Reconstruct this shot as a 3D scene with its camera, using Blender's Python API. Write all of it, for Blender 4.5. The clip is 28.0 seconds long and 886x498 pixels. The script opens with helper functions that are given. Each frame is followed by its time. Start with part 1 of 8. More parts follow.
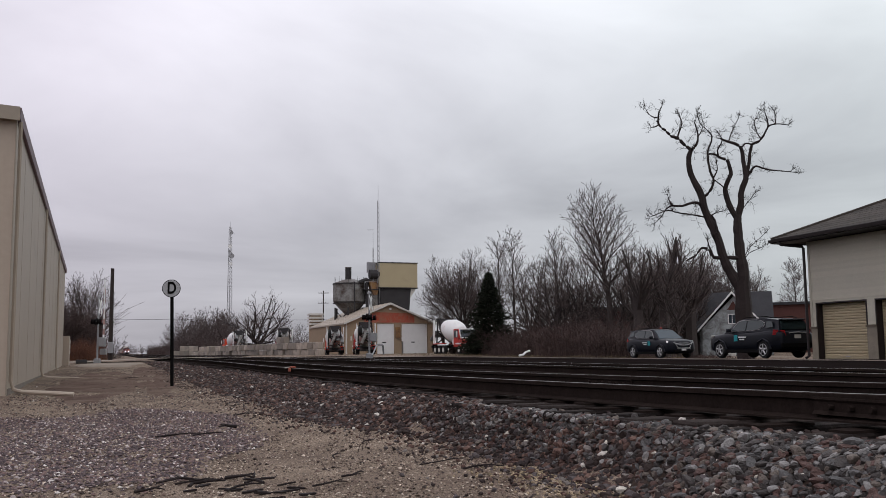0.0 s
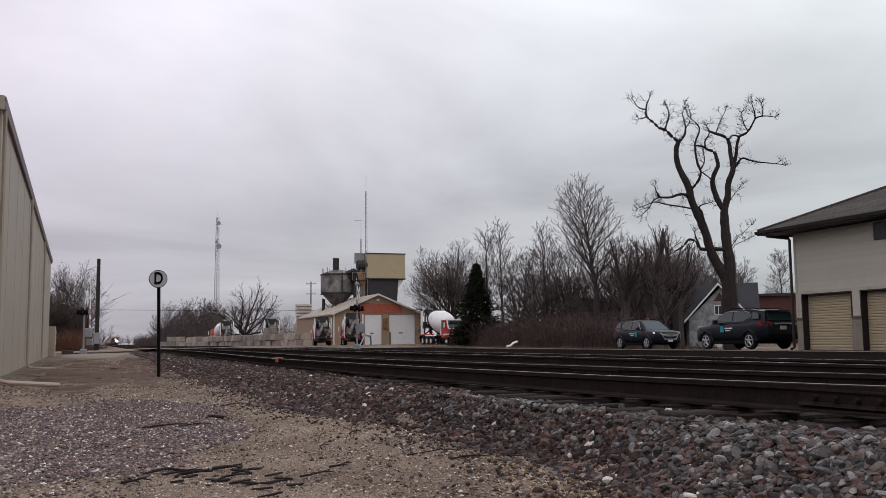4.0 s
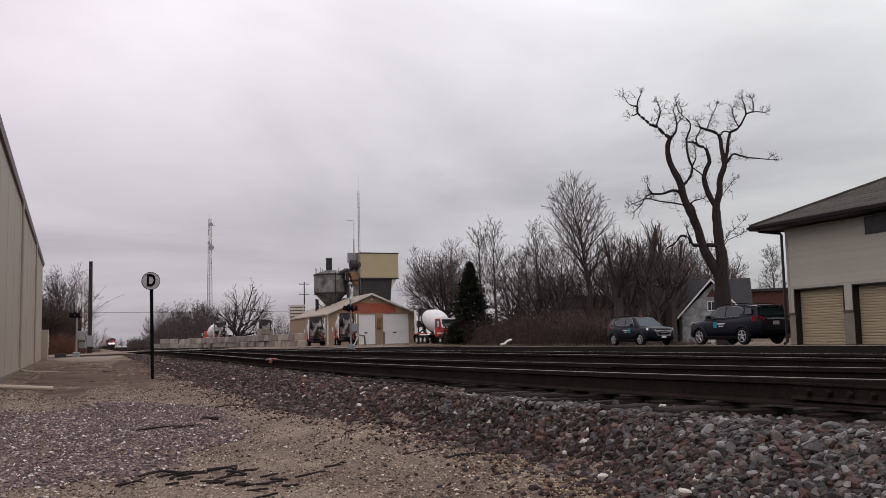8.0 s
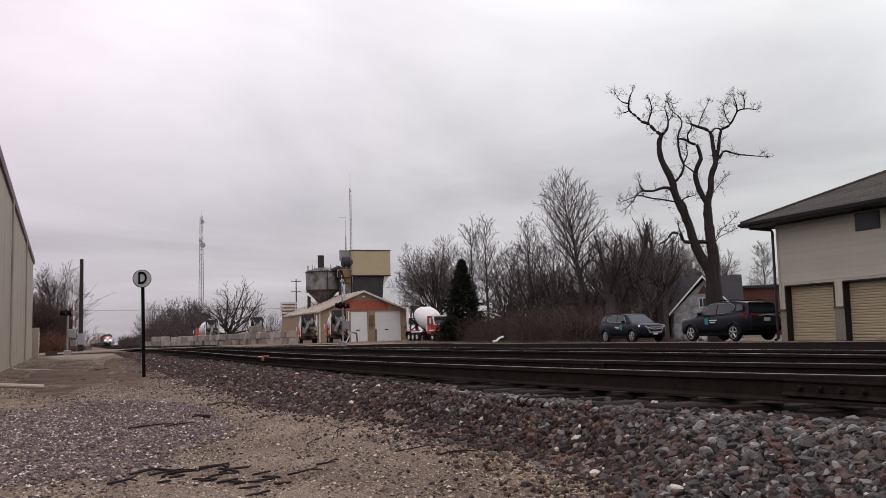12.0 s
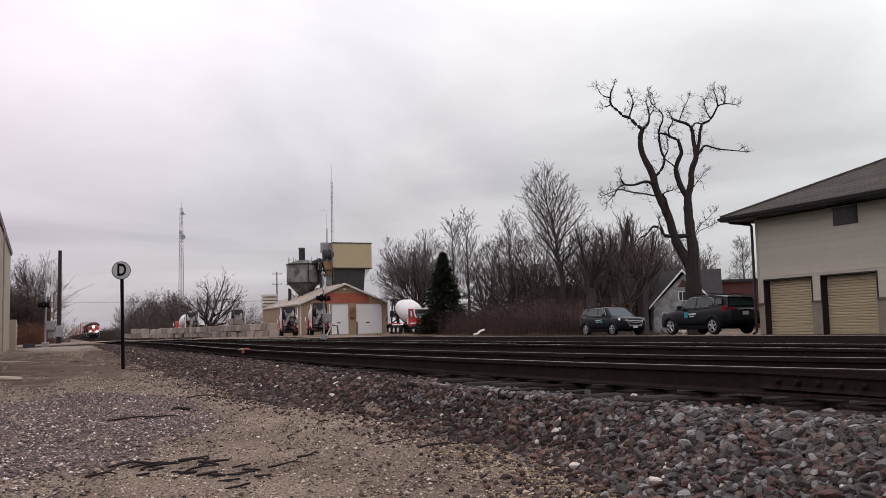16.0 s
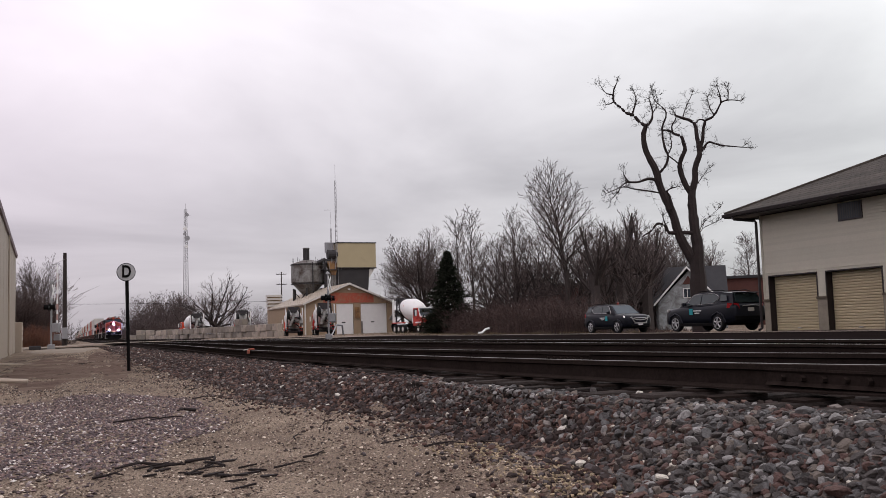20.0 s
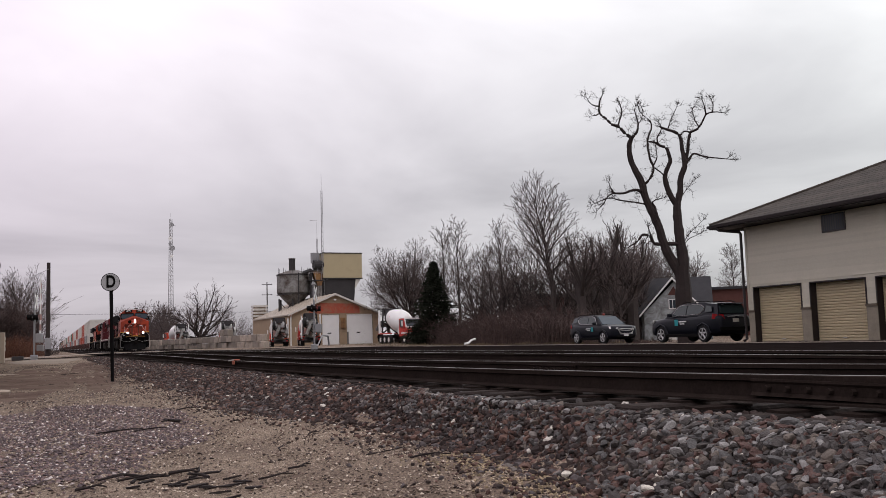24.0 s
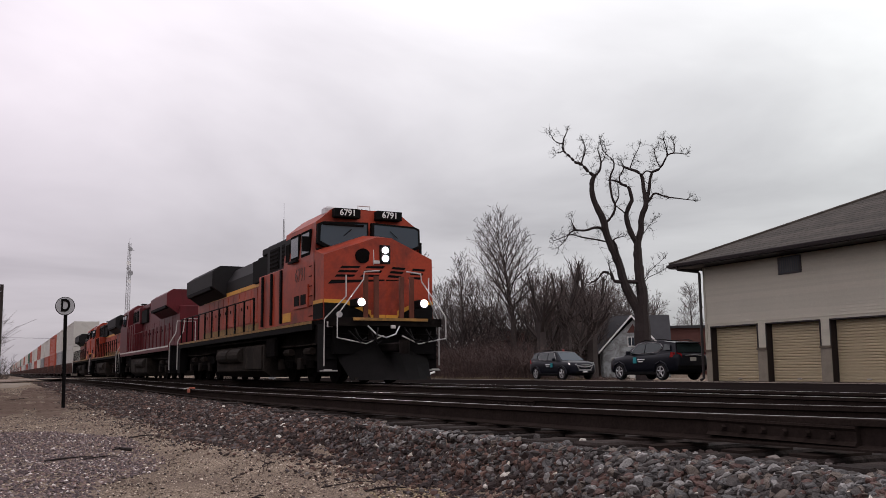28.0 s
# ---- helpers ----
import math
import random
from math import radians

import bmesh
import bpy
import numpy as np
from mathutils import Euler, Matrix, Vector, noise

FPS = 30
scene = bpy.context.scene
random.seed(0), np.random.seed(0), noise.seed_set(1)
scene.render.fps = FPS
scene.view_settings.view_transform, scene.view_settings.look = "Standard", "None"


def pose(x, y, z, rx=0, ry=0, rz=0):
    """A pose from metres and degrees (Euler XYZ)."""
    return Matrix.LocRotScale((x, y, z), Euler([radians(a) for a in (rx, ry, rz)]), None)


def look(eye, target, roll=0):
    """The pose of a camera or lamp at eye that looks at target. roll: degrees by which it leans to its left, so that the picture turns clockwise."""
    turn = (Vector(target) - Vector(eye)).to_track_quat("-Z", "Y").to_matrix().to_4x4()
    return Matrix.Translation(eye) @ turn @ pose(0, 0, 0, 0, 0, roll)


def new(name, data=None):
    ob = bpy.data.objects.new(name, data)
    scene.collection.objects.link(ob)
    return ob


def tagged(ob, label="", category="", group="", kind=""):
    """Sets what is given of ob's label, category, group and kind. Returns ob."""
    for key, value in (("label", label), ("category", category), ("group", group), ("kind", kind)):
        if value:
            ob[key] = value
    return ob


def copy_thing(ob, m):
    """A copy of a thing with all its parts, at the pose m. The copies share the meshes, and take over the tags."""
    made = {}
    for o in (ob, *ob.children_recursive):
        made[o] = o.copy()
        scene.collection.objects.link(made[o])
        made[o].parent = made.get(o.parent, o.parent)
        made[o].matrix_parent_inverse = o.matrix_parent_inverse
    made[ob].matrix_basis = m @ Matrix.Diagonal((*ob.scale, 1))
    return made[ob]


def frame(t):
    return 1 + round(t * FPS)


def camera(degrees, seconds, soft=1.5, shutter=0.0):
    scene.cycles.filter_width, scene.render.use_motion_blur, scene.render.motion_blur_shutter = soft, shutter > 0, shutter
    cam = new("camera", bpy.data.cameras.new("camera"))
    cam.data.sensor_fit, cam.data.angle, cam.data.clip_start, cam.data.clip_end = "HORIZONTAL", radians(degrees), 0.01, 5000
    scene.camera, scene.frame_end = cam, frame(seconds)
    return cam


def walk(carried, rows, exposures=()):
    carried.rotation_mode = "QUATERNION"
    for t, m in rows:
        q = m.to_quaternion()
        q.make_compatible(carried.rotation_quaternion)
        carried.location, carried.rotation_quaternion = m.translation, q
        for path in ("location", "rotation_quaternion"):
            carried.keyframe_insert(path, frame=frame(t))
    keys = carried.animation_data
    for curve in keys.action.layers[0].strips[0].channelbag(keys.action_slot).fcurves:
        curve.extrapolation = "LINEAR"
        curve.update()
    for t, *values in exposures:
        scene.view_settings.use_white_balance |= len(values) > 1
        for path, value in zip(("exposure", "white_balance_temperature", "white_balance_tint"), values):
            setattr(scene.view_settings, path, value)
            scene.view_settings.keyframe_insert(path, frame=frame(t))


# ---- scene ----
EYE = (0.0, 0.0, 1.0)
TURNS = [
    (0.0, 96.306, 0.684, -19.698),
    (0.5, 96.358, 0.473, -20.335),
    (1.0, 96.354, 0.508, -20.483),
    (1.5, 96.399, 0.515, -20.651),
    (2.0, 96.339, 0.311, -20.788),
    (2.5, 96.085, 0.450, -20.682),
    (3.0, 95.765, 0.561, -20.571),
    (3.5, 95.618, 0.523, -20.486),
    (5.5, 96.308, 1.409, -20.715),
    (6.0, 96.138, 1.432, -20.951),
    (6.5, 95.868, 1.519, -20.806),
    (7.0, 95.677, 1.560, -20.669),
    (7.5, 95.639, 1.584, -20.694),
    (8.0, 95.651, 1.307, -20.843),
    (8.5, 95.623, 1.224, -20.907),
    (9.0, 95.614, 1.217, -21.056),
    (9.5, 95.605, 1.301, -21.209),
    (10.0, 95.580, 1.245, -21.281),
    (10.5, 95.529, 1.107, -21.282),
    (11.0, 95.499, 1.243, -21.268),
    (11.5, 95.477, 1.102, -21.324),
    (12.0, 95.462, 1.437, -21.333),
    (12.5, 95.294, 0.632, -21.765),
    (14.5, 95.108, 0.908, -22.420),
    (15.0, 95.032, 1.382, -22.557),
    (15.5, 95.014, 1.123, -22.598),
    (16.0, 94.992, 1.302, -22.515),
    (16.5, 94.909, 1.460, -22.431),
    (17.0, 94.840, 1.667, -22.306),
    (17.5, 94.813, 1.763, -22.234),
    (18.0, 94.789, 1.575, -22.179),
    (18.5, 94.796, 1.733, -22.132),
    (19.0, 94.824, 1.716, -22.127),
    (19.5, 94.902, 1.815, -22.172),
    (20.0, 94.933, 1.775, -22.214),
    (20.5, 94.967, 1.751, -22.299),
    (21.0, 95.024, 1.812, -22.383),
    (21.5, 95.105, 1.847, -22.465),
    (23.5, 95.465, 1.866, -22.874),
    (24.0, 95.568, 1.740, -23.083),
    (24.5, 95.761, 1.451, -23.324),
    (25.0, 95.927, 1.470, -23.510),
    (25.5, 96.075, 1.789, -23.691),
    (26.0, 96.151, 1.828, -24.009),
    (26.5, 96.231, 1.596, -24.322),
    (27.0, 96.481, 1.553, -24.630),
    (27.5, 96.931, 1.425, -24.996),
    (28.0, 97.553, 0.490, -25.608),
]
cam = camera(51.65, 28.0, soft=0.75)
walk(cam, [(t, pose(*EYE, a, b, c)) for t, a, b, c in TURNS], exposures=[(0.0, 0.0, 6350, 6), (3.0, 0.05, 6350, 6), (6.0, 0.0, 6560, 9), (10.0, 0.08, 6640, 10), (15.0, 0.2, 6640, 10), (17.0, 0.22, 6640, 10), (21.0, 0.2, 6640, 10), (26.0, 0.16, 6640, 10), (28.0, 0.08, 6640, 10)])

# ---- light: overcast winter afternoon ----
RAIL = 0.68          # top of rail
NEAR, FAR = 4.54, 8.70   # centre lines of the two tracks


def node(nt, kind, **kw):
    n = nt.nodes.new(kind)
    for k, v in kw.items():
        n.inputs[k].default_value = v
    return n


def make_world():
    w = bpy.data.worlds.new("overcast_sky")
    scene.world = w
    w.use_nodes = True
    nt = w.node_tree
    nt.nodes.clear()
    link = nt.links.new
    sky = nt.nodes.new("ShaderNodeTexSky")
    sky.sky_type, sky.sun_disc = "NISHITA", False
    sky.sun_elevation, sky.sun_rotation = radians(38), radians(200)
    co = nt.nodes.new("ShaderNodeTexCoord")
    sep = nt.nodes.new("ShaderNodeSeparateXYZ")
    link(co.outputs["Generated"], sep.inputs[0])
    # the cloud deck: direction met with a flat layer overhead
    up = nt.nodes.new("ShaderNodeMath")
    up.operation = "MAXIMUM"
    link(sep.outputs["Z"], up.inputs[0])
    up.inputs[1].default_value = 0.0
    add = nt.nodes.new("ShaderNodeMath")
    add.operation = "ADD"
    link(up.outputs[0], add.inputs[0])
    add.inputs[1].default_value = 0.16
    flat = []
    for ax in "XY":
        d = nt.nodes.new("ShaderNodeMath")
        d.operation = "DIVIDE"
        link(sep.outputs[ax], d.inputs[0])
        link(add.outputs[0], d.inputs[1])
        flat.append(d)
    com = nt.nodes.new("ShaderNodeCombineXYZ")
    link(flat[0].outputs[0], com.inputs[0])
    link(flat[1].outputs[0], com.inputs[1])
    n1 = node(nt, "ShaderNodeTexNoise", Scale=0.62, Detail=6.0, Roughness=0.52, Distortion=0.45)
    link(com.outputs[0], n1.inputs["Vector"])
    ramp = nt.nodes.new("ShaderNodeValToRGB")
    ramp.color_ramp.elements[0].position, ramp.color_ramp.elements[0].color = 0.32, (0.47, 0.462, 0.49, 1)
    ramp.color_ramp.elements[1].position, ramp.color_ramp.elements[1].color = 0.68, (0.80, 0.79, 0.82, 1)
    link(n1.outputs["Fac"], ramp.inputs[0])
    # brighter towards the zenith
    high = nt.nodes.new("ShaderNodeMapRange")
    high.inputs[1].default_value, high.inputs[2].default_value = 0.02, 0.45
    high.inputs[3].default_value, high.inputs[4].default_value = 0.69, 1.62
    link(sep.outputs["Z"], high.inputs[0])
    mul = nt.nodes.new("ShaderNodeVectorMath")
    mul.operation = "SCALE"
    link(ramp.outputs[0], mul.inputs[0])
    link(high.outputs[0], mul.inputs["Scale"])
    # lens colour shading put into the sky: rosy to the north-west, cooler to the east
    hue = nt.nodes.new("ShaderNodeMapRange")
    hue.inputs[1].default_value, hue.inputs[2].default_value = -0.05, 0.75
    link(sep.outputs["X"], hue.inputs[0])
    tone = nt.nodes.new("ShaderNodeMix")
    tone.data_type = "RGBA"
    tone.inputs[6].default_value, tone.inputs[7].default_value = (0.985, 0.92, 0.985, 1), (1.02, 1.06, 1.045, 1)
    link(hue.outputs[0], tone.inputs[0])
    tinted = nt.nodes.new("ShaderNodeVectorMath")
    tinted.operation = "MULTIPLY"
    link(mul.outputs[0], tinted.inputs[0])
    link(tone.outputs[2], tinted.inputs[1])
    mix = nt.nodes.new("ShaderNodeMix")
    mix.data_type = "RGBA"
    mix.inputs[0].default_value = 0.97
    dim = nt.nodes.new("ShaderNodeVectorMath")
    dim.operation = "SCALE"
    dim.inputs["Scale"].default_value = 0.1
    link(sky.outputs[0], dim.inputs[0])
    link(dim.outputs[0], mix.inputs[6])
    link(tinted.outputs[0], mix.inputs[7])
    bg = nt.nodes.new("ShaderNodeBackground")
    out = nt.nodes.new("ShaderNodeOutputWorld")
    link(mix.outputs[2], bg.inputs[0])
    bg.inputs[1].default_value = 1.0
    link(bg.outputs[0], out.inputs[0])


make_world()
sun = new("sun", bpy.data.lights.new("sun", "SUN"))
sun.data.energy, sun.data.angle, sun.data.color = 0.5, radians(25), (1.0, 0.97, 0.94)
sun.matrix_world = look((0, 0, 50), (10, 25, 0))

# ---- materials ----
def deep(c):
    """Tonal contrast put into every base colour: the dark ones lose most."""
    return tuple(v ** 1.25 for v in c)


def mat(name, base, rough=0.8, metal=0.0, vary=0.25, scale=3.0, fine=40.0, bump=0.15, dirt=None, dirt_at=0.62, each=0.0, island=0.0, spec=0.4, emit=0.0, coat=0.0):
    base = deep(base)
    m = bpy.data.materials.new(name)
    m.use_nodes = True
    nt = m.node_tree
    link = nt.links.new
    bsdf = nt.nodes["Principled BSDF"]
    bsdf.inputs["Roughness"].default_value, bsdf.inputs["Metallic"].default_value = rough, metal
    bsdf.inputs["Specular IOR Level"].default_value = spec
    bsdf.inputs["Coat Weight"].default_value = coat
    if emit:
        bsdf.inputs["Emission Color"].default_value = (*base, 1)
        bsdf.inputs["Emission Strength"].default_value = emit
    co = nt.nodes.new("ShaderNodeTexCoord")
    big = node(nt, "ShaderNodeTexNoise", Scale=scale, Detail=3.0, Roughness=0.6)
    small = node(nt, "ShaderNodeTexNoise", Scale=fine, Detail=2.0, Roughness=0.6)
    for n in (big, small):
        link(co.outputs["Object"], n.inputs["Vector"])
    s = nt.nodes.new("ShaderNodeMath")
    s.operation = "ADD"
    link(big.outputs["Fac"], s.inputs[0])
    link(small.outputs["Fac"], s.inputs[1])
    r = nt.nodes.new("ShaderNodeMapRange")
    r.inputs[1].default_value, r.inputs[2].default_value = 0.6, 1.4
    r.inputs[3].default_value, r.inputs[4].default_value = 1 - vary, 1 + vary
    link(s.outputs[0], r.inputs[0])
    value = r.outputs[0]
    for amount, out in ((each, ("ShaderNodeObjectInfo", "Random")), (island, ("ShaderNodeNewGeometry", "Random Per Island"))):
        if amount:
            o = nt.nodes.new(out[0])
            e = nt.nodes.new("ShaderNodeMapRange")
            e.inputs[3].default_value, e.inputs[4].default_value = 1 - amount, 1 + amount
            link(o.outputs[out[1]], e.inputs[0])
            p = nt.nodes.new("ShaderNodeMath")
            p.operation = "MULTIPLY"
            link(value, p.inputs[0])
            link(e.outputs[0], p.inputs[1])
            value = p.outputs[0]
    tint = nt.nodes.new("ShaderNodeVectorMath")
    tint.operation = "SCALE"
    tint.inputs[0].default_value = base
    link(value, tint.inputs["Scale"])
    colour = tint.outputs[0]
    if dirt:
        d = node(nt, "ShaderNodeTexNoise", Scale=scale * 0.8, Detail=5.0, Roughness=0.7, Distortion=0.6)
        link(co.outputs["Object"], d.inputs["Vector"])
        f = nt.nodes.new("ShaderNodeMapRange")
        f.inputs[1].default_value, f.inputs[2].default_value = dirt_at - 0.12, dirt_at + 0.12
        link(d.outputs["Fac"], f.inputs[0])
        mx = nt.nodes.new("ShaderNodeMix")
        mx.data_type = "RGBA"
        mx.inputs[7].default_value = (*deep(dirt), 1)
        link(f.outputs[0], mx.inputs[0])
        link(colour, mx.inputs[6])
        colour = mx.outputs[2]
    link(colour, bsdf.inputs["Base Color"])
    if bump:
        b = nt.nodes.new("ShaderNodeBump")
        b.inputs["Strength"].default_value, b.inputs["Distance"].default_value = bump, 0.02
        link(small.outputs["Fac"], b.inputs["Height"])
        link(b.outputs[0], bsdf.inputs["Normal"])
    return m


def spread(m, stops, single=False):
    """Give each island of a stuff mesh one of several colours, with grain on top."""
    nt = m.node_tree
    bsdf = nt.nodes["Principled BSDF"]
    g = nt.nodes.new("ShaderNodeObjectInfo" if single else "ShaderNodeNewGeometry")
    ramp = nt.nodes.new("ShaderNodeValToRGB")
    ramp.color_ramp.interpolation = "CONSTANT"
    while len(ramp.color_ramp.elements) < len(stops):
        ramp.color_ramp.elements.new(0.5)
    for e, (p, c) in zip(ramp.color_ramp.elements, stops):
        e.position, e.color = p, (*deep(c), 1)
    nt.links.new(g.outputs["Random" if single else "Random Per Island"], ramp.inputs[0])
    old = bsdf.inputs["Base Color"].links[0].from_socket
    mx = nt.nodes.new("ShaderNodeMix")
    mx.data_type, mx.blend_type = "RGBA", "MULTIPLY"
    mx.inputs[0].default_value = 1.0
    nt.links.new(ramp.outputs[0], mx.inputs[6])
    nt.links.new(old, mx.inputs[7])
    nt.links.new(mx.outputs[2], bsdf.inputs["Base Color"])
    return m


def glass(name, colour, rough=0.05):
    m = bpy.data.materials.new(name)
    m.use_nodes = True
    b = m.node_tree.nodes["Principled BSDF"]
    b.inputs["Base Color"].default_value = (*colour, 1)
    b.inputs["Roughness"].default_value = rough
    b.inputs["Specular IOR Level"].default_value = 0.45
    return m


BALLAST_HUES = [(0.0, (0.138, 0.126, 0.122)), (0.20, (0.172, 0.112, 0.100)), (0.38, (0.152, 0.150, 0.152)), (0.58, (0.090, 0.082, 0.080)), (0.72, (0.150, 0.130, 0.116)), (0.86, (0.232, 0.228, 0.226)), (0.985, (0.480, 0.460, 0.420))]
M_ballast = spread(mat("ballast_stone", (0.98, 0.97, 0.95), 0.8, vary=0.4, scale=16, fine=90, bump=0.5, island=0.5), BALLAST_HUES)
M_ballast_piece = spread(mat("ballast_stone_piece", (0.98, 0.97, 0.95), 0.8, vary=0.4, scale=0.8, fine=4, bump=0.5, each=0.5), BALLAST_HUES, True)
M_pebble = mat("tan_pebble", (0.34, 0.28, 0.20), 0.9, vary=0.3, scale=20, fine=80, island=0.55, spec=0.15)
M_stone_dirty = spread(mat("dirty_ballast_stone", (1, 1, 1), 0.95, vary=0.35, scale=9, fine=60, island=0.35, spec=0.1),
                       [(0.0, (0.104, 0.083, 0.077)), (0.3, (0.147, 0.100, 0.087)), (0.5, (0.071, 0.059, 0.057)), (0.72, (0.130, 0.116, 0.116)), (0.84, (0.177, 0.124, 0.106)), (0.93, (0.201, 0.183, 0.171)), (0.990, (0.496, 0.472, 0.437))])
M_chip = spread(mat("gravel_chip", (1, 1, 1), 0.85, vary=0.3, scale=9, fine=60, island=0.35),
                [(0.0, (0.165, 0.127, 0.132)), (0.3, (0.242, 0.187, 0.182)), (0.52, (0.110, 0.088, 0.091)), (0.74, (0.209, 0.149, 0.138)), (0.88, (0.330, 0.292, 0.281)), (0.965, (0.528, 0.495, 0.473))])
M_sandstone = spread(mat("limestone_chip", (1, 1, 1), 0.9, vary=0.3, scale=9, fine=60, island=0.3),
                     [(0.0, (0.28, 0.22, 0.18)), (0.25, (0.42, 0.35, 0.285)), (0.5, (0.085, 0.065, 0.057)), (0.72, (0.20, 0.15, 0.125)), (0.89, (0.50, 0.44, 0.375))])
M_rail_side = mat("rusty_rail_steel", (0.048, 0.038, 0.034), 0.95, 0.0, 0.35, 4, 50, 0.2, spec=0.02)
M_rail_top = mat("polished_rail_head", (0.21, 0.195, 0.185), 0.42, 0.9, 0.15, 2, 60, 0.03)
M_rail_bright = mat("bright_worn_rail_head", (0.78, 0.76, 0.75), 0.25, 0.9, 0.12, 2, 60, 0.03)
M_tie = mat("weathered_tie_wood", (0.046, 0.038, 0.035), 0.95, 0, 0.5, 3, 24, 0.8, dirt=(0.12, 0.10, 0.09), dirt_at=0.64, each=0.5, spec=0.1)
M_siding_beige = mat("beige_metal_cladding", (0.455, 0.39, 0.325), 0.55, 0, 0.06, 0.5, 9, 0.02, dirt=(0.33, 0.29, 0.25), dirt_at=0.75)
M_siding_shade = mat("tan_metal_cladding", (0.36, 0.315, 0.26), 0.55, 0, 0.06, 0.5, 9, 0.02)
M_trim_brown = mat("brown_metal_trim", (0.21, 0.135, 0.155), 0.5, 0, 0.12, 1.0, 20, 0.02)
M_concrete = mat("weathered_concrete", (0.37, 0.325, 0.28), 0.9, 0, 0.22, 1.2, 14, 0.3, dirt=(0.22, 0.205, 0.185), dirt_at=0.6, each=0.38)
M_white = mat("white_paint", (0.74, 0.74, 0.73), 0.5, 0, 0.06, 1.5, 20, 0.03, dirt=(0.5, 0.48, 0.45), dirt_at=0.74)
M_offwhite = mat("offwhite_paint", (0.62, 0.60, 0.56), 0.55, 0, 0.08, 1.5, 20, 0.03, dirt=(0.42, 0.40, 0.36), dirt_at=0.7)
M_vinyl = mat("cream_vinyl_siding", (0.54, 0.515, 0.435), 0.6, 0, 0.06, 0.8, 14, 0.03, each=0.05)
M_door_tan = mat("tan_door_enamel", (0.52, 0.455, 0.325), 0.5, 0, 0.06, 0.8, 14, 0.02, each=0.05)
M_stone_tan = mat("tan_split_block", (0.30, 0.27, 0.22), 0.9, 0, 0.2, 3, 30, 0.4, each=0.15)
M_stone_cap = mat("brown_split_block_cap", (0.19, 0.16, 0.125), 0.9, 0, 0.2, 3, 30, 0.4, each=0.15)
M_dark_brown = mat("dark_brown_trim", (0.036, 0.026, 0.026), 0.5, 0, 0.2, 2, 20, 0.03)
M_shingle = mat("brown_grey_shingle", (0.09, 0.079, 0.068), 0.95, 0, 0.5, 1.6, 7, 0.5, each=0.25, island=0.2)
M_black = mat("black_paint", (0.015, 0.014, 0.014), 0.8, 0, 0.3, 2, 25, 0.05, spec=0.08)
M_grime = mat("grimy_black_steel", (0.015, 0.013, 0.0125), 0.95, 0.0, 0.45, 2, 18, 0.2, dirt=(0.036, 0.031, 0.027), dirt_at=0.6, spec=0.03)
M_tank = mat("dusty_fuel_tank_paint", (0.050, 0.044, 0.040), 0.9, 0.0, 0.35, 1.5, 18, 0.1, dirt=(0.085, 0.072, 0.062), dirt_at=0.6, spec=0.05)
M_orange = mat("orange_locomotive_paint", (0.40, 0.075, 0.034), 0.5, 0, 0.22, 0.7, 15, 0.03, dirt=(0.17, 0.045, 0.032), dirt_at=0.54, spec=0.25)
M_maroon = mat("faded_red_locomotive_paint", (0.145, 0.02, 0.027), 0.5, 0, 0.18, 0.7, 15, 0.03, dirt=(0.085, 0.018, 0.022), dirt_at=0.6, spec=0.25)
M_rust = mat("dark_rust", (0.13, 0.042, 0.022), 0.8, 0, 0.25, 3, 30, 0.1)
M_dull_red = mat("dull_dark_lettering", (0.16, 0.045, 0.03), 0.6, 0, 0.1, 2, 20, 0)
M_yellow = mat("yellow_stripe_paint", (0.62, 0.34, 0.05), 0.5, 0, 0.12, 2, 20, 0.03, dirt=(0.3, 0.17, 0.05), dirt_at=0.66)
M_yellow_dull = mat("grimy_yellow_paint", (0.33, 0.19, 0.045), 0.6, 0, 0.2, 3, 20, 0.05, dirt=(0.12, 0.08, 0.04), dirt_at=0.55)
M_hood_black = mat("sooty_black_hood_paint", (0.024, 0.022, 0.023), 0.7, 0, 0.3, 1, 15, 0.05, spec=0.2)
M_chrome = mat("pale_steel", (0.55, 0.54, 0.54), 0.35, 0.6, 0.1, 3, 30, 0.03)
M_rail_white = mat("white_handrail_paint", (0.50, 0.48, 0.46), 0.5, 0, 0.1, 3, 30, 0.03)
M_lamp = mat("burning_headlight", (1.0, 0.86, 0.97), 0.3, emit=250.0, vary=0.0, bump=0)
M_red_lamp = mat("burning_red_lamp", (1.0, 0.06, 0.05), 0.3, emit=0.3, vary=0.0, bump=0)
M_window = glass("dark_window_glass", (0.035, 0.045, 0.055))
M_carglass = glass("tinted_car_glass", (0.02, 0.03, 0.03))
M_windshield = glass("blue_grey_windscreen_glass", (0.035, 0.05, 0.065), 0.12)
M_beacon = mat("red_beacon_lens", (0.30, 0.05, 0.035), 0.3, 0, 0.1, 5, 40, 0.0)
M_curtain = mat("grey_blind_cloth", (0.085, 0.08, 0.078), 0.9, 0, 0.3, 6, 30, 0.1, each=0.3)
M_car_dark = mat("dark_navy_car_paint", (0.020, 0.022, 0.030), 0.28, 0.0, 0.1, 1, 30, 0.0, spec=0.14)
M_tyre = mat("tyre_rubber", (0.02, 0.02, 0.02), 0.85, 0, 0.2, 5, 40, 0.1)
M_alloy = mat("alloy_wheel", (0.5, 0.5, 0.5), 0.35, 0.7, 0.1, 5, 40, 0.02)
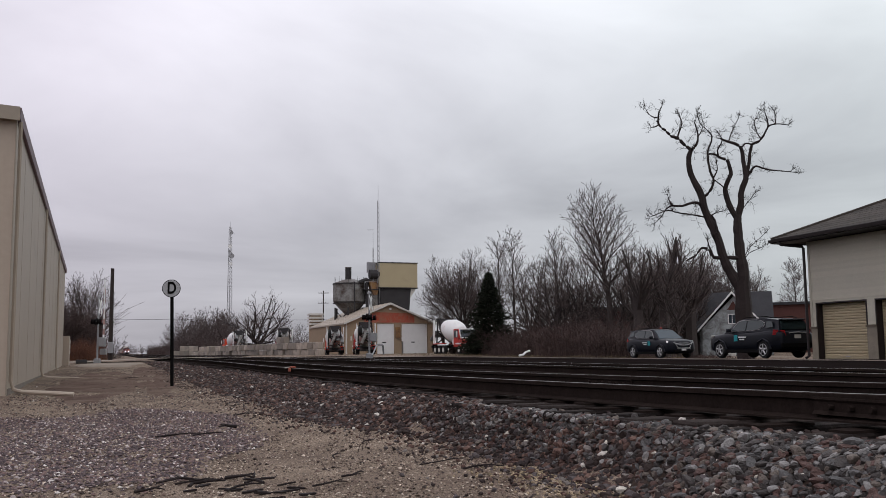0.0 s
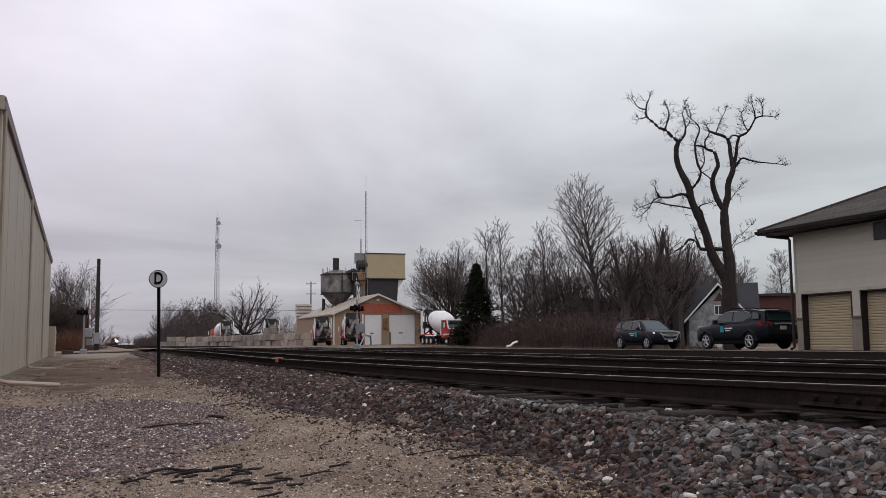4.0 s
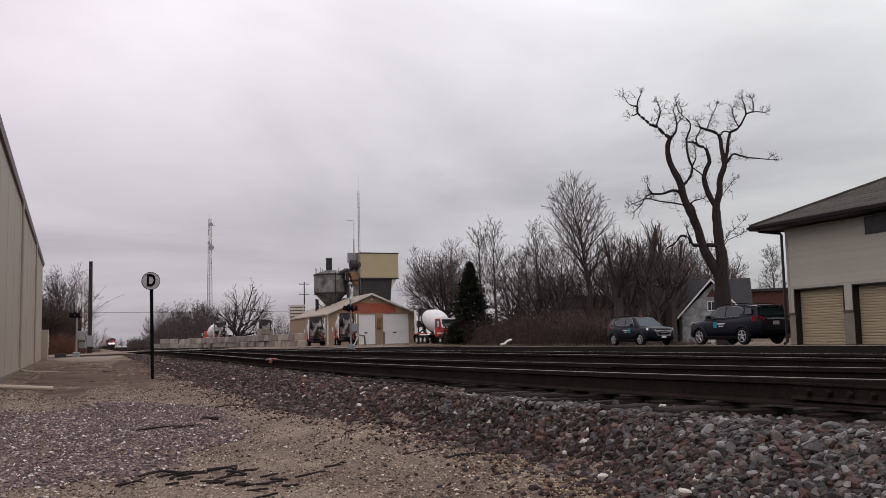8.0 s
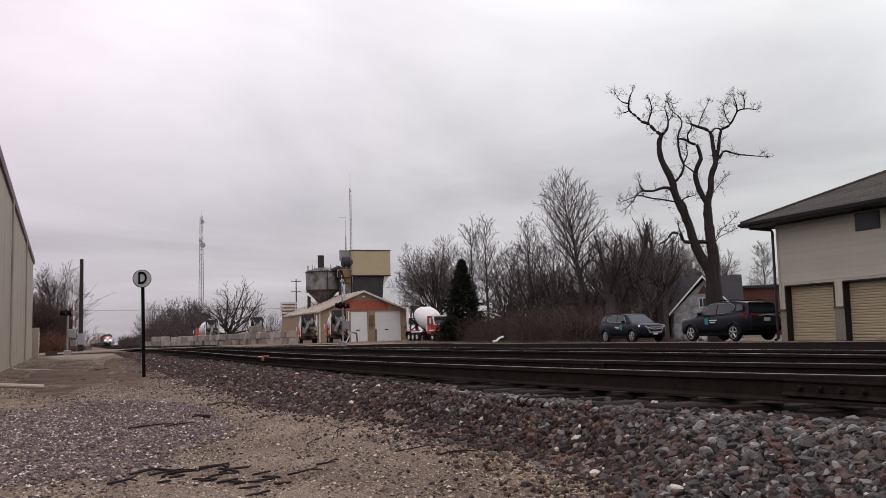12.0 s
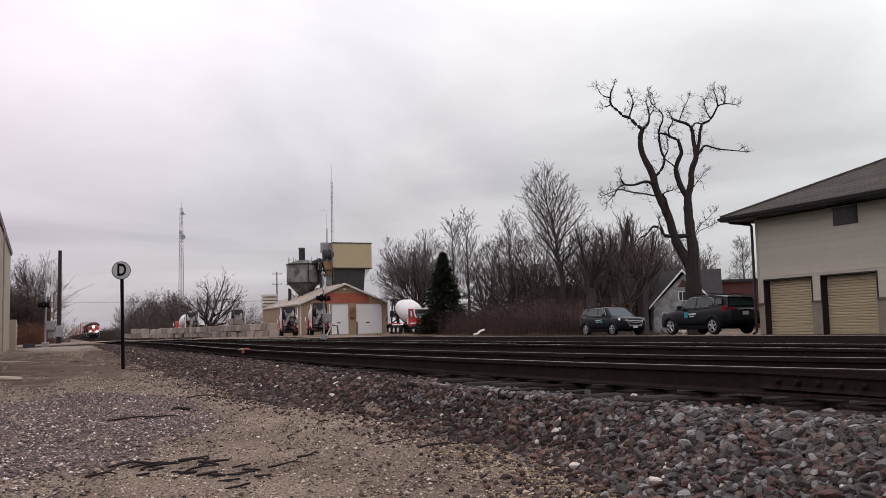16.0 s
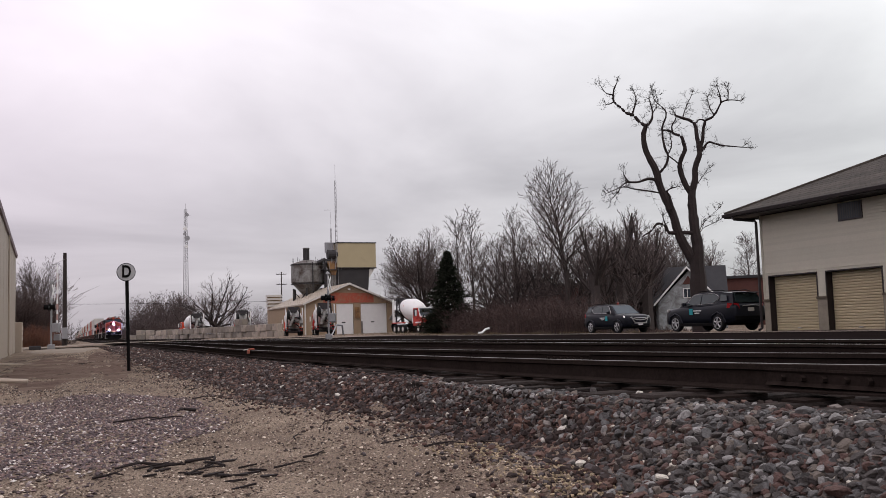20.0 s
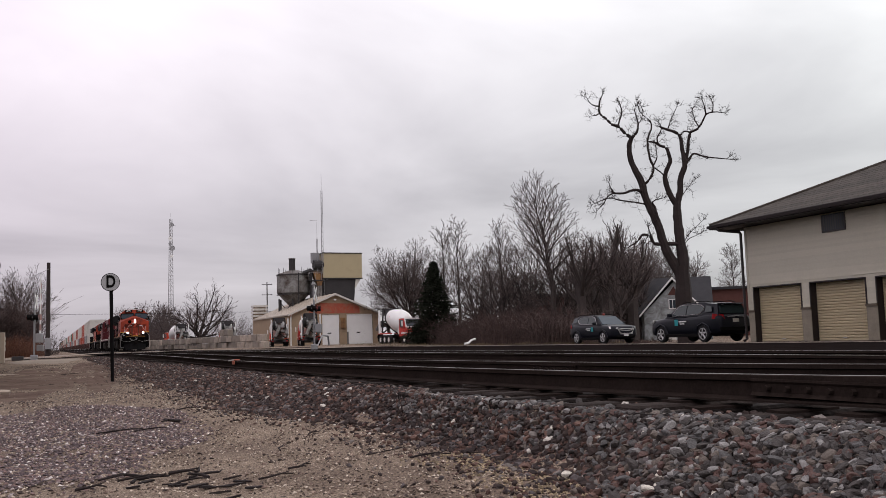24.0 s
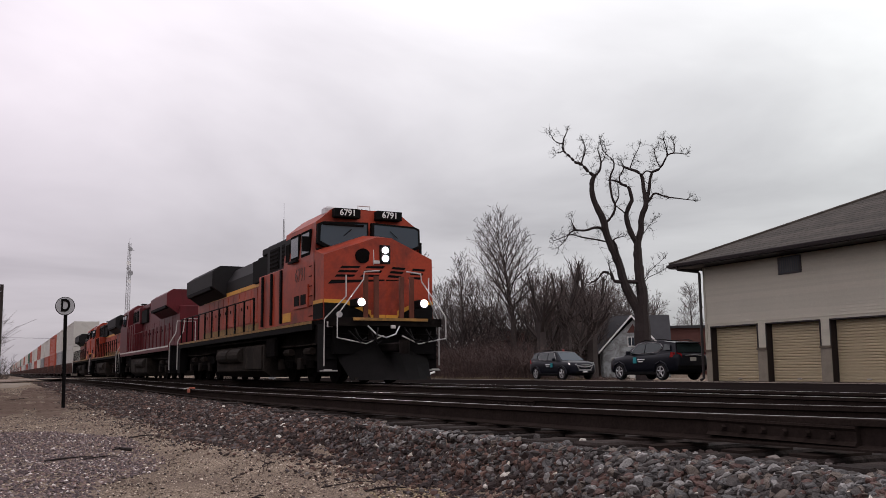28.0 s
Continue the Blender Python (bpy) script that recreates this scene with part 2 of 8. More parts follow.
M_tail = mat("red_tail_lamp_lens", (0.34, 0.025, 0.03), 0.2, 0, 0.05, 5, 30, 0, coat=0.5)
M_teal = mat("teal_decal", (0.03, 0.33, 0.36), 0.5, 0, 0.05, 4, 30, 0)
M_bark = mat("grey_brown_bark", (0.075, 0.062, 0.058), 0.95, 0, 0.35, 2.5, 25, 0.5)
M_twig = mat("bare_twig", (0.138, 0.112, 0.107), 0.95, 0, 0.25, 0.6, 6, 0.1, island=0.3)
# twig tone of the far trees, set to stand for distance haze
M_twig_far = mat("far_twig_haze_tone", (0.135, 0.108, 0.104), 0.95, 0, 0.25, 0.3, 6, 0.1, island=0.3)
M_twig_dark = mat("dark_brush_twig", (0.104, 0.074, 0.067), 0.95, 0, 0.3, 0.3, 6, 0.1, island=0.35)
M_bark_dark = mat("dark_wet_bark", (0.046, 0.034, 0.032), 0.95, 0, 0.35, 2.5, 25, 0.5)
M_needle = mat("conifer_needle", (0.052, 0.058, 0.044), 1.0, 0, 0.3, 1.0, 10, 0.1, island=0.4, spec=0.03)
M_galv = mat("galvanised_steel", (0.36, 0.36, 0.37), 0.5, 0.5, 0.12, 1, 15, 0.03)
M_signal = mat("aluminium_signal_paint", (0.34, 0.34, 0.345), 0.55, 0.4, 0.12, 2, 20, 0.03)
M_pole = mat("creosoted_pole_wood", (0.055, 0.042, 0.038), 0.9, 0, 0.35, 2, 25, 0.3)
M_red_paint = mat("faded_red_sign_paint", (0.42, 0.125, 0.085), 0.85, 0, 0.25, 1.2, 14, 0.05, dirt=(0.36, 0.19, 0.13), dirt_at=0.52)
M_red_letter = mat("worn_red_lettering", (0.47, 0.105, 0.06), 0.85, 0, 0.3, 2.5, 14, 0.05, dirt=(0.36, 0.19, 0.13), dirt_at=0.5)
M_red_faint = mat("bleached_red_stripe", (0.40, 0.27, 0.25), 0.8, 0, 0.15, 2, 20, 0.02)
M_chute = mat("rusty_ochre_paint", (0.33, 0.20, 0.09), 0.7, 0, 0.2, 1.5, 15, 0.05, dirt=(0.15, 0.09, 0.06), dirt_at=0.5)
M_mixer_red = mat("red_truck_paint", (0.50, 0.05, 0.035), 0.4, 0, 0.1, 1.5, 20, 0.02, dirt=(0.3, 0.07, 0.05), dirt_at=0.7)
M_tan_wall = mat("tan_block_wall", (0.36, 0.28, 0.20), 0.85, 0, 0.12, 0.6, 12, 0.1)
M_tan_roof = mat("weathered_tan_metal_roof", (0.46, 0.41, 0.35), 0.55, 0.1, 0.14, 0.5, 12, 0.03)
M_bin = mat("mustard_tan_cladding", (0.45, 0.39, 0.265), 0.6, 0, 0.08, 0.4, 10, 0.02, dirt=(0.37, 0.32, 0.22), dirt_at=0.7)
M_silo = mat("stained_grey_silo_steel", (0.30, 0.30, 0.29), 0.6, 0.3, 0.22, 0.7, 10, 0.05, dirt=(0.10, 0.072, 0.058), dirt_at=0.52)
M_steel_dark = mat("dark_plant_steel", (0.062, 0.058, 0.06), 0.7, 0.2, 0.3, 0.8, 12, 0.05)
M_house = mat("pale_blue_siding", (0.36, 0.385, 0.39), 0.7, 0, 0.2, 1.6, 8, 0.03, dirt=(0.2, 0.2, 0.2), dirt_at=0.52, each=0.1)
M_roof_dark = mat("charcoal_shingle_roof", (0.07, 0.07, 0.075), 0.95, 0, 0.25, 1, 20, 0.3)
M_brick = mat("red_brown_brick", (0.13, 0.062, 0.052), 0.9, 0, 0.25, 1.2, 14, 0.2)
M_brick_dark = mat("sooty_brown_brick", (0.095, 0.05, 0.042), 0.9, 0, 0.25, 1.2, 14, 0.2)
M_brush = mat("dry_rust_grass", (0.17, 0.085, 0.055), 0.95, 0, 0.3, 0.6, 8, 0.1, island=0.35)
M_grass = mat("dead_winter_grass", (0.19, 0.155, 0.10), 0.95, 0, 0.3, 0.6, 8, 0.1, island=0.35)
M_stick = mat("broken_stick_bark", (0.038, 0.028, 0.027), 0.95, 0, 0.3, 6, 40, 0.3)
M_disc = mat("white_sign_sheeting", (0.45, 0.45, 0.46), 0.6, 0, 0.06, 3, 30, 0.0)
M_flag_orange = mat("orange_rail_marker", (0.62, 0.10, 0.045), 0.6, 0, 0.1, 5, 40, 0.02)
M_cinder = mat("dark_cinder_bed", (0.030, 0.025, 0.024), 1.0, 0, 0.4, 1.5, 25, 0.5, spec=0.0)
M_crib_stone = spread(mat("dark_crib_stone", (1, 1, 1), 0.95, vary=0.3, scale=9, fine=60, island=0.35, spec=0.1), [(0.0, (0.05, 0.043, 0.042)), (0.5, (0.065, 0.055, 0.05)), (0.8, (0.045, 0.04, 0.04)), (0.97, (0.16, 0.15, 0.14))])
M_dirt = mat("dark_ballast_dirt", (0.085, 0.066, 0.057), 1.0, 0, 0.4, 2.5, 45, 0.6, spec=0.03)
M_soil = mat("dark_trodden_soil", (0.185, 0.142, 0.124), 1.0, 0, 0.45, 0.9, 30, 0.6, dirt=(0.27, 0.225, 0.185), dirt_at=0.6, spec=0.0)
M_asphalt = mat("worn_lot_asphalt", (0.033, 0.029, 0.028), 1.0, 0, 0.2, 0.5, 14, 0.15, spec=0.0)
M_mud = mat("packed_road_gravel", (0.31, 0.27, 0.23), 1.0, 0, 0.22, 0.8, 14, 0.3, spec=0.05)
M_cont_white = mat("white_container_paint", (0.60, 0.58, 0.54), 0.5, 0, 0.08, 0.5, 9, 0.02, dirt=(0.42, 0.39, 0.35), dirt_at=0.7, each=0.1)
M_cont_orange = mat("orange_container_paint", (0.42, 0.10, 0.055), 0.5, 0, 0.1, 0.5, 9, 0.02, dirt=(0.28, 0.085, 0.055), dirt_at=0.66, each=0.12)
M_cont_grey = mat("grey_container_paint", (0.33, 0.33, 0.335), 0.5, 0, 0.1, 0.5, 9, 0.02, dirt=(0.22, 0.21, 0.20), dirt_at=0.66, each=0.15)
M_cont_green = mat("green_container_paint", (0.04, 0.17, 0.115), 0.5, 0, 0.1, 0.5, 9, 0.02, each=0.1)
M_well = mat("rusty_well_car_paint", (0.13, 0.065, 0.05), 0.8, 0, 0.25, 0.8, 12, 0.1, dirt=(0.07, 0.05, 0.045), dirt_at=0.55)


def ground_material():
    m = bpy.data.materials.new("gravel_and_dry_ground")
    m.use_nodes = True
    nt = m.node_tree
    link = nt.links.new
    bsdf = nt.nodes["Principled BSDF"]
    bsdf.inputs["Roughness"].default_value = 1.0
    bsdf.inputs["Specular IOR Level"].default_value = 0.05
    co = nt.nodes.new("ShaderNodeTexCoord")

    def noise_fac(scale, detail, rough=0.6):
        n = node(nt, "ShaderNodeTexNoise", Scale=scale, Detail=detail, Roughness=rough)
        link(co.outputs["Object"], n.inputs["Vector"])
        return n.outputs["Fac"]

    def ramped(fac, a, b, p0, p1):
        r = nt.nodes.new("ShaderNodeValToRGB")
        r.color_ramp.elements[0].position, r.color_ramp.elements[0].color = p0, (*deep(a), 1)
        r.color_ramp.elements[1].position, r.color_ramp.elements[1].color = p1, (*deep(b), 1)
        link(fac, r.inputs[0])
        return r.outputs[0]

    sand = ramped(noise_fac(80, 4, 0.85), (0.066, 0.053, 0.045), (0.50, 0.415, 0.335), 0.40, 0.60)
    soil = ramped(noise_fac(45, 5, 0.8), (0.05, 0.038, 0.034), (0.27, 0.21, 0.175), 0.38, 0.66)
    mx = nt.nodes.new("ShaderNodeMix")
    mx.data_type = "RGBA"
    patch = nt.nodes.new("ShaderNodeMapRange")
    patch.inputs[1].default_value, patch.inputs[2].default_value = 0.36, 0.72
    link(noise_fac(0.7, 6, 0.7), patch.inputs[0])
    link(patch.outputs[0], mx.inputs[0])
    link(sand, mx.inputs[6])
    link(soil, mx.inputs[7])
    link(mx.outputs[2], bsdf.inputs["Base Color"])
    b = nt.nodes.new("ShaderNodeBump")
    b.inputs["Strength"].default_value, b.inputs["Distance"].default_value = 0.6, 0.02
    link(noise_fac(70, 3), b.inputs["Height"])
    link(b.outputs[0], bsdf.inputs["Normal"])
    return m


M_ground = ground_material()

# ---- mesh tools ----
def finish(bm, name, smooth=False):
    me = bpy.data.meshes.new(name)
    bmesh.ops.recalc_face_normals(bm, faces=bm.faces)
    bm.to_mesh(me)
    bm.free()
    if smooth:
        me.shade_smooth()
    return me


def part(name, bm, material, parent, label="", at=None, smooth=False):
    me = finish(bm, name, smooth) if isinstance(bm, bmesh.types.BMesh) else bm
    if not me.materials:
        me.materials.append(material)
    ob = new(name, me)
    ob.parent = parent
    if at is not None:
        ob.matrix_basis = at
    if label:
        ob["label"] = label
    return ob


def thing(name, m, label, category, group="", kind=""):
    ob = new(name)
    ob.empty_display_size = 0.2
    ob.matrix_basis = m
    return tagged(ob, label, category, group, kind)


def solo(name, bm, material, label, category, group="", kind="", m=None, smooth=False):
    me = finish(bm, name, smooth) if isinstance(bm, bmesh.types.BMesh) else bm
    if not me.materials:
        me.materials.append(material)
    ob = new(name, me)
    if m is not None:
        ob.matrix_basis = m
    return tagged(ob, label, category, group, kind)


def raw(name, verts, faces, material):
    me = bpy.data.meshes.new(name)
    me.from_pydata(verts, [], faces)
    me.update()
    me.materials.append(material)
    return me


def box(bm, x0, x1, y0, y1, z0, z1, bevel=0.0):
    b = bm if not bevel else bmesh.new()
    v = [b.verts.new(p) for p in ((x0, y0, z0), (x1, y0, z0), (x1, y1, z0), (x0, y1, z0), (x0, y0, z1), (x1, y0, z1), (x1, y1, z1), (x0, y1, z1))]
    for f in ((3, 2, 1, 0), (4, 5, 6, 7), (0, 1, 5, 4), (1, 2, 6, 5), (2, 3, 7, 6), (3, 0, 4, 7)):
        b.faces.new([v[i] for i in f])
    if bevel:
        bmesh.ops.bevel(b, geom=list(b.edges), offset=bevel, segments=1, affect="EDGES")
        me = bpy.data.meshes.new("tmp")
        b.to_mesh(me)
        b.free()
        bm.from_mesh(me)
        bpy.data.meshes.remove(me)
    return bm


def bx(x0, x1, y0, y1, z0, z1, bevel=0.0):
    return box(bmesh.new(), x0, x1, y0, y1, z0, z1, bevel)


def tube(bm, pts, radii, seg=8, cap=True):
    """A tapered tube through points."""
    pts = [Vector(p) for p in pts]
    if not hasattr(radii, "__len__"):
        radii = [radii] * len(pts)
    rings = []
    for i, p in enumerate(pts):
        d = (pts[min(i + 1, len(pts) - 1)] - pts[max(i - 1, 0)])
        d = d.normalized() if d.length > 1e-9 else Vector((0, 0, 1))
        a = d.orthogonal() if i == 0 else rings[-1][1] - d * rings[-1][1].dot(d)
        a = a.normalized() if a.length > 1e-6 else d.orthogonal().normalized()
        b = d.cross(a)
        rings.append(([bm.verts.new(p + (a * math.cos(2 * math.pi * k / seg) + b * math.sin(2 * math.pi * k / seg)) * radii[i]) for k in range(seg)], a))
    for (r0, _), (r1, _) in zip(rings, rings[1:]):
        for k in range(seg):
            bm.faces.new((r0[k], r0[(k + 1) % seg], r1[(k + 1) % seg], r1[k]))
    if cap and seg > 2:
        bm.faces.new(rings[0][0][::-1])
        bm.faces.new(rings[-1][0])
    return bm


def tb(pts, radii, seg=8):
    return tube(bmesh.new(), pts, radii, seg)


def prism(bm, poly, lo, hi, axis="x"):
    """A polygon in the plane across the axis, pushed from lo to hi. axis x: poly is (y, z); y: (x, z); z: (x, y)."""
    def at(p, d):
        return {"x": (d, p[0], p[1]), "y": (p[0], d, p[1]), "z": (p[0], p[1], d)}[axis]
    a = [bm.verts.new(at(p, lo)) for p in poly]
    b = [bm.verts.new(at(p, hi)) for p in poly]
    bm.faces.new(a[::-1])
    bm.faces.new(b)
    n = len(poly)
    for i in range(n):
        bm.faces.new((a[i], a[(i + 1) % n], b[(i + 1) % n], b[i]))
    return bm


def pr(poly, lo, hi, axis="x"):
    return prism(bmesh.new(), poly, lo, hi, axis)


def text_mesh(words, size, depth=0.01, fat=0.0):
    cu = bpy.data.curves.new("letters", "FONT")
    cu.offset = fat
    cu.body, cu.size, cu.extrude, cu.align_x, cu.align_y = words, size, depth, "CENTER", "CENTER"
    ob = bpy.data.objects.new("letters", cu)
    scene.collection.objects.link(ob)
    me = bpy.data.meshes.new_from_object(ob.evaluated_get(bpy.context.evaluated_depsgraph_get()))
    bpy.data.objects.remove(ob)
    return me


def smooth01(a, b, v):
    k = min(1.0, max(0.0, (v - a) / (b - a)))
    return k * k * (3 - 2 * k)

# ---- ground and tracks ----
def rail_top(y, near=True):
    """The near track rides up a little close by and sags farther on."""
    if not near:
        return RAIL + 0.006
    return RAIL + 0.075 * math.exp(-max(0.0, y - 3.0) / 4.5) - 0.04 * math.exp(-((y - 22.0) / 9.0) ** 2)


def foot_of_slope(y):
    """Where the shoulder stones give way to sand."""
    return 2.96 - 0.36 * smooth01(4.9, 3.8, y) - 0.62 * smooth01(7.4, 11.6, y) - 0.40 * smooth01(15, 27, y) + 0.06 * math.sin(y * 0.9) + 0.05 * math.sin(y * 2.3)


def ground_z(x, y):
    west = 0.10 + 0.20 * smooth01(12, 45, y) + 0.12 * smooth01(45, 80, y)
    east = 0.50 + 0.12 * smooth01(70, 110, y) - min(0.5, 0.021 * max(0.0, x - 24.0)) * (1 - smooth01(72, 98, y))
    bed = 0.44 + 0.075 * math.exp(-max(0.0, y - 3.0) / 3.5) * smooth01(3.95, 3.55, x)
    foot = foot_of_slope(y)
    if x < foot:
        # a slight rise of sand up to the stones
        return west + 0.05 * smooth01(foot - 1.5, foot, x) + 0.012 * math.sin(x * 3.1 + y * 1.3) + 0.1 * smooth01(-1.0, -2.6, x) * smooth01(60, 20, y)
    if x < 3.15:
        return west + 0.05 + (bed - west - 0.05) * smooth01(foot, 3.2, x)
    if x < 10.3:
        return bed
    return bed + (east - bed) * smooth01(10.3, 13.0, x)


def make_ground():
    def steps(lo, hi, fine_lo, fine_hi, fine, grow=1.35):
        a = list(np.arange(fine_lo, fine_hi, fine))
        d, p = fine, fine_hi
        while p < hi:
            a.append(p)
            d *= grow
            p += d
        a.append(hi)
        d, p, b = fine, fine_lo, []
        while p > lo:
            d *= grow
            p -= d
            b.append(max(p, lo))
        return b[::-1] + a
    xs = steps(-3000, 3000, -5.0, 4.0, 0.16)
    ys = steps(-600, 4500, 2.0, 40.0, 0.3)
    verts, faces = [], []
    rnd = random.Random(3)
    for y in ys:
        for x in xs:
            near = 1.0 if (-6 < x < 2.4 and y < 60) else 0.0
            verts.append((x, y, ground_z(x, y) + near * (noise.noise(Vector((x * 0.8, y * 0.8, 0))) * 0.015 + rnd.uniform(-0.007, 0.007)) - (0.0 if abs(x) < 300 and y < 800 else 0.5)))
    n = len(xs)
    for j in range(len(ys) - 1):
        for i in range(n - 1):
            faces.append((j * n + i, j * n + i + 1, (j + 1) * n + i + 1, (j + 1) * n + i))
    me = raw("ground", verts, faces, M_ground)
    me.shade_smooth()
    tagged(new("ground", me), "sandy gravel and dry winter ground", "ground", kind="structure")


make_ground()


def rail_mesh(name, y0, y1, near=True):
    """A flat-bottomed rail, 0.155 high, its foot on the tie plates."""
    prof = [(-0.07, -0.155), (0.07, -0.155), (0.07, -0.145), (0.012, -0.128), (0.012, -0.045), (0.035, -0.035), (0.036, -0.006), (0.028, 0.0), (-0.028, 0.0), (-0.036, -0.006), (-0.035, -0.035), (-0.012, -0.045), (-0.012, -0.128), (-0.07, -0.145)]
    ys = list(np.arange(y0, 40, 1.0)) + [50, 70, 100, 200, 500, 1000, y1]
    verts = [(x, y, z + rail_top(y, near)) for y in ys for x, z in prof]
    k = len(prof)
    faces = [(j * k + i, j * k + (i + 1) % k, (j + 1) * k + (i + 1) % k, (j + 1) * k + i) for j in range(len(ys) - 1) for i in range(k)]
    me = raw(name, verts, faces, M_rail_side)
    me.materials.append(M_rail_top if near else M_rail_bright)
    for p in me.polygons:
        if p.index % k in (7,):
            p.material_index = 1
    return me


TRACKS = {}
for key, cx in (("near", NEAR), ("far", FAR)):
    tr = thing("track_" + key, pose(cx, 0, 0), "main-line railway track with dark weathered timber ties", "railway track", kind="structure")
    TRACKS[key] = tr
    for side in (-0.7525, 0.7525):
        part("rail", rail_mesh("rail", -60, 2600, key == "near"), M_rail_side, tr, "rusty steel rail with a polished head", pose(side, 0, 0))


# ---- left metal warehouse ----
def warehouse():
    w = thing("warehouse", pose(-1.975, 20.0, 0.2, 0, 0, 1.215), "long beige metal-clad warehouse with brown eave trim", "warehouse")
    L, H, D = 38.2, 5.62, 24.0
    rise = D * 0.5 * 0.05
    part("wall", bx(-0.2, 0, 0, L, 0, H), M_siding_beige, w, "side wall of flat beige metal panels")
    gable = [(-D, 0), (-0.2, 0), (-0.2, H), (-D / 2, H + rise), (-D, H)]
    part("wall", pr(gable, 0, 0.2, "y"), M_siding_beige, w, "gable wall of flat beige metal panels")
    part("wall", pr(gable, L - 0.2, L, "y"), M_siding_beige, w)
    part("wall", bx(-D, -D + 0.2, 0.2, L - 0.2, 0, H), M_siding_beige, w)
    part("roof", pr([(0.01, H + 0.0), (0.01, H + 0.14), (-D / 2, H + rise + 0.22), (-D - 0.25, H + 0.10), (-D - 0.25, H - 0.02), (-D / 2, H + rise + 0.1)], -0.12, L + 0.1, "y"), M_trim_brown, w, "low brown metal roof")
    # gutter in pieces along the eave
    y = -0.1
    while y < L:
        part("gutter", pr([(0.012, H - 0.05), (0.075, H - 0.03), (0.10, H + 0.16), (0.012, H + 0.17)], y, min(y + 6.1, L + 0.1), "y"), M_trim_brown, w, "brown eave gutter")
        y += 6.12
    part("rake_trim", pr([(-D / 2, H + rise - 0.10), (0.08, H - 0.12), (0.08, H + 0.16), (-D / 2, H + rise + 0.2)], -0.18, -0.122, "y"), M_siding_shade, w, "pale rake trim")
    for i in range(1, 13):
        part("panel_joint", bx(0.0, 0.004, i * 3.05 - 0.012, i * 3.05 + 0.012, 0.1, H - 0.1), M_siding_beige, w)
    part("corner_trim", bx(0.0, 0.02, -0.02, 0.10, 0.02, H - 0.05), M_siding_shade, w)
    part("base_trim", bx(0.001, 0.03, 0.12, L, -0.05, 0.13), M_concrete, w, "grey concrete base")
    for y0, reach in ((0.30, 0.95), (12.5, 1.25), (25.5, 1.4)):
        d = part("downspout", tb([(0.07, y0, H - 0.05), (0.07, y0, 0.3), (0.12, y0, 0.12), (0.3, y0 - 0.02, 0.07)], 0.04, 6), M_siding_beige, w, "beige metal downspout")
        part("drain_pipe", tb([(0.3, y0 - 0.02, 0.07), (0.3 + reach, y0 - 0.15, 0.0)], 0.045, 8), M_siding_beige, d, "pale drain pipe lying on the gravel")
    b = thing("utility_box", pose(-2.70, 58.6, 0.35), "pale metal utility cabinet at the warehouse corner", "utility box")
    part("body", bx(-0.7, 0.25, 0, 0.8, 0, 1.75, 0.02), M_siding_beige, b)
    for k in range(3):
        part("lamp", bx(0.252, 0.30, 0.2 + 0.05 * k, 0.24 + 0.05 * k, 0.7 + k * 0.3, 0.9 + k * 0.3), M_offwhite, b)


warehouse()


# ---- dark cinder bed and the lot beyond the tracks ----
def east_side():
    for name, x0, x1, material, label, cat in (("track_bed", 3.22, 22.4, M_cinder, "dark bed under and beyond the tracks", "track bed"), ("lot", 22.4, 31.5, M_asphalt, "worn grey asphalt lot", "pavement")):
        ys = [-40, -20, 0, 10, 20, 30, 40, 50, 56, 60] if name == "lot" else [-60, -20, 0, 1.5, 3, 4, 5, 6, 7, 8, 10, 12, 15, 20, 40, 67.5, 77, 120, 300, 900]
        xs = np.linspace(x0, x1, 24) if name == "lot" else np.concatenate([np.linspace(x0, 4.1, 6), np.linspace(5, x1, 20)])
        v, f = [], []
        for y in ys:
            for x in xs:
                wob = 0.25 * math.sin(y * 0.9) if x == x1 and name == "lot" else 0.0
                v.append((x + wob, y, ground_z(x, y) + (0.012 if name == "track_bed" else 0.02) + (0.10 * math.exp(-((x - 11.0) / 1.2) ** 2) if name == "track_bed" else 0)))
        n = len(xs)
        for j in range(len(ys) - 1):
            for i in range(n - 1):
                f.append((j * n + i, j * n + i + 1, (j + 1) * n + i + 1, (j + 1) * n + i))
        tagged(new(name, raw(name, v, f, material)), label, cat, kind="structure")
    # dirt under the shoulder stones
    v, f = [], []
    ys = np.arange(-30.0, 66.0, 0.5)
    for y in ys:
        e = foot_of_slope(y) - 0.03 + 0.10 * noise.noise(Vector((y * 1.3, 0, 0)))
        for x in np.linspace(e, 3.3, 7):
            v.append((x, y, ground_z(x, y) + 0.008))
    for j in range(len(ys) - 1):
        for i in range(6):
            f.append((j * 7 + i, j * 7 + i + 1, (j + 1) * 7 + i + 1, (j + 1) * 7 + i))
    global SLOPE
    SLOPE = tagged(new("ballast_slope", raw("ballast_slope", v, f, M_dirt)), "dark dirt of the ballast slope", "embankment", kind="structure")
    # pale kerb line along the lot
    k = bmesh.new()
    for i in range(30):
        box(k, 22.28, 22.42, -36 + i * 3.05, -32.98 + i * 3.05, 0.45, 0.535)
    tagged(new("kerb", finish(k, "kerb")), "pale concrete edge of the lot", "kerb", kind="structure").data.materials.append(M_concrete)


east_side()

# ---- the train ----
AXLES = []          # (axle, radius) that turn


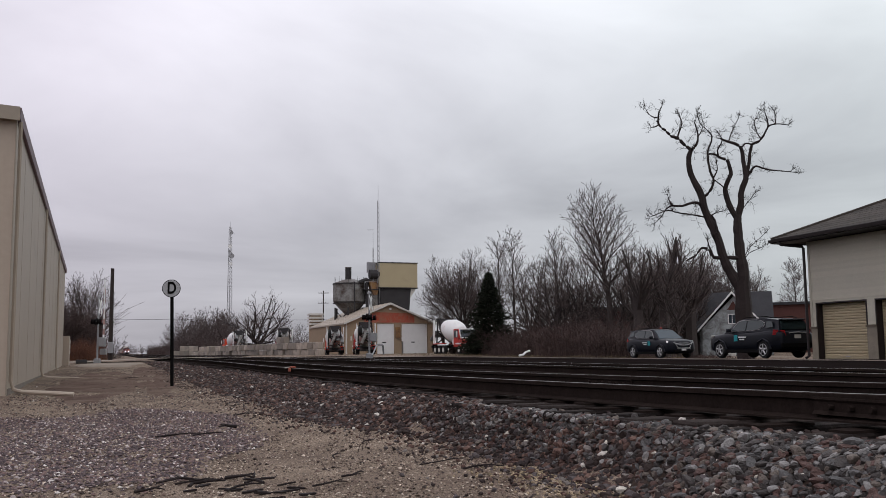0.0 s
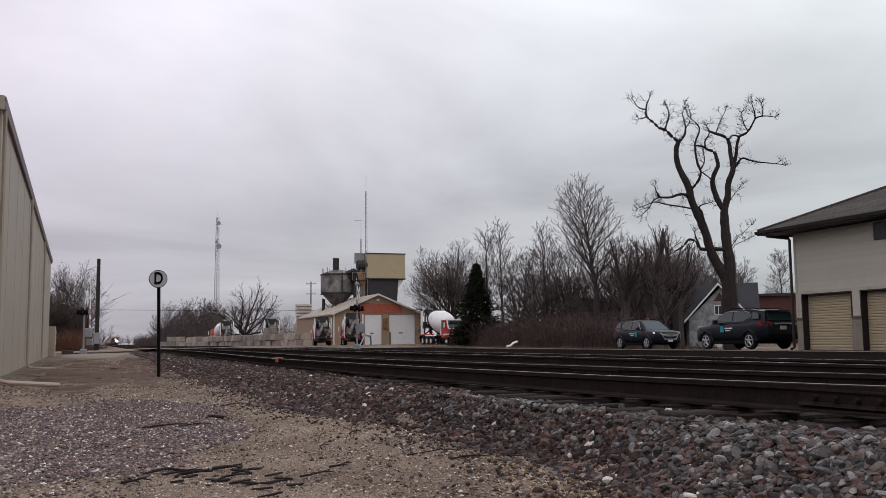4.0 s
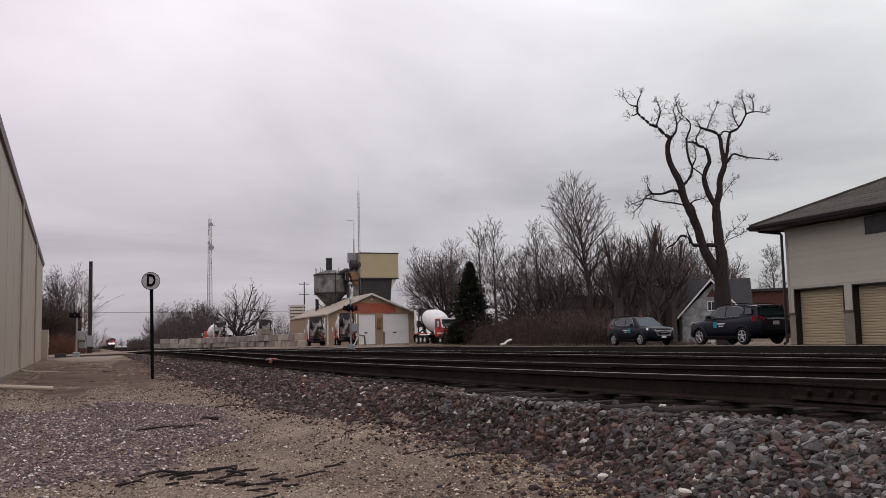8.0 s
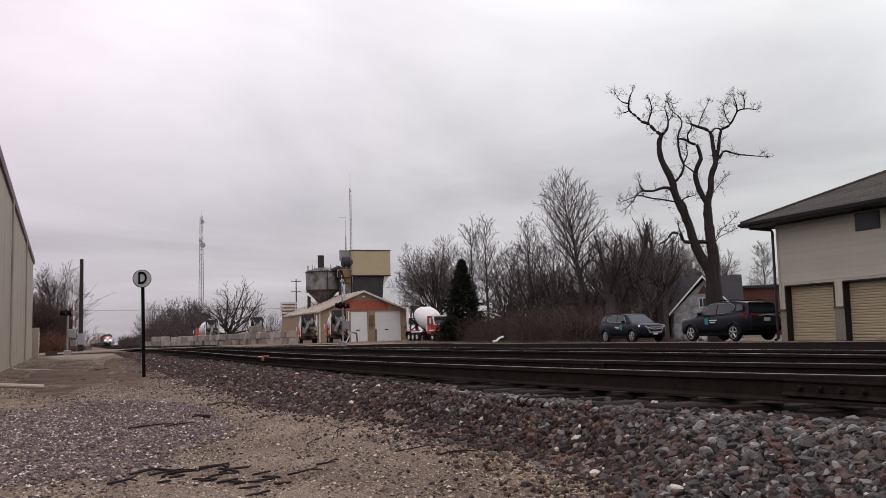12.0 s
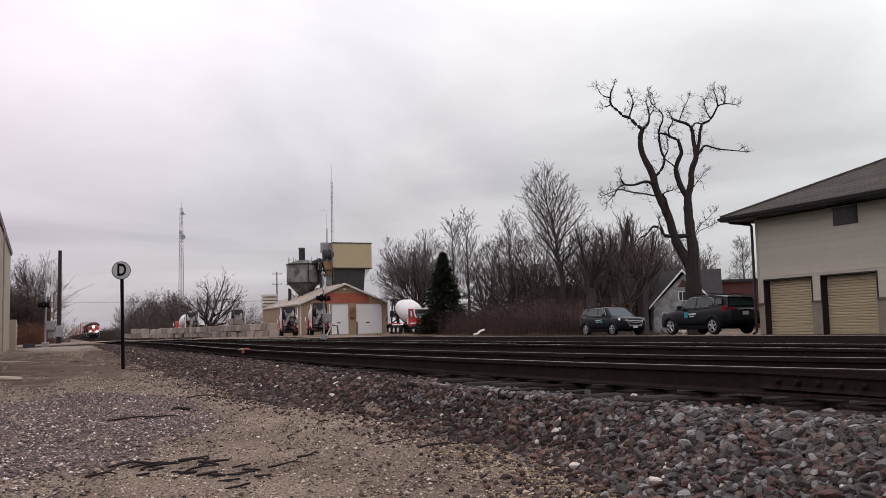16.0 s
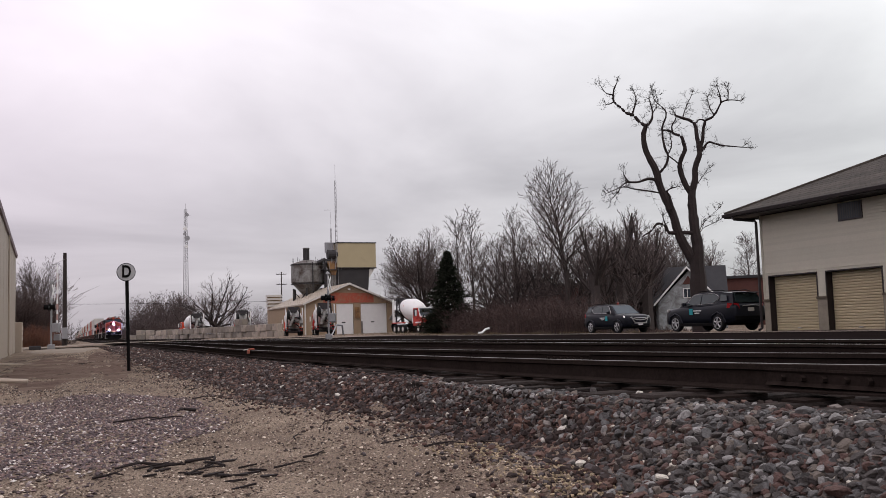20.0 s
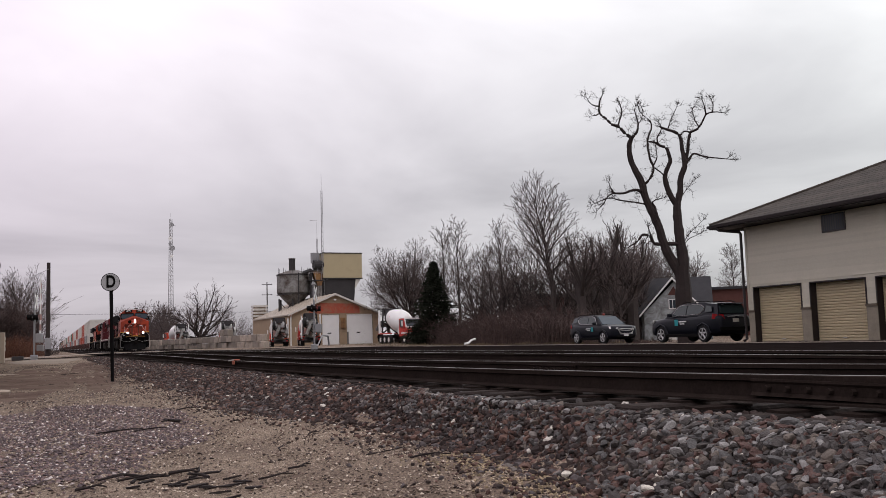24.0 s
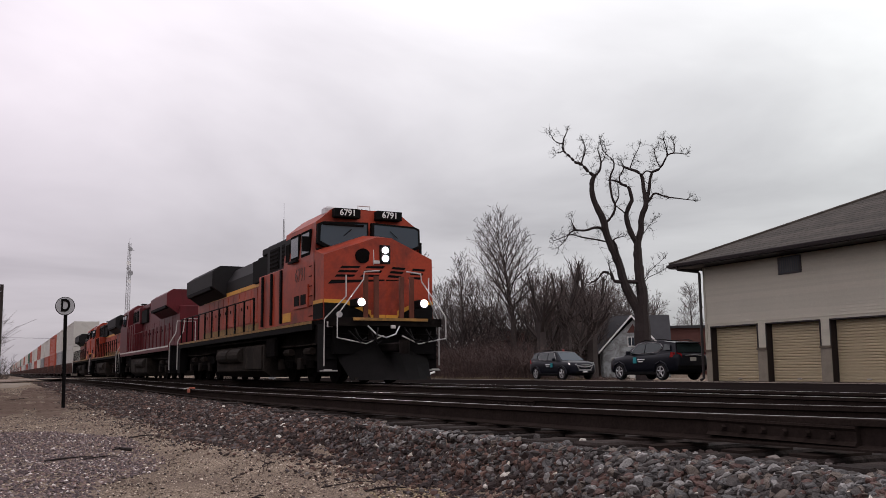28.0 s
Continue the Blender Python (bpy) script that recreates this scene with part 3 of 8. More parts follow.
def wheelset(parent, y, r=0.53, spin=True):
    bm = bmesh.new()
    for s in (-1, 1):
        tube(bm, [(s * 0.68, 0, 0), (s * 0.715, 0, 0)], [r + 0.025, r + 0.025], 24)
        tube(bm, [(s * 0.715, 0, 0), (s * 0.82, 0, 0)], [r, r - 0.01], 24)
        for k in range(6):
            a = k * math.pi / 3
            tube(bm, [(s * 0.822, 0.3 * math.cos(a), 0.3 * math.sin(a)), (s * 0.835, 0.3 * math.cos(a), 0.3 * math.sin(a))], 0.06, 8)
    tube(bm, [(-0.68, 0, 0), (0.68, 0, 0)], 0.1, 10)
    ob = part("wheelset", bm, M_grime, parent, "", pose(0, y, r))
    if spin:
        AXLES.append((ob, r, y))
    return ob


def truck_frame(parent, y, half, name="truck_frame"):
    """Side frames, springs and journal boxes of a three-axle truck."""
    t = part(name, bmesh.new(), M_grime, parent, "", pose(0, y, 0))
    bm = bmesh.new()
    for s in (-1, 1):
        x0, x1 = (0.92, 1.12) if s > 0 else (-1.12, -0.92)
        prism(bm, [(-half - 0.75, 0.72), (-half - 0.45, 0.98), (half + 0.45, 0.98), (half + 0.75, 0.72), (half + 0.3, 0.62), (half - 0.3, 0.55), (0.9, 0.62), (0.4, 0.5), (-0.4, 0.5), (-0.9, 0.62), (-half + 0.3, 0.55), (-half - 0.3, 0.62)], x0, x1, "x")
    bm.to_mesh(t.data)
    bm.free()
    for s in (-1, 1):
        for a in (-half, 0, half):
            part("journal_box", bx(s * 1.14 - 0.07, s * 1.14 + 0.07, a - 0.17, a + 0.17, 0.37, 0.70, 0.02), M_tank, t)
        for a in (-half * 0.5, half * 0.5):
            part("spring", tb([(s * 1.16, a - 0.14, 0.42), (s * 1.16, a - 0.14, 0.62)], 0.09, 8), M_grime, t)
            part("spring", tb([(s * 1.16, a + 0.14, 0.42), (s * 1.16, a + 0.14, 0.62)], 0.09, 8), M_grime, t)
            part("brake_cylinder", tb([(s * 1.2, a - 0.3, 0.86), (s * 1.2, a + 0.3, 0.86)], 0.1, 8), M_tank, t)
        part("equaliser_pipe", tb([(s * 1.2, -half - 0.5, 1.05), (s * 1.22, 0, 1.02), (s * 1.2, half + 0.5, 1.05)], 0.025, 6), M_tank, t)
    return t


def handrail(parent, x, ys, z0, z1, material, every=1.75):
    s = 1 if x > 0 else -1
    part("handrail", tb([(x, ys[0], z1), (x, ys[1], z1)], 0.022, 6), material, parent)
    n = max(1, round((ys[1] - ys[0]) / every))
    for i in range(n + 1):
        y = ys[0] + (ys[1] - ys[0]) * i / n
        part("stanchion", tb([(x, y, z0), (x, y, z1 + 0.02)], 0.032, 6), material, parent)


def locomotive(y_front, paint, label, lead=False, reverse=False, red=False):
    """A six-axle wide-nosed road diesel, 22.3 m over couplers. Local y runs back from the nose; z = 0 at the rail head."""
    turn = 180 if reverse else 0
    base = pose(FAR, y_front + (22.3 if reverse else 0), RAIL, 0, 0, turn)
    l = thing("locomotive", base, label, "locomotive", "locomotives of the train")
    dark = M_maroon if red else M_hood_black
    stripe = M_maroon if red else M_yellow
    rail_paint = M_rail_white
    W = 1.50
    # frame and decks
    part("frame", bx(-1.2, 1.2, 0.5, 21.2, 1.05, 1.5), M_grime, l)
    for s in (-1, 1):
        part("side_sill", bx(s * 1.53 - 0.03, s * 1.53 + 0.03, 1.3, 20.8, 1.38, 1.62, 0.01), M_black if not red else M_maroon, l)
        part("sill_stripe", bx(s * 1.565 - 0.004, s * 1.565 + 0.004, 1.3, 20.8, 1.54, 1.61), M_yellow_dull if not red else M_offwhite, l)
    part("deck", bx(-1.5, 1.5, 0.6, 21.4, 1.5, 1.6), M_grime, l)
    # nose: full width, with a ridge
    # its face is a shallow prow, the corners 0.4 behind the middle
    nose = [(-W, 1.62), (0.0, 1.62), (W, 1.62), (W, 3.24), (0.20, 3.70), (-0.20, 3.70), (-W, 3.24)]

    def prow(x):
        return 0.265 * abs(x)
    bm = bmesh.new()
    a = [bm.verts.new((x, 0.12 + prow(x) + 0.03 * (z - 1.62), z)) for x, z in nose]
    b = [bm.verts.new((x, 1.35, z + (0.2 if z > 3 else 0))) for x, z in nose]
    mid = bm.verts.new((0.0, 0.12 + 0.03 * 2.08, 3.70))
    bm.faces.new((a[0], a[1], mid, a[5], a[6])[::-1])
    bm.faces.new((a[1], a[2], a[3], a[4], mid)[::-1])
    bm.faces.new(b)
    for i in range(7):
        bm.faces.new((a[i], a[(i + 1) % 7], b[(i + 1) % 7], b[i]) if i != 4 else (a[4], mid, a[5], b[5], b[4]))
    part("nose", bm, paint, l)

    def swept(name, poly, out, thick, material, label=""):
        """A flat shape in x and z laid on one half of the swept face."""
        me = pr(poly, 0.0, thick, "y")
        for v in me.verts:
            v.co.y += 0.12 - out + prow(v.co.x) + 0.03 * (v.co.z - 1.62)
        part(name, me, material, l, label)
    fy = 0.12
    # lower nose band: dark with a yellow line
    for s in (-1, 1):
        if not red:
            # black cheeks under a yellow line that sweeps down towards the middle
            swept("nose_band", [(s * (W - 0.01), 1.63), (s * (W - 0.01), 2.03), (s * 1.0, 2.01), (s * 0.42, 1.74), (s * 0.36, 1.63)], 0.008, 0.05, M_black, "black cheek panel")
            swept("nose_stripe", [(s * (W - 0.01), 2.03), (s * (W - 0.01), 2.12), (s * 0.98, 2.10), (s * 0.36, 1.83), (s * 0.36, 1.72), (s * 0.42, 1.74), (s * 1.0, 2.01)], 0.012, 0.05, M_yellow, "yellow swept stripe")
            swept("nose_foot", [(s * 0.01, 1.63), (s * 0.01, 1.72), (s * 0.40, 1.72), (s * 0.34, 1.63)], 0.012, 0.05, M_yellow)
            part("side_band", bx(s * (W + 0.006) - 0.012, s * (W + 0.006) + 0.012, 0.56, 1.35, 1.64, 2.03), M_black, l)
            part("side_stripe", bx(s * (W + 0.008) - 0.012, s * (W + 0.008) + 0.012, 0.56, 1.35, 2.03, 2.12), M_yellow, l)
        else:
            swept("nose_band", [(s * 0.01, 1.64), (s * 0.01, 1.76), (s * (W - 0.02), 1.76), (s * (W - 0.02), 1.64)], 0.008, 0.05, M_offwhite)
    # cab: windscreen wall leans back, roof with chamfers
    cab = [(-W, 1.62), (W, 1.62), (W, 3.15), (1.42, 4.22), (0.92, 4.63), (-0.92, 4.63), (-1.42, 4.22), (-W, 3.15)]
    bm = bmesh.new()
    front_y = [1.25, 1.25, 1.26, 1.46, 1.56, 1.56, 1.46, 1.26]
    a = [bm.verts.new((x, y, z)) for (x, z), y in zip(cab, front_y)]
    b = [bm.verts.new((x, 4.25, z)) for x, z in cab]
    bm.faces.new(a[::-1])
    bm.faces.new(b)
    for i in range(8):
        bm.faces.new((a[i], a[(i + 1) % 8], b[(i + 1) % 8], b[i]))
    bmesh.ops.triangulate(bm, faces=bm.faces[:1])
    c = part("cab", bm, paint, l)
    # windscreens, two panes with frames
    for s in (-1, 1):
        f = part("windscreen_frame", pr([(s * 0.05, 3.80), (s * 1.10, 3.47), (s * 1.46, 3.62), (s * 1.44, 4.14), (s * 1.30, 4.20), (s * 0.05, 4.24)], 1.22, 1.36, "y"), M_black, c)
        part("windscreen", pr([(s * 0.11, 3.87), (s * 1.10, 3.55), (s * 1.39, 3.68), (s * 1.37, 4.09), (s * 1.27, 4.14), (s * 0.11, 4.18)], 1.19, 1.24, "y"), M_windshield, f, "blue-grey windscreen pane")
        part("wiper", tb([(s * 0.55, 1.15, 4.02), (s * 0.75, 1.13, 3.84)], 0.012, 5), M_black, f)
        n = part("number_board", bx(s * 0.60 - 0.36, s * 0.60 + 0.36, 1.30, 1.62, 4.36, 4.60, 0.01), M_black, c, "black number board")
        if lead:
            part("number", text_mesh("6791", 0.23, 0.003, 0.004), M_white, n, "white road number", pose(s * 0.60, 1.292, 4.48, 90, 0, 0))
    # side windows of the cab
    for s in (-1, 1):
        for y0, y1 in ((1.75, 2.55), (2.75, 3.55)):
            wf = part("side_window_frame", bx(s * 1.455 - 0.035, s * 1.455 + 0.035, y0, y1, 3.38, 4.06), M_grime, c, "dark window frame")
            part("side_window", bx(s * 1.455 - 0.045, s * 1.455 + 0.045, y0 + 0.07, y1 - 0.07, 3.45, 3.99), M_window, wf)
        part("arm_rest", bx(s * (W + 0.04) - 0.04, s * (W + 0.04) + 0.04, 2.75, 3.55, 3.30, 3.36), M_black, c)
        part("mirror", bx(s * (W + 0.12) - 0.1, s * (W + 0.12) + 0.1, 1.70, 1.73, 3.45, 3.85), M_black, c)
        if not red:
            part("window_band", bx(s * 1.452 - 0.012, s * 1.452 + 0.012, 3.6, 4.24, 3.25, 4.05), dark, c, "black panel behind the cab windows")
            part("cab_louvre", bx(s * 1.47 - 0.012, s * 1.47 + 0.012, 3.7, 4.1, 3.4, 3.9), M_grime, c)
    part("windscreen_base", pr([(-1.46, 3.34), (0.0, 3.70), (1.46, 3.34), (1.46, 3.50), (1.10, 3.46), (0.05, 3.79), (-0.05, 3.79), (-1.10, 3.46), (-1.46, 3.50)], 1.23, 1.32, "y"), M_grime, c, "dark band under the windscreens")
    # roof fittings
    part("air_conditioner", bx(-0.55, 0.35, 2.3, 3.5, 4.62, 4.74, 0.03), M_chrome if not red else dark, c)
    part("antenna_dome", bx(-1.05, -0.75, 1.8, 2.2, 4.50, 4.72, 0.04), M_chrome, c)
    for k in range(3):
        part("horn", tb([(0.2 + 0.12 * k, 3.2, 4.80), (0.2 + 0.12 * k, 2.7, 4.80)], [0.03, 0.07], 8), M_black, c)
    # headlights, nose window, door
    h = part("headlight_box", bx(-0.14, 0.14, 0.14, 0.3, 3.02, 3.50, 0.01), M_black, l)
    for z in (3.16, 3.37):
        part("headlight", tb([(0, 0.128, z), (0, 0.16, z)], 0.078, 16), M_lamp if lead else M_chrome, h, "burning white headlight" if lead else "unlit headlight")
    part("nose_window", tb([(-0.55, 0.27, 3.22), (-0.55, 0.40, 3.22)], 0.19, 16), M_grime, l, "round dark nose window")
    swept("nose_door", [(-0.98, 2.12), (-0.98, 3.05), (-0.30, 3.05), (-0.30, 2.0)], 0.006, 0.04, paint)
    part("class_light", bx(-0.30, -0.14, 0.16, 0.25, 3.02, 3.10), M_rail_white, l)
    # anticlimber, pilot and snow plough
    part("anticlimber", pr([(-1.4, -0.22), (1.4, -0.22), (1.5, 0.5), (-1.5, 0.5)], 1.42, 1.62, "z"), M_grime, l)
    part("anticlimber_edge", bx(-1.0, 1.0, -0.26, -0.221, 1.55, 1.62), M_yellow_dull if not red else M_offwhite, l)
    for s in (-1, 1):
        d = part("ditch_light_box", bx(s * 0.84 - 0.10, s * 0.84 + 0.10, -0.38, 0.2, 1.89, 2.09, 0.02), M_black, l)
        part("ditch_light", tb([(s * 0.84, -0.392, 1.99), (s * 0.84, -0.36, 1.99)], 0.086, 16), M_lamp if lead else M_chrome, d, "burning ditch light" if lead else "unlit ditch light")
    part("pilot_plate", bx(-1.35, 1.35, 0.15, 0.35, 0.75, 1.45), M_black, l)
    bm = bmesh.new()
    rows_ = [(1.25, 0.15, 0.95), (1.18, -0.35, 0.50), (1.05, -0.75, 0.10)]
    up = []
    for hw, y, z in rows_:
        up.append([bm.verts.new((x * hw, y + 0.45 * abs(x) ** 2, z)) for x in (-1, -0.6, -0.25, 0, 0.25, 0.6, 1)])
    bk = [[bm.verts.new((v.co.x, v.co.y + 0.06, v.co.z)) for v in r] for r in up]
    for grid, flip in ((up, 1), (bk, -1)):
        for r0, r1 in zip(grid, grid[1:]):
            for i in range(6):
                bm.faces.new((r0[i], r0[i + 1], r1[i + 1], r1[i])[::flip])
    part("snow_plough", bm, M_black, l, "dark snow plough blade")
    # the lit bottom edge of the blade, painted as a paler strip
    part("plough_edge", pr([(-1.0, 0.10), (1.0, 0.10), (1.0, 0.17), (-1.0, 0.17)], -0.36, -0.33, "y"), M_tank, l, "paler lower edge with light put into its colour")
    part("coupler", bx(-0.16, 0.16, -0.85, 0.2, 0.78, 1.0, 0.03), M_grime, l)
    part("coupler_knuckle", tb([(0.05, -0.95, 0.72), (0.05, -0.95, 1.06)], 0.13, 10), M_grime, l)
    for s in (-1, 1):
        part("air_hose", tb([(s * 0.35, -0.25, 1.38), (s * 0.5, -0.5, 1.08), (s * 0.9, -0.45, 1.02), (s * 1.1, -0.2, 1.3)], 0.022, 6), M_black, l)
        part("cut_lever", tb([(s * 0.25, -0.35, 1.18), (s * 0.7, -0.35, 0.98), (s * 1.3, -0.3, 1.1)], 0.015, 5), M_rail_white, l)
        # corner steps
        st = part("step_well", bx(s * 1.36 - 0.16, s * 1.36 + 0.16, 0.36, 0.95, 0.30, 1.5), M_black, l)
        for z in (0.32, 0.62, 0.92, 1.22):
            part("step", bx(s * 1.4 - 0.2, s * 1.4 + 0.2, 0.30, 0.5, z, z + 0.025), M_rail_white if z < 0.4 else M_black, st)
        # front handrails: white bent pipes
        part("corner_handrail", tb([(s * 1.56, 0.30, 0.45), (s * 1.56, 0.28, 1.60), (s * 1.12, -0.05, 2.15), (s * 1.12, -0.05, 2.68)], 0.017, 6), rail_paint, l, "white grab rail")
        part("front_handrail", tb([(s * 1.05, -0.3, 1.05), (s * 1.45, -0.36, 1.12), (s * 1.45, -0.36, 1.66), (s * 0.78, -0.36, 2.55), (s * 0.76, -0.36, 2.74), (s * 0.36, -0.36, 2.78)], 0.017, 6), rail_paint, l, "white grab rail")
        for x in (0.34, 0.62):
            part("post", bx(s * x - 0.06, s * x + 0.06, -0.12, -0.06, 1.62, 2.68), M_rust, l, "dark rusty grab post")
    if lead:
        # hoses, cables and step fittings that hang on the front
        for x0, drop in ((-0.95, 0.30), (-0.55, 0.38), (0.50, 0.36), (0.95, 0.28)):
            part("brake_hose", tb([(x0, -0.23, 1.36), (x0 + 0.03, -0.36, 1.36 - drop * 0.6), (x0 + 0.12, -0.40, 1.36 - drop), (x0 + 0.26, -0.34, 1.36 - drop * 0.8)], 0.024, 7), M_black, l, "black rubber brake hose")
        part("jumper_cable", tb([(-0.62, -0.25, 1.42), (-0.42, -0.34, 1.20), (-0.18, -0.36, 1.13), (0.08, -0.34, 1.22), (0.22, -0.25, 1.42)], 0.018, 7), M_chrome, l, "pale looped jumper cable")
        part("air_glad_hand", bx(-0.02, 0.10, -0.30, -0.24, 1.36, 1.44, 0.01), M_rail_white, l)
        part("gauge", tb([(-1.18, 0.24, 1.72), (-1.18, 0.30, 1.72)], 0.075, 14), M_chrome, l, "round steel cover")
        for x0 in (-1.46, 1.46):
            part("step_light", bx(x0 - 0.10, x0 + 0.10, 0.29, 0.31, 0.33, 0.37), M_rail_white, l)
        for k in range(6):
            part("grab_rung", tb([(-1.52, 1.40 + 0.02 * k, 1.75 + 0.26 * k), (-1.52, 1.70, 1.75 + 0.26 * k)], 0.012, 5), M_grime, l)
        part("sun_visor", bx(-1.32, -0.2, 1.16, 1.19, 4.10, 4.16), M_grime, l)
        part("roof_vent", bx(0.45, 0.95, 2.5, 3.2, 4.56, 4.68, 0.03), M_grime, l)
        part("roof_antenna", tb([(-0.1, 1.9, 4.62), (-0.1, 1.9, 4.80), (0.25, 1.9, 4.80), (0.25, 1.9, 4.62)], 0.014, 6), M_rail_white, l, "white antenna hoop")
    part("cab_plate", bx(-1.50, -1.05, 0.26, 0.28, 1.40, 1.54), M_rail_white, l)
    if not red:
        # emblem on the nose: leaning black strokes over a swoosh bar
        for k, (x0, wd) in enumerate(((-1.24, 0.46), (-0.62, 0.44), (0.06, 0.40), (0.70, 0.40))):
            for zz in (2.68, 2.79, 2.90):
                swept("emblem_bar", [(x0 + (zz - 2.68) * 0.6, zz), (x0 + wd + (zz - 2.68) * 0.6, zz), (x0 + wd + 0.05 + (zz - 2.68) * 0.6, zz + 0.06), (x0 + 0.05 + (zz - 2.68) * 0.6, zz + 0.06)], 0.008, 0.05, M_black)
        swept("swoosh", [(-1.40, 2.50), (-0.02, 2.58), (-0.02, 2.62), (-1.32, 2.60)], 0.008, 0.05, M_black)
        swept("swoosh", [(0.02, 2.58), (0.72, 2.63), (0.02, 2.62)], 0.008, 0.05, M_black)
        for s in (-1, 1):
            if lead:
                part("number", text_mesh("6791", 0.50, 0.003, 0.006), M_dull_red, l, "dull dark road number", pose(s * (W + 0.006), 2.55, 2.90, 90, 0, 90 * s))
            part("battery_door", bx(s * (W + 0.01) - 0.02, s * (W + 0.01) + 0.02, 1.8, 3.2, 2.0, 2.6), paint, l)
            part("side_lettering_bar", bx(s * (W + 0.004) - 0.012, s * (W + 0.004) + 0.012, 3.4, 4.2, 1.7, 1.95), M_yellow, l)
            for k in range(2):
                part("battery_vent", bx(s * (W + 0.02) - 0.02, s * (W + 0.02) + 0.02, 1.95 + 0.6 * k, 2.4 + 0.6 * k, 2.08, 2.35), M_black, l)
    # long hood
    hw = 0.92
    part("hood", pr([(-hw, 1.6), (hw, 1.6), (hw, 3.55), (-hw, 3.55)], 4.2, 18.6, "y"), paint, l)
    part("hood_top", pr([(-hw - 0.003, 3.35), (hw + 0.003, 3.35), (hw + 0.003, 3.75), (0.62, 4.25), (-0.62, 4.25), (-hw - 0.003, 3.75)], 4.26, 18.5, "y"), dark, l)
    for s in (-1, 1):
        if not red:
            part("hood_band", bx(s * (hw + 0.01) - 0.008, s * (hw + 0.01) + 0.008, 4.26, 18.6, 3.2, 3.34), M_yellow, l)
            part("hood_lower_band", bx(s * (hw + 0.01) - 0.008, s * (hw + 0.01) + 0.008, 4.26, 18.6, 1.66, 1.95), M_yellow_dull, l)
            part("hood_emblem", bx(s * (hw + 0.012) - 0.008, s * (hw + 0.012) + 0.008, 10.5, 14.5, 2.5, 2.66), M_black, l)
            part("hood_emblem", bx(s * (hw + 0.012) - 0.008, s * (hw + 0.012) + 0.008, 10.9, 14.1, 2.75, 2.98), M_yellow, l)
        else:
            for k in range(3):
                part("letter_bar", bx(s * (hw + 0.012) - 0.008, s * (hw + 0.012) + 0.008, 14.9 + 0.55 * k, 15.3 + 0.55 * k, 2.2, 2.6), M_offwhite, l)
        # hood doors with hinges, and auxiliary cabinet
        for k in range(15):
            y = 5.0 + k * 0.88
            part("hood_door", bx(s * (hw + 0.02) - 0.012, s * (hw + 0.02) + 0.012, y, y + 0.80, 2.0, 3.15), paint, l)
        part("equipment_cabinet", bx(s * 1.12 - 0.3, s * 1.12 + 0.3, 4.3, 7.3, 1.62, 3.3, 0.02), paint, l)
        for k in range(3):
            part("cabinet_post", bx(s * 1.44 - 0.04, s * 1.44 + 0.04, 4.6 + k * 1.05, 4.72 + k * 1.05, 1.7, 3.25), M_black if not red else M_maroon, l)
        part("intake_grille", bx(s * 0.99 - 0.07, s * 0.99 + 0.07, 7.4, 9.6, 3.3, 4.05), M_black, l)
    # inverter cabinet between the cab and the hood, with louvred vents
    part("inverter_cabinet", bx(-1.16, 1.16, 4.27, 7.35, 3.31, 4.30, 0.05), dark, l, "sooty inverter cabinet")
    for s in (-1, 1):
        for k in range(2):
            v = part("vent", bx(s * 1.17 - 0.02, s * 1.17 + 0.02, 4.55 + 1.35 * k, 5.55 + 1.35 * k, 3.45, 4.12), M_black, l, "dark louvred vent")
            for q in range(5):
                part("slat", bx(s * 1.195 - 0.012, s * 1.195 + 0.012, 4.6 + 1.35 * k, 5.5 + 1.35 * k, 3.5 + 0.125 * q, 3.55 + 0.125 * q), M_grime, v)
        # kick plates, pipes and boxes along the sill
        part("sill_pipe", tb([(s * 1.42, 5.0, 1.30), (s * 1.42, 15.5, 1.30)], 0.04, 6), M_grime, l)
        part("sand_box", bx(s * 1.3 - 0.16, s * 1.3 + 0.16, 0.98, 1.34, 1.0, 1.5, 0.02), M_grime, l)
        part("cable_box", bx(s * 1.40 - 0.06, s * 1.40 + 0.06, 5.2, 6.2, 0.75, 1.3, 0.02), M_grime, l)
        for k in range(12):
            part("door_latch", bx(s * (hw + 0.045) - 0.012, s * (hw + 0.045) + 0.012, 8.0 + k * 0.88, 8.05 + k * 0.88, 2.5, 2.62), M_black, l)
    part("nose_grab", tb([(-0.34, 0.10, 3.36), (-0.34, 0.06, 3.0), (-0.34, 0.10, 2.98)], 0.012, 5), rail_paint, l)
    for x in (-0.85, -0.45, 0.45, 0.85):
        part("hose_bracket", bx(x - 0.05, x + 0.05, 0.05, 0.15, 1.1, 1.3), M_grime, l)
    part("uncoupling_bar", tb([(-1.3, 0.02, 1.22), (1.3, 0.02, 1.22)], 0.018, 6), M_grime, l)
    part("exhaust_stack", bx(-0.4, 0.4, 10.6, 11.5, 4.25, 4.42), M_black, l)
    part("dynamic_brake_hatch", bx(-0.85, 0.85, 6.2, 9.2, 4.2, 4.45, 0.04), dark, l)
    # radiator with its wings
    part("radiator", pr([(-1.5, 3.62), (-1.5, 4.2), (-1.2, 4.42), (1.2, 4.42), (1.5, 4.2), (1.5, 3.62), (hw, 3.2), (-hw, 3.2)], 14.2, 19.6, "y"), dark, l)
    part("rear_hood", bx(-hw + 0.01, hw - 0.01, 18.6, 20.0, 1.6, 3.6, 0.02), paint, l)
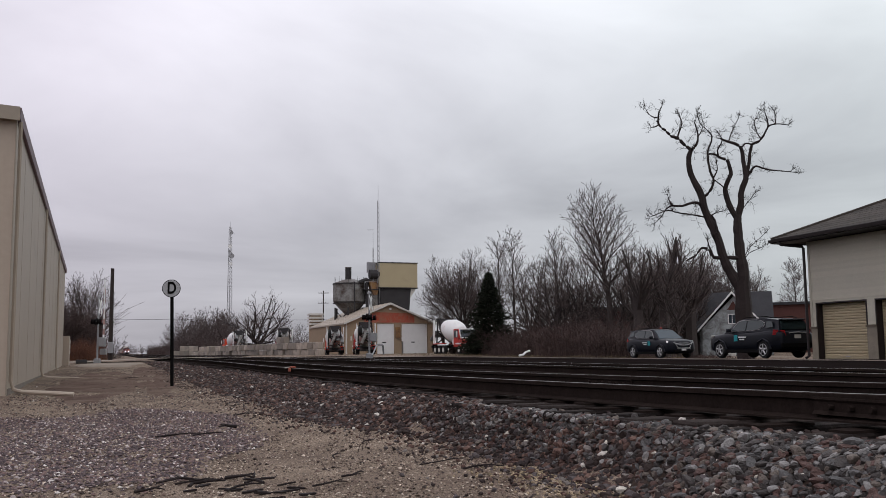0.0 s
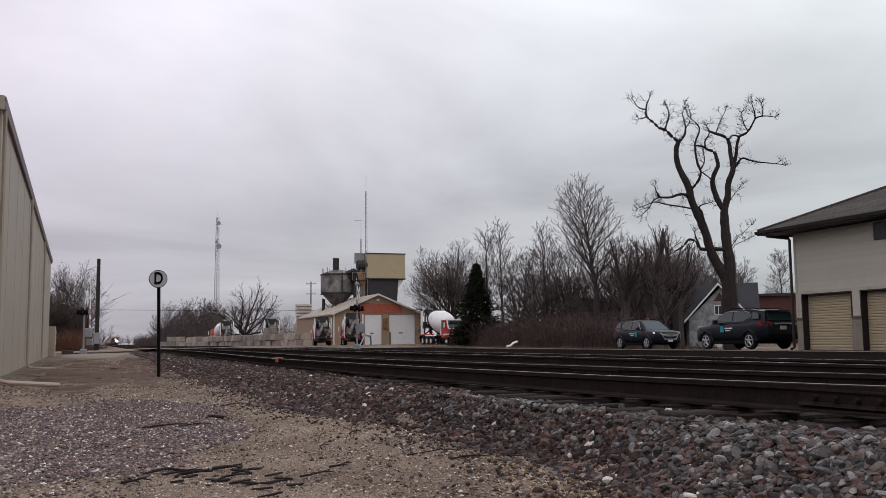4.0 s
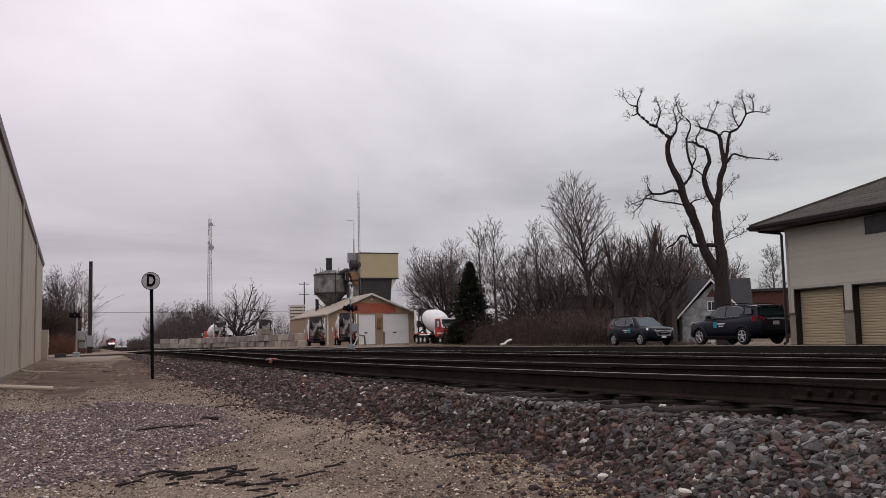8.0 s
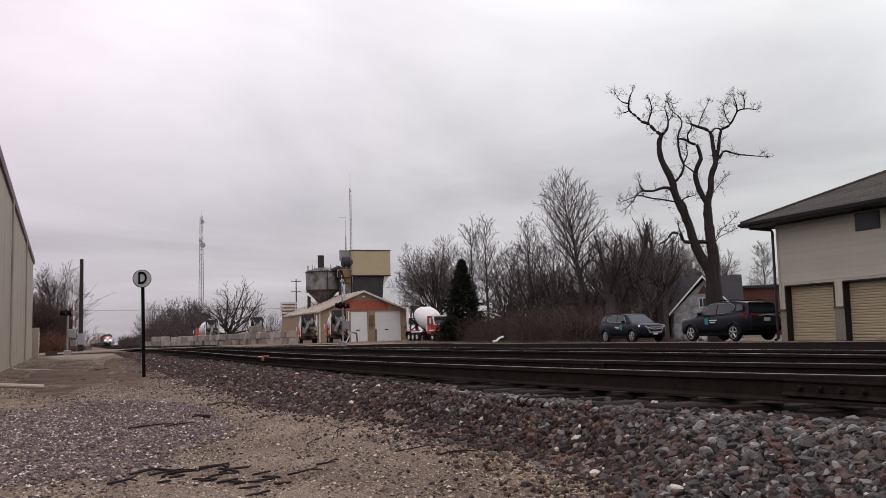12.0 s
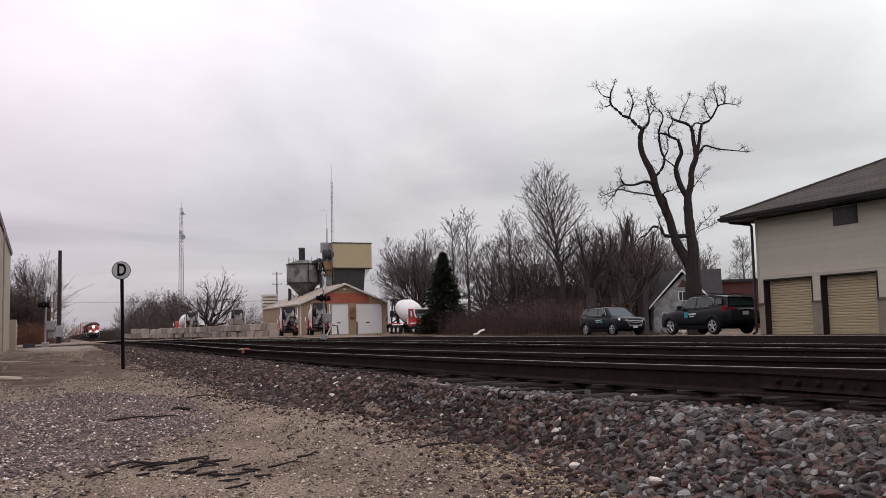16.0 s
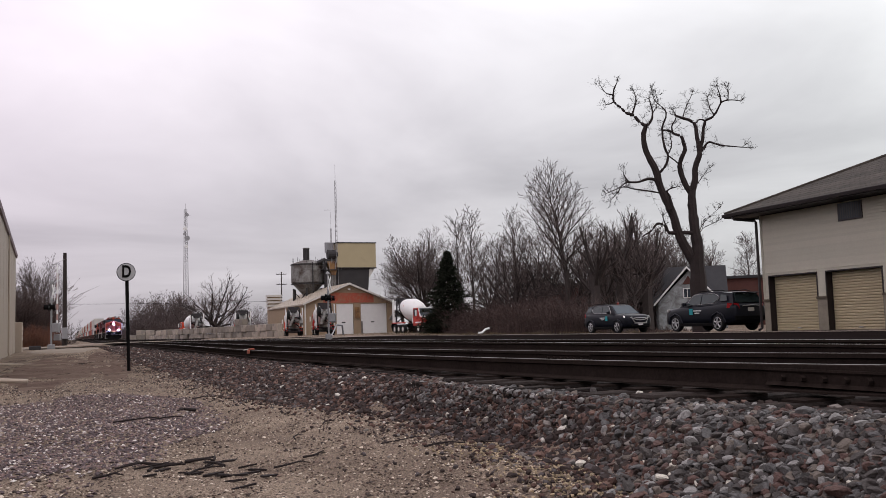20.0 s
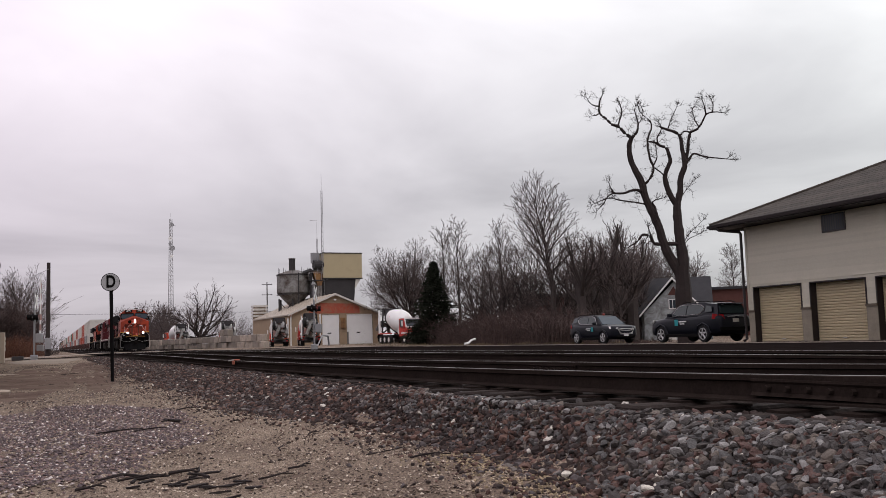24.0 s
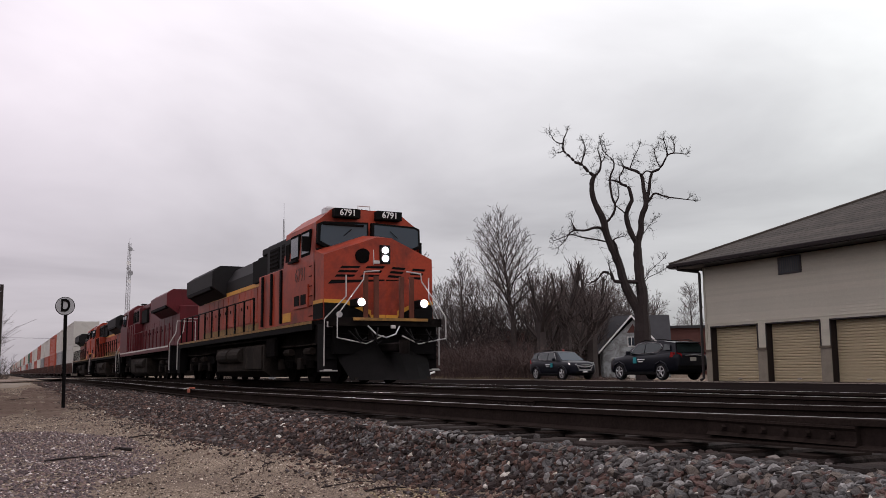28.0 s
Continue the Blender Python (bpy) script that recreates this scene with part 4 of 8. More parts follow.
    for s in (-1, 1):
        part("radiator_screen", bx(s * 1.2 - 0.31, s * 1.2 + 0.31, 14.5, 19.3, 3.50, 3.64), M_black, l)
    # under the frame
    part("fuel_tank", pr([(-1.45, 0.35), (-1.2, 0.16), (1.2, 0.16), (1.45, 0.35), (1.45, 1.15), (-1.45, 1.15)], 6.4, 13.2, "y"), M_tank, l, "dusty grey fuel tank")
    for s in (-1, 1):
        for k in range(2):
            part("air_reservoir", tb([(s * 1.38, 9.2 + 1.75 * k, 0.86), (s * 1.38, 10.8 + 1.75 * k, 0.86)], 0.26, 14), M_tank, l)
        part("tank_front_cap", bx(s * 1.47 - 0.02, s * 1.47 + 0.02, 6.6, 8.7, 0.4, 1.1, 0.01), M_tank, l)
    for y in (3.6, 17.9):
        truck_frame(l, y, 1.95)
        for k in (-1.95, 0, 1.95):
            wheelset(l, y + k, spin=lead)
    # walkway rails and rear end
    for s in (-1, 1):
        handrail(l, s * 1.5, (7.6, 20.6), 1.6, 2.65, M_black if not red else M_maroon, 1.3)
        part("rear_handrail", tb([(s * 1.56, 21.2, 0.45), (s * 1.56, 21.2, 1.7), (s * 1.3, 21.3, 2.2), (s * 1.25, 21.3, 2.75), (s * 0.4, 21.3, 2.75), (s * 0.4, 21.3, 1.6)], 0.025, 6), rail_paint, l, "white grab rail")
        part("rear_step", bx(s * 1.36 - 0.16, s * 1.36 + 0.16, 20.7, 21.3, 0.3, 1.5), M_black, l)
    part("rear_coupler", bx(-0.16, 0.16, 21.2, 22.1, 0.78, 1.0, 0.03), M_grime, l)
    part("rear_plate", bx(-1.4, 1.4, 21.2, 21.35, 0.5, 1.5), M_black, l)
    return l


def container_mesh(L, W=2.59, H=2.9):
    """A corrugated steel box with corner posts and rails."""
    bm = bmesh.new()
    n = int(L / 0.28)
    for s in (-1, 1):
        for k in range(n):
            y0 = -L / 2 + 0.15 + (L - 0.3) * k / n
            y1 = y0 + (L - 0.3) / n * 0.55
            box(bm, s * W / 2 - 0.03, s * W / 2 + 0.012 * s + 0.01, y0, y1, 0.16, H - 0.12)
    box(bm, -W / 2 + 0.03, W / 2 - 0.03, -L / 2 + 0.02, L / 2 - 0.02, 0.02, H - 0.02)
    for s in (-1, 1):
        for e in (-1, 1):
            box(bm, s * W / 2 - 0.09, s * W / 2 + 0.03, e * L / 2 - 0.09, e * L / 2 + 0.03, 0, H)
        box(bm, s * W / 2 - 0.06, s * W / 2 + 0.025, -L / 2, L / 2, H - 0.12, H)
        box(bm, s * W / 2 - 0.06, s * W / 2 + 0.025, -L / 2, L / 2, 0, 0.16)
    me = bpy.data.meshes.new("container_box")
    bmesh.ops.recalc_face_normals(bm, faces=bm.faces)
    bm.to_mesh(me)
    bm.free()
    return me


CONT = {}


def container(parent, key, L, z, material):
    k = (key, L)
    if k not in CONT:
        me = container_mesh(L)
        me.materials.append(material)
        CONT[k] = me
    ob = new("container", CONT[k])
    ob.parent = parent
    ob.matrix_basis = pose(0, 9.75, z)
    return ob


def well_car(y_front, top, bottom):
    colours = {"white": M_cont_white, "orange": M_cont_orange, "grey": M_cont_grey, "green": M_cont_green}
    words = {"white": "white", "orange": "orange-red", "grey": "grey", "green": "green"}
    c = thing("well_car", pose(FAR, y_front, RAIL), f"articulated well car with a {words[bottom]} container" + (f" under a {words[top]} one" if top else ""), "freight car", "double-stack cars of the train")
    bm = bmesh.new()
    for s in (-1, 1):
        prism(bm, [(1.6, 0.42), (17.9, 0.42), (17.9, 1.25), (16.9, 1.55), (2.6, 1.55), (1.6, 1.25)], s * 1.42 - 0.06, s * 1.42 + 0.06, "x")
        for k in range(16):
            box(bm, s * 1.5 - 0.03, s * 1.5 + 0.03, 2.2 + k, 2.3 + k, 0.45, 1.5)
    box(bm, -1.4, 1.4, 1.7, 17.8, 0.32, 0.42)
    part("well", bm, M_well, c)
    for y0, y1 in ((-0.1, 1.7), (17.8, 19.6)):
        part("end_platform", bx(-1.3, 1.3, y0, y1, 0.85, 1.15), M_well, c)
    part("truck_frame", pr([(-1.5, 0.5), (-1.1, 0.75), (1.1, 0.75), (1.5, 0.5), (0.6, 0.35), (-0.6, 0.35)], -1.1, 1.1, "x"), M_grime, c)
    for y in (-0.9, 0.9):
        wheelset(c, y, 0.48, False)
    container(c, bottom, 16.15 if bottom != "grey" else 12.2, 0.44, colours[bottom])
    if top:
        container(c, top, 16.15, 3.36, colours[top])
    return c


TRAIN = []
LEAD = 0.0
for i, (paint, red, rev, label) in enumerate(((M_orange, False, False, "orange and black road locomotive with burning headlights"),
                                              (M_maroon, True, True, "faded dark red road locomotive running backwards"),
                                              (M_orange, False, True, "orange and black trailing locomotive running backwards"),
                                              (M_orange, False, False, "orange and black trailing locomotive ahead of the freight cars"))):
    y = i * 22.3
    TRAIN.append((locomotive(y, paint, label, lead=(i == 0), reverse=rev, red=red), y + (22.3 if rev else 0), rev))
STACK = [("white", "white"), ("white", "grey"), ("orange", "orange"), ("white", "orange"), ("white", "grey"), ("orange", "white"), ("white", "orange"), ("white", "white"), ("orange", "grey"), ("green", "grey"),
         ("white", "orange"), ("white", "grey"), ("orange", "white"), ("white", "white"), ("white", "grey"), ("green", "orange"), ("white", "white"), ("white", "grey")]
for k, (a, b) in enumerate(STACK + STACK[3:] + STACK[1:6]):
    y = 89.6 + k * 19.6
    TRAIN.append((well_car(y, a, b), y, False))

NOSE = [(0.0, 655.0), (6.0, 520.0), (11.0, 404.5), (15.0, 312.5), (18.0, 244.5), (21.0, 175.6), (24.0, 108.5), (25.0, 86.1), (26.0, 64.5), (27.0, 42.4), (27.5, 31.8), (28.0, 21.35)]


def train_rows(offset, rev):
    return [(t, pose(FAR, y + offset, RAIL, 0, 0, 180 if rev else 0)) for t, y in NOSE]


def nose_at(t):
    for (t0, y0), (t1, y1) in zip(NOSE, NOSE[1:]):
        if t <= t1:
            return y0 + (y1 - y0) * (t - t0) / (t1 - t0)
    return NOSE[-1][1]


def motions():
    for ob, offset, rev in TRAIN:
        walk(ob, train_rows(offset, rev))
    # the lead unit's wheels roll
    for axle, r, y in AXLES:
        rows = []
        for k in range(28 * FPS + 1):
            t = k / FPS
            rows.append((t, pose(0, y, r, math.degrees((NOSE[0][1] - nose_at(t)) / r))))
        walk(axle, rows)

# ---- storage building with roll-up doors ----
def storage_building():
    X, Y1, Z0 = 24.96, 28.4, 0.50
    g = thing("storage_building", pose(X, Y1, Z0), "two-storey cream-sided storage building with tan roll-up doors", "building")
    Ln, D, H = 34.4, 13.0, 4.45     # along -y, along +x, wall height
    pitch, over = 0.42, 0.8
    END = -0.30      # the wall's corner
    doors = [(-0.61 - 2.87 * k, -3.02 - 2.87 * k) for k in range(12)]
    top = 2.08
    # wall strips round the openings
    def wall(y0, y1, z0, z1):
        part("wall", bx(0, 0.2, y1, y0, z0, z1), M_vinyl, g)
    wall(END, -Ln, top, H)
    edge = END
    for a, b in doors + [(-Ln, -Ln)]:
        if edge - a > 0.01:
            wall(edge, a, 1.20, top)
            part("stone_pier", bx(-0.05, 0.2, a + 0.002, edge - 0.002, 0, 1.13, 0.01), M_stone_tan, g, "tan split-block pier")
            part("pier_cap", bx(-0.09, 0.2, a + 0.002, edge - 0.002, 1.132, 1.21), M_stone_cap, g, "weathered cap of the pier")
        edge = b
    # lap siding courses of the upper wall, each a board
    n = int((H - top - 0.12) / 0.105)
    for k in range(n):
        z = top + 0.13 + k * 0.105
        part("siding_board", pr([(-0.022, z), (-0.004, z + 0.104), (0.0, z + 0.104), (0.0, z)], -20.0, END - 0.09, "y"), M_vinyl, g)
    for k, (a, b) in enumerate(doors[:7]):
        hi = END - 0.09 if k == 0 else a + 0.41
        for q in range(8):
            z = 1.235 + q * 0.105
            part("siding_board", pr([(-0.022, z), (-0.004, z + 0.104), (0.0, z + 0.104), (0.0, z)], a + 0.045, hi, "y"), M_vinyl, g)
    part("corner_board", bx(-0.03, 0.02, END - 0.085, END + 0.02, 1.22, H), M_vinyl, g)
    for i, (a, b) in enumerate(doors):
        d = part("roll_up_door", bx(0.26, 0.30, b + 0.01, a - 0.01, 0, top - 0.02), M_door_tan, g, "tan ribbed roll-up door")
        if i < 5:
            for k in range(21):
                part("door_rib", pr([(0.225, 0.02 + k * 0.097), (0.225, 0.07 + k * 0.097), (0.26, 0.085 + k * 0.097), (0.26, 0.005 + k * 0.097)], b + 0.03, a - 0.03, "y"), M_door_tan, d)
            part("door_handle", bx(0.19, 0.225, (a + b) / 2 - 0.08, (a + b) / 2 + 0.08, 0.08, 0.12), M_chrome, d)
        part("door_jamb", bx(-0.03, 0.32, a - 0.008, a + 0.04, 0, top + 0.03), M_dark_brown, g, "dark brown door jamb")
        part("door_jamb", bx(-0.03, 0.32, b - 0.04, b + 0.008, 0, top + 0.03), M_dark_brown, g)
        part("door_header", bx(-0.03, 0.32, b + 0.010, a - 0.010, top - 0.015, top + 0.03), M_dark_brown, g)
    for k in range(4):
        w = part("window", bx(-0.05, 0.06, -5.27 - 8.6 * k, -4.22 - 8.6 * k, 3.78, 4.40), M_dark_brown, g, "small curtained window under the eaves")
        part("window_pane", bx(-0.062, -0.052, -5.21 - 8.6 * k, -4.30 - 8.6 * k, 3.84, 4.38), M_window, w)
        for c in range(9):
            part("blind", bx(-0.068, -0.063, -5.19 + 0.1 * c - 8.6 * k, -5.135 + 0.1 * c - 8.6 * k, 3.86, 4.37), M_curtain, w, "grey hanging blind")
    # other walls
    part("side_wall", bx(0.2, D, END - 0.2, END, 0, H), M_vinyl, g)
    part("rear_wall", bx(D - 0.2, D, -Ln, END - 0.2, 0, H), M_vinyl, g)
    part("end_wall", bx(0.2, D - 0.2, -Ln, -Ln + 0.2, 0, H), M_vinyl, g)
    # hip roof
    e0, e1 = -over, D + over
    y0, y1 = over, -Ln - over
    zr = 4.63
    half = (e1 - e0) / 2
    v = [(e0, y0, zr), (e1, y0, zr), (e1, y1, zr), (e0, y1, zr), (e0 + half, y0 - half, zr + pitch * half), (e0 + half, y1 + half, zr + pitch * half)]
    lo = [(x, y, z - 0.12) for x, y, z in v[:4]]
    me = raw("roof", v + lo, [(0, 1, 4), (1, 2, 5, 4), (2, 3, 5), (3, 0, 4, 5), (0, 6, 7, 1), (1, 7, 8, 2), (2, 8, 9, 3), (3, 9, 6, 0), (9, 8, 7, 6)], M_shingle)
    roof = part("roof", me, M_shingle, g, "brown-grey shingle hip roof")
    # shingle courses on the front slope, each course a thin lapped strip
    run = 0.0
    for k in range(28):
        d0, d1 = k * 0.29, k * 0.29 + 0.30
        if d1 > half:
            break
        zz = zr + pitch * d0 + 0.008
        ya, yb = y0 - d0 - 0.02, -21.0
        bm = bmesh.new()
        pts = [(e0 + d0, ya, zz + 0.010), (e0 + d0, yb, zz + 0.010), (e0 + d1, yb, zz + pitch * 0.30 + 0.004), (e0 + d1, ya - 0.3, zz + pitch * 0.30 + 0.004)]
        vs = [bm.verts.new(p) for p in pts]
        lo_ = [bm.verts.new((pts[0][0], pts[0][1], pts[0][2] - 0.02)), bm.verts.new((pts[1][0], pts[1][1], pts[1][2] - 0.02))]
        bm.faces.new(vs)
        bm.faces.new((vs[1], vs[0], lo_[0], lo_[1]))
        part("shingle_course", bm, M_shingle, roof)
    part("hip_cap", tb([(e0, y0, zr + 0.03), (e0 + half, y0 - half, zr + pitch * half + 0.04)], 0.06, 6), M_shingle, roof)
    part("fascia", bx(e0 - 0.03, e0, y1, y0, zr - 0.16, zr + 0.02), M_dark_brown, g)
    part("fascia", bx(e0, e1, y0, y0 + 0.03, zr - 0.16, zr + 0.02), M_dark_brown, g)
    part("gutter", pr([(e0 - 0.15, zr - 0.02), (e0 - 0.13, zr - 0.12), (e0 - 0.032, zr - 0.13), (e0 - 0.032, zr - 0.02)], y1, y0, "y"), M_dark_brown, g, "dark brown gutter")
    part("soffit", bx(e0, 0.0, y1, y0, zr - 0.15, zr - 0.122), M_dark_brown, g)
    part("downspout", tb([(e0 - 0.05, 0.30, zr - 0.14), (e0 - 0.03, 0.22, zr - 0.24), (-0.12, END + 0.16, zr - 0.34), (-0.10, END + 0.13, zr - 0.42), (-0.10, END + 0.13, 0.4), (-0.10, END + 0.13, 0.12), (-0.25, END + 0.13, 0.04)], 0.055, 6), M_dark_brown, g, "dark brown downspout")


storage_building()


# ---- two dark sport utility vehicles ----
def suv(m, label, rear=False, beacon=False):
    """Local y runs from the nose (0) back to the tail (4.77); z = 0 on the ground."""
    c = thing("sport_utility_vehicle", m, label, "car", "dark vehicles on the lot")
    # lower body, lofted from cross-sections
    secs = [(-0.02, 0.50, 0.48, 0.74), (0.02, 0.66, 0.38, 0.84), (0.12, 0.80, 0.30, 0.93), (0.3, 0.87, 0.27, 0.98), (0.6, 0.905, 0.25, 1.02), (1.0, 0.925, 0.24, 1.06), (1.4, 0.92, 0.24, 1.09), (2.4, 0.915, 0.24, 1.11), (3.3, 0.92, 0.24, 1.14), (3.8, 0.935, 0.24, 1.16), (4.3, 0.915, 0.27, 1.15), (4.58, 0.87, 0.31, 1.12), (4.72, 0.80, 0.36, 1.06), (4.78, 0.70, 0.45, 0.98)]
    bm = bmesh.new()
    rings = []
    for y, w, z0, z1 in secs:
        h = z1 - z0
        half = [(0.78, z0), (0.96, z0 + 0.10 * h), (1.0, z0 + 0.34 * h), (0.985, z0 + 0.58 * h), (0.985, z0 + 0.76 * h), (0.95, z0 + 0.90 * h), (0.86, z1), (0.45, z1 + 0.03)]
        ring = [(-w * k, z) for k, z in half] + [(w * k, z) for k, z in half[::-1]]
        rings.append([bm.verts.new((x, y, z)) for x, z in ring])
    for a, b in zip(rings, rings[1:]):
        n = len(a)
        for i in range(n):
            bm.faces.new((a[i], a[(i + 1) % n], b[(i + 1) % n], b[i]))
    bm.faces.new(rings[0][::-1])
    bm.faces.new(rings[-1])
    part("body", bm, M_car_dark, c, "dark navy painted body", smooth=True)
    # cabin
    bm = bmesh.new()
    lower = [(1.15, 0.84, 1.06), (4.62, 0.80, 1.10)]
    up = [(1.95, 0.66, 1.60), (2.6, 0.69, 1.67), (3.7, 0.68, 1.66), (4.25, 0.64, 1.60)]
    lo = [bm.verts.new(p) for p in ((-0.84, 1.15, 1.05), (0.84, 1.15, 1.05), (0.86, 2.6, 1.08), (0.86, 3.7, 1.11), (0.80, 4.66, 1.08), (-0.80, 4.66, 1.08), (-0.86, 3.7, 1.11), (-0.86, 2.6, 1.08))]
    hi = [bm.verts.new(p) for p in ((-0.64, 1.98, 1.60), (0.64, 1.98, 1.60), (0.69, 2.6, 1.665), (0.68, 3.7, 1.645), (0.62, 4.44, 1.55), (-0.62, 4.44, 1.55), (-0.68, 3.7, 1.645), (-0.69, 2.6, 1.665))]
    for i in range(8):
        bm.faces.new((lo[i], lo[(i + 1) % 8], hi[(i + 1) % 8], hi[i]))
    bm.faces.new((hi[0], hi[1], hi[2], hi[7]))
    bm.faces.new((hi[7], hi[2], hi[3], hi[6]))
    bm.faces.new((hi[6], hi[3], hi[4], hi[5]))
    cabin = part("cabin", bm, M_car_dark, c)
    # glass
    part("windscreen", raw("windscreen", [(-0.74, 1.22, 1.10), (0.74, 1.22, 1.10), (0.60, 1.93, 1.57), (-0.60, 1.93, 1.57), (-0.74, 1.20, 1.11), (0.74, 1.20, 1.11), (0.60, 1.91, 1.59), (-0.60, 1.91, 1.59)],
         [(4, 5, 6, 7), (0, 1, 5, 4), (2, 3, 7, 6), (1, 2, 6, 5), (3, 0, 4, 7)], M_windshield), M_windshield, cabin)
    part("rear_window", raw("rear_window", [(-0.66, 4.63, 1.16), (0.66, 4.63, 1.16), (0.57, 4.46, 1.50), (-0.57, 4.46, 1.50), (-0.66, 4.665, 1.17), (0.66, 4.665, 1.17), (0.57, 4.49, 1.51), (-0.57, 4.49, 1.51)],
         [(4, 7, 6, 5), (0, 4, 5, 1), (2, 6, 7, 3), (1, 5, 6, 2), (3, 7, 4, 0)], M_carglass), M_carglass, cabin)
    for s in (-1, 1):
        def sidewin(pts, nm, mt, off):
            vs = []
            for d in (0.0, off):
                for y, z in pts:
                    x = 0.862 - (z - 1.08) / 0.58 * 0.178
                    vs.append((s * (x + d), y, z))
            n = len(pts)
            fs = [tuple(range(n, 2 * n))] + [(i, (i + 1) % n, n + (i + 1) % n, n + i) for i in range(n)]
            return part(nm, raw(nm, vs, fs, mt), mt, cabin)
        arc = [(1.66, 1.14), (2.02, 1.535), (2.3, 1.592), (3.2, 1.595), (3.56, 1.55), (3.78, 1.43), (3.74, 1.30), (3.5, 1.175), (2.6, 1.15), (1.66, 1.14)]
        part("chrome_strip", tb([(s * (0.872 - (z - 1.08) / 0.58 * 0.178), y, z) for y, z in arc], 0.011, 5), M_chrome, cabin, "thin chrome strip over the windows")
        sidewin([(1.66, 1.145), (2.62, 1.155), (2.62, 1.575), (2.30, 1.575), (2.05, 1.53)], "side_window", M_carglass, 0.018)
        sidewin([(2.68, 1.16), (3.46, 1.19), (3.72, 1.32), (3.74, 1.43), (3.53, 1.535), (3.2, 1.575), (2.68, 1.575)], "side_window", M_carglass, 0.018)
        sidewin([(3.88, 1.24), (4.32, 1.26), (4.22, 1.48), (3.86, 1.53)], "side_window", M_carglass, 0.018)
        part("mirror", bx(s * 1.0 - 0.1, s * 1.0 + 0.1, 1.62, 1.78, 1.10, 1.26, 0.03), M_car_dark, c)
        part("headlight", raw("headlight", [(s * 0.50, 0.10, 0.80), (s * 0.84, 0.38, 0.86), (s * 0.84, 0.42, 0.98), (s * 0.50, 0.10, 0.90), (s * 0.50, 0.02, 0.80), (s * 0.89, 0.30, 0.86), (s * 0.885, 0.40, 0.98), (s * 0.5, 0.04, 0.91)],
             [(4, 5, 6, 7), (0, 1, 5, 4), (3, 2, 6, 7), (1, 2, 6, 5), (0, 3, 7, 4)], M_chrome), M_chrome, c, "clear headlight")
        part("tail_light", raw("tail_light", [(s * 0.58, 4.70, 0.92), (s * 0.90, 4.35, 0.95), (s * 0.90, 4.42, 1.16), (s * 0.62, 4.72, 1.12), (s * 0.58, 4.80, 0.92), (s * 0.945, 4.42, 0.95), (s * 0.925, 4.45, 1.16), (s * 0.62, 4.78, 1.12)],
             [(4, 5, 6, 7), (0, 1, 5, 4), (3, 2, 6, 7), (1, 2, 6, 5), (0, 3, 7, 4)], M_tail), M_tail, c, "red tail light")
        part("roof_rail", tb([(s * 0.64, 2.2, 1.66), (s * 0.66, 2.5, 1.715), (s * 0.65, 3.8, 1.71), (s * 0.60, 4.1, 1.64)], 0.018, 6), M_black, c)
        part("rocker", bx(s * 0.90 - 0.03, s * 0.90 + 0.03, 1.3, 3.5, 0.22, 0.36, 0.02), M_black, c)
        part("door_decal", bx(s * 0.935 - 0.006, s * 0.935 + 0.006, 1.95, 2.18, 0.72, 0.98), M_teal, c, "teal square decal")
        part("decal_lettering", bx(s * 0.935 - 0.006, s * 0.935 + 0.006, 2.24, 2.75, 0.86, 0.91), M_white, c)
        part("decal_lettering", bx(s * 0.935 - 0.006, s * 0.935 + 0.006, 2.3, 2.62, 0.77, 0.81), M_white, c)
        for y in (0.95, 3.81):
            part("wheel_arch", tb([(s * 0.915, y - 0.44, 0.36), (s * 0.925, y - 0.31, 0.66), (s * 0.925, y, 0.78), (s * 0.925, y + 0.31, 0.66), (s * 0.915, y + 0.44, 0.36)], 0.05, 6), M_car_dark, c)
            w = part("wheel", tb([(s * 0.72, y, 0.35), (s * 0.78, y, 0.35), (s * 0.90, y, 0.35), (s * 0.945, y, 0.35)], [0.32, 0.355, 0.355, 0.33], 24), M_tyre, c, "black tyre")
            bm = bmesh.new()
            for k in range(5):
                a = k * 2 * math.pi / 5 + 0.3
                u = Vector((0, math.cos(a), math.sin(a)))
                tube(bm, [Vector((s * 0.955, y, 0.35)) + u * 0.05, Vector((s * 0.95, y, 0.35)) + u * 0.22], [0.045, 0.03], 5)
            tube(bm, [(s * 0.94, y, 0.35), (s * 0.965, y, 0.35)], 0.06, 10)
            rim = [(s * 0.948, y + 0.235 * math.cos(a), 0.35 + 0.235 * math.sin(a)) for a in np.linspace(0, 2 * math.pi, 19)]
            tube(bm, rim, 0.018, 5, cap=False)
            part("rim", bm, M_alloy, w, "silver alloy rim")
    part("grille", bx(-0.45, 0.45, -0.012, 0.05, 0.60, 0.80, 0.01), M_black, c)
    part("grille_bar", tb([(-0.62, 0.06, 0.86), (-0.3, -0.03, 0.74), (0, -0.04, 0.72), (0.3, -0.03, 0.74), (0.62, 0.06, 0.86)], 0.025, 6), M_chrome, c, "chrome grille bar")
    part("grille_bar", tb([(-0.66, 0.10, 0.66), (-0.4, -0.02, 0.53), (0.4, -0.02, 0.53), (0.66, 0.10, 0.66)], 0.02, 6), M_chrome, c, "chrome grille bar")
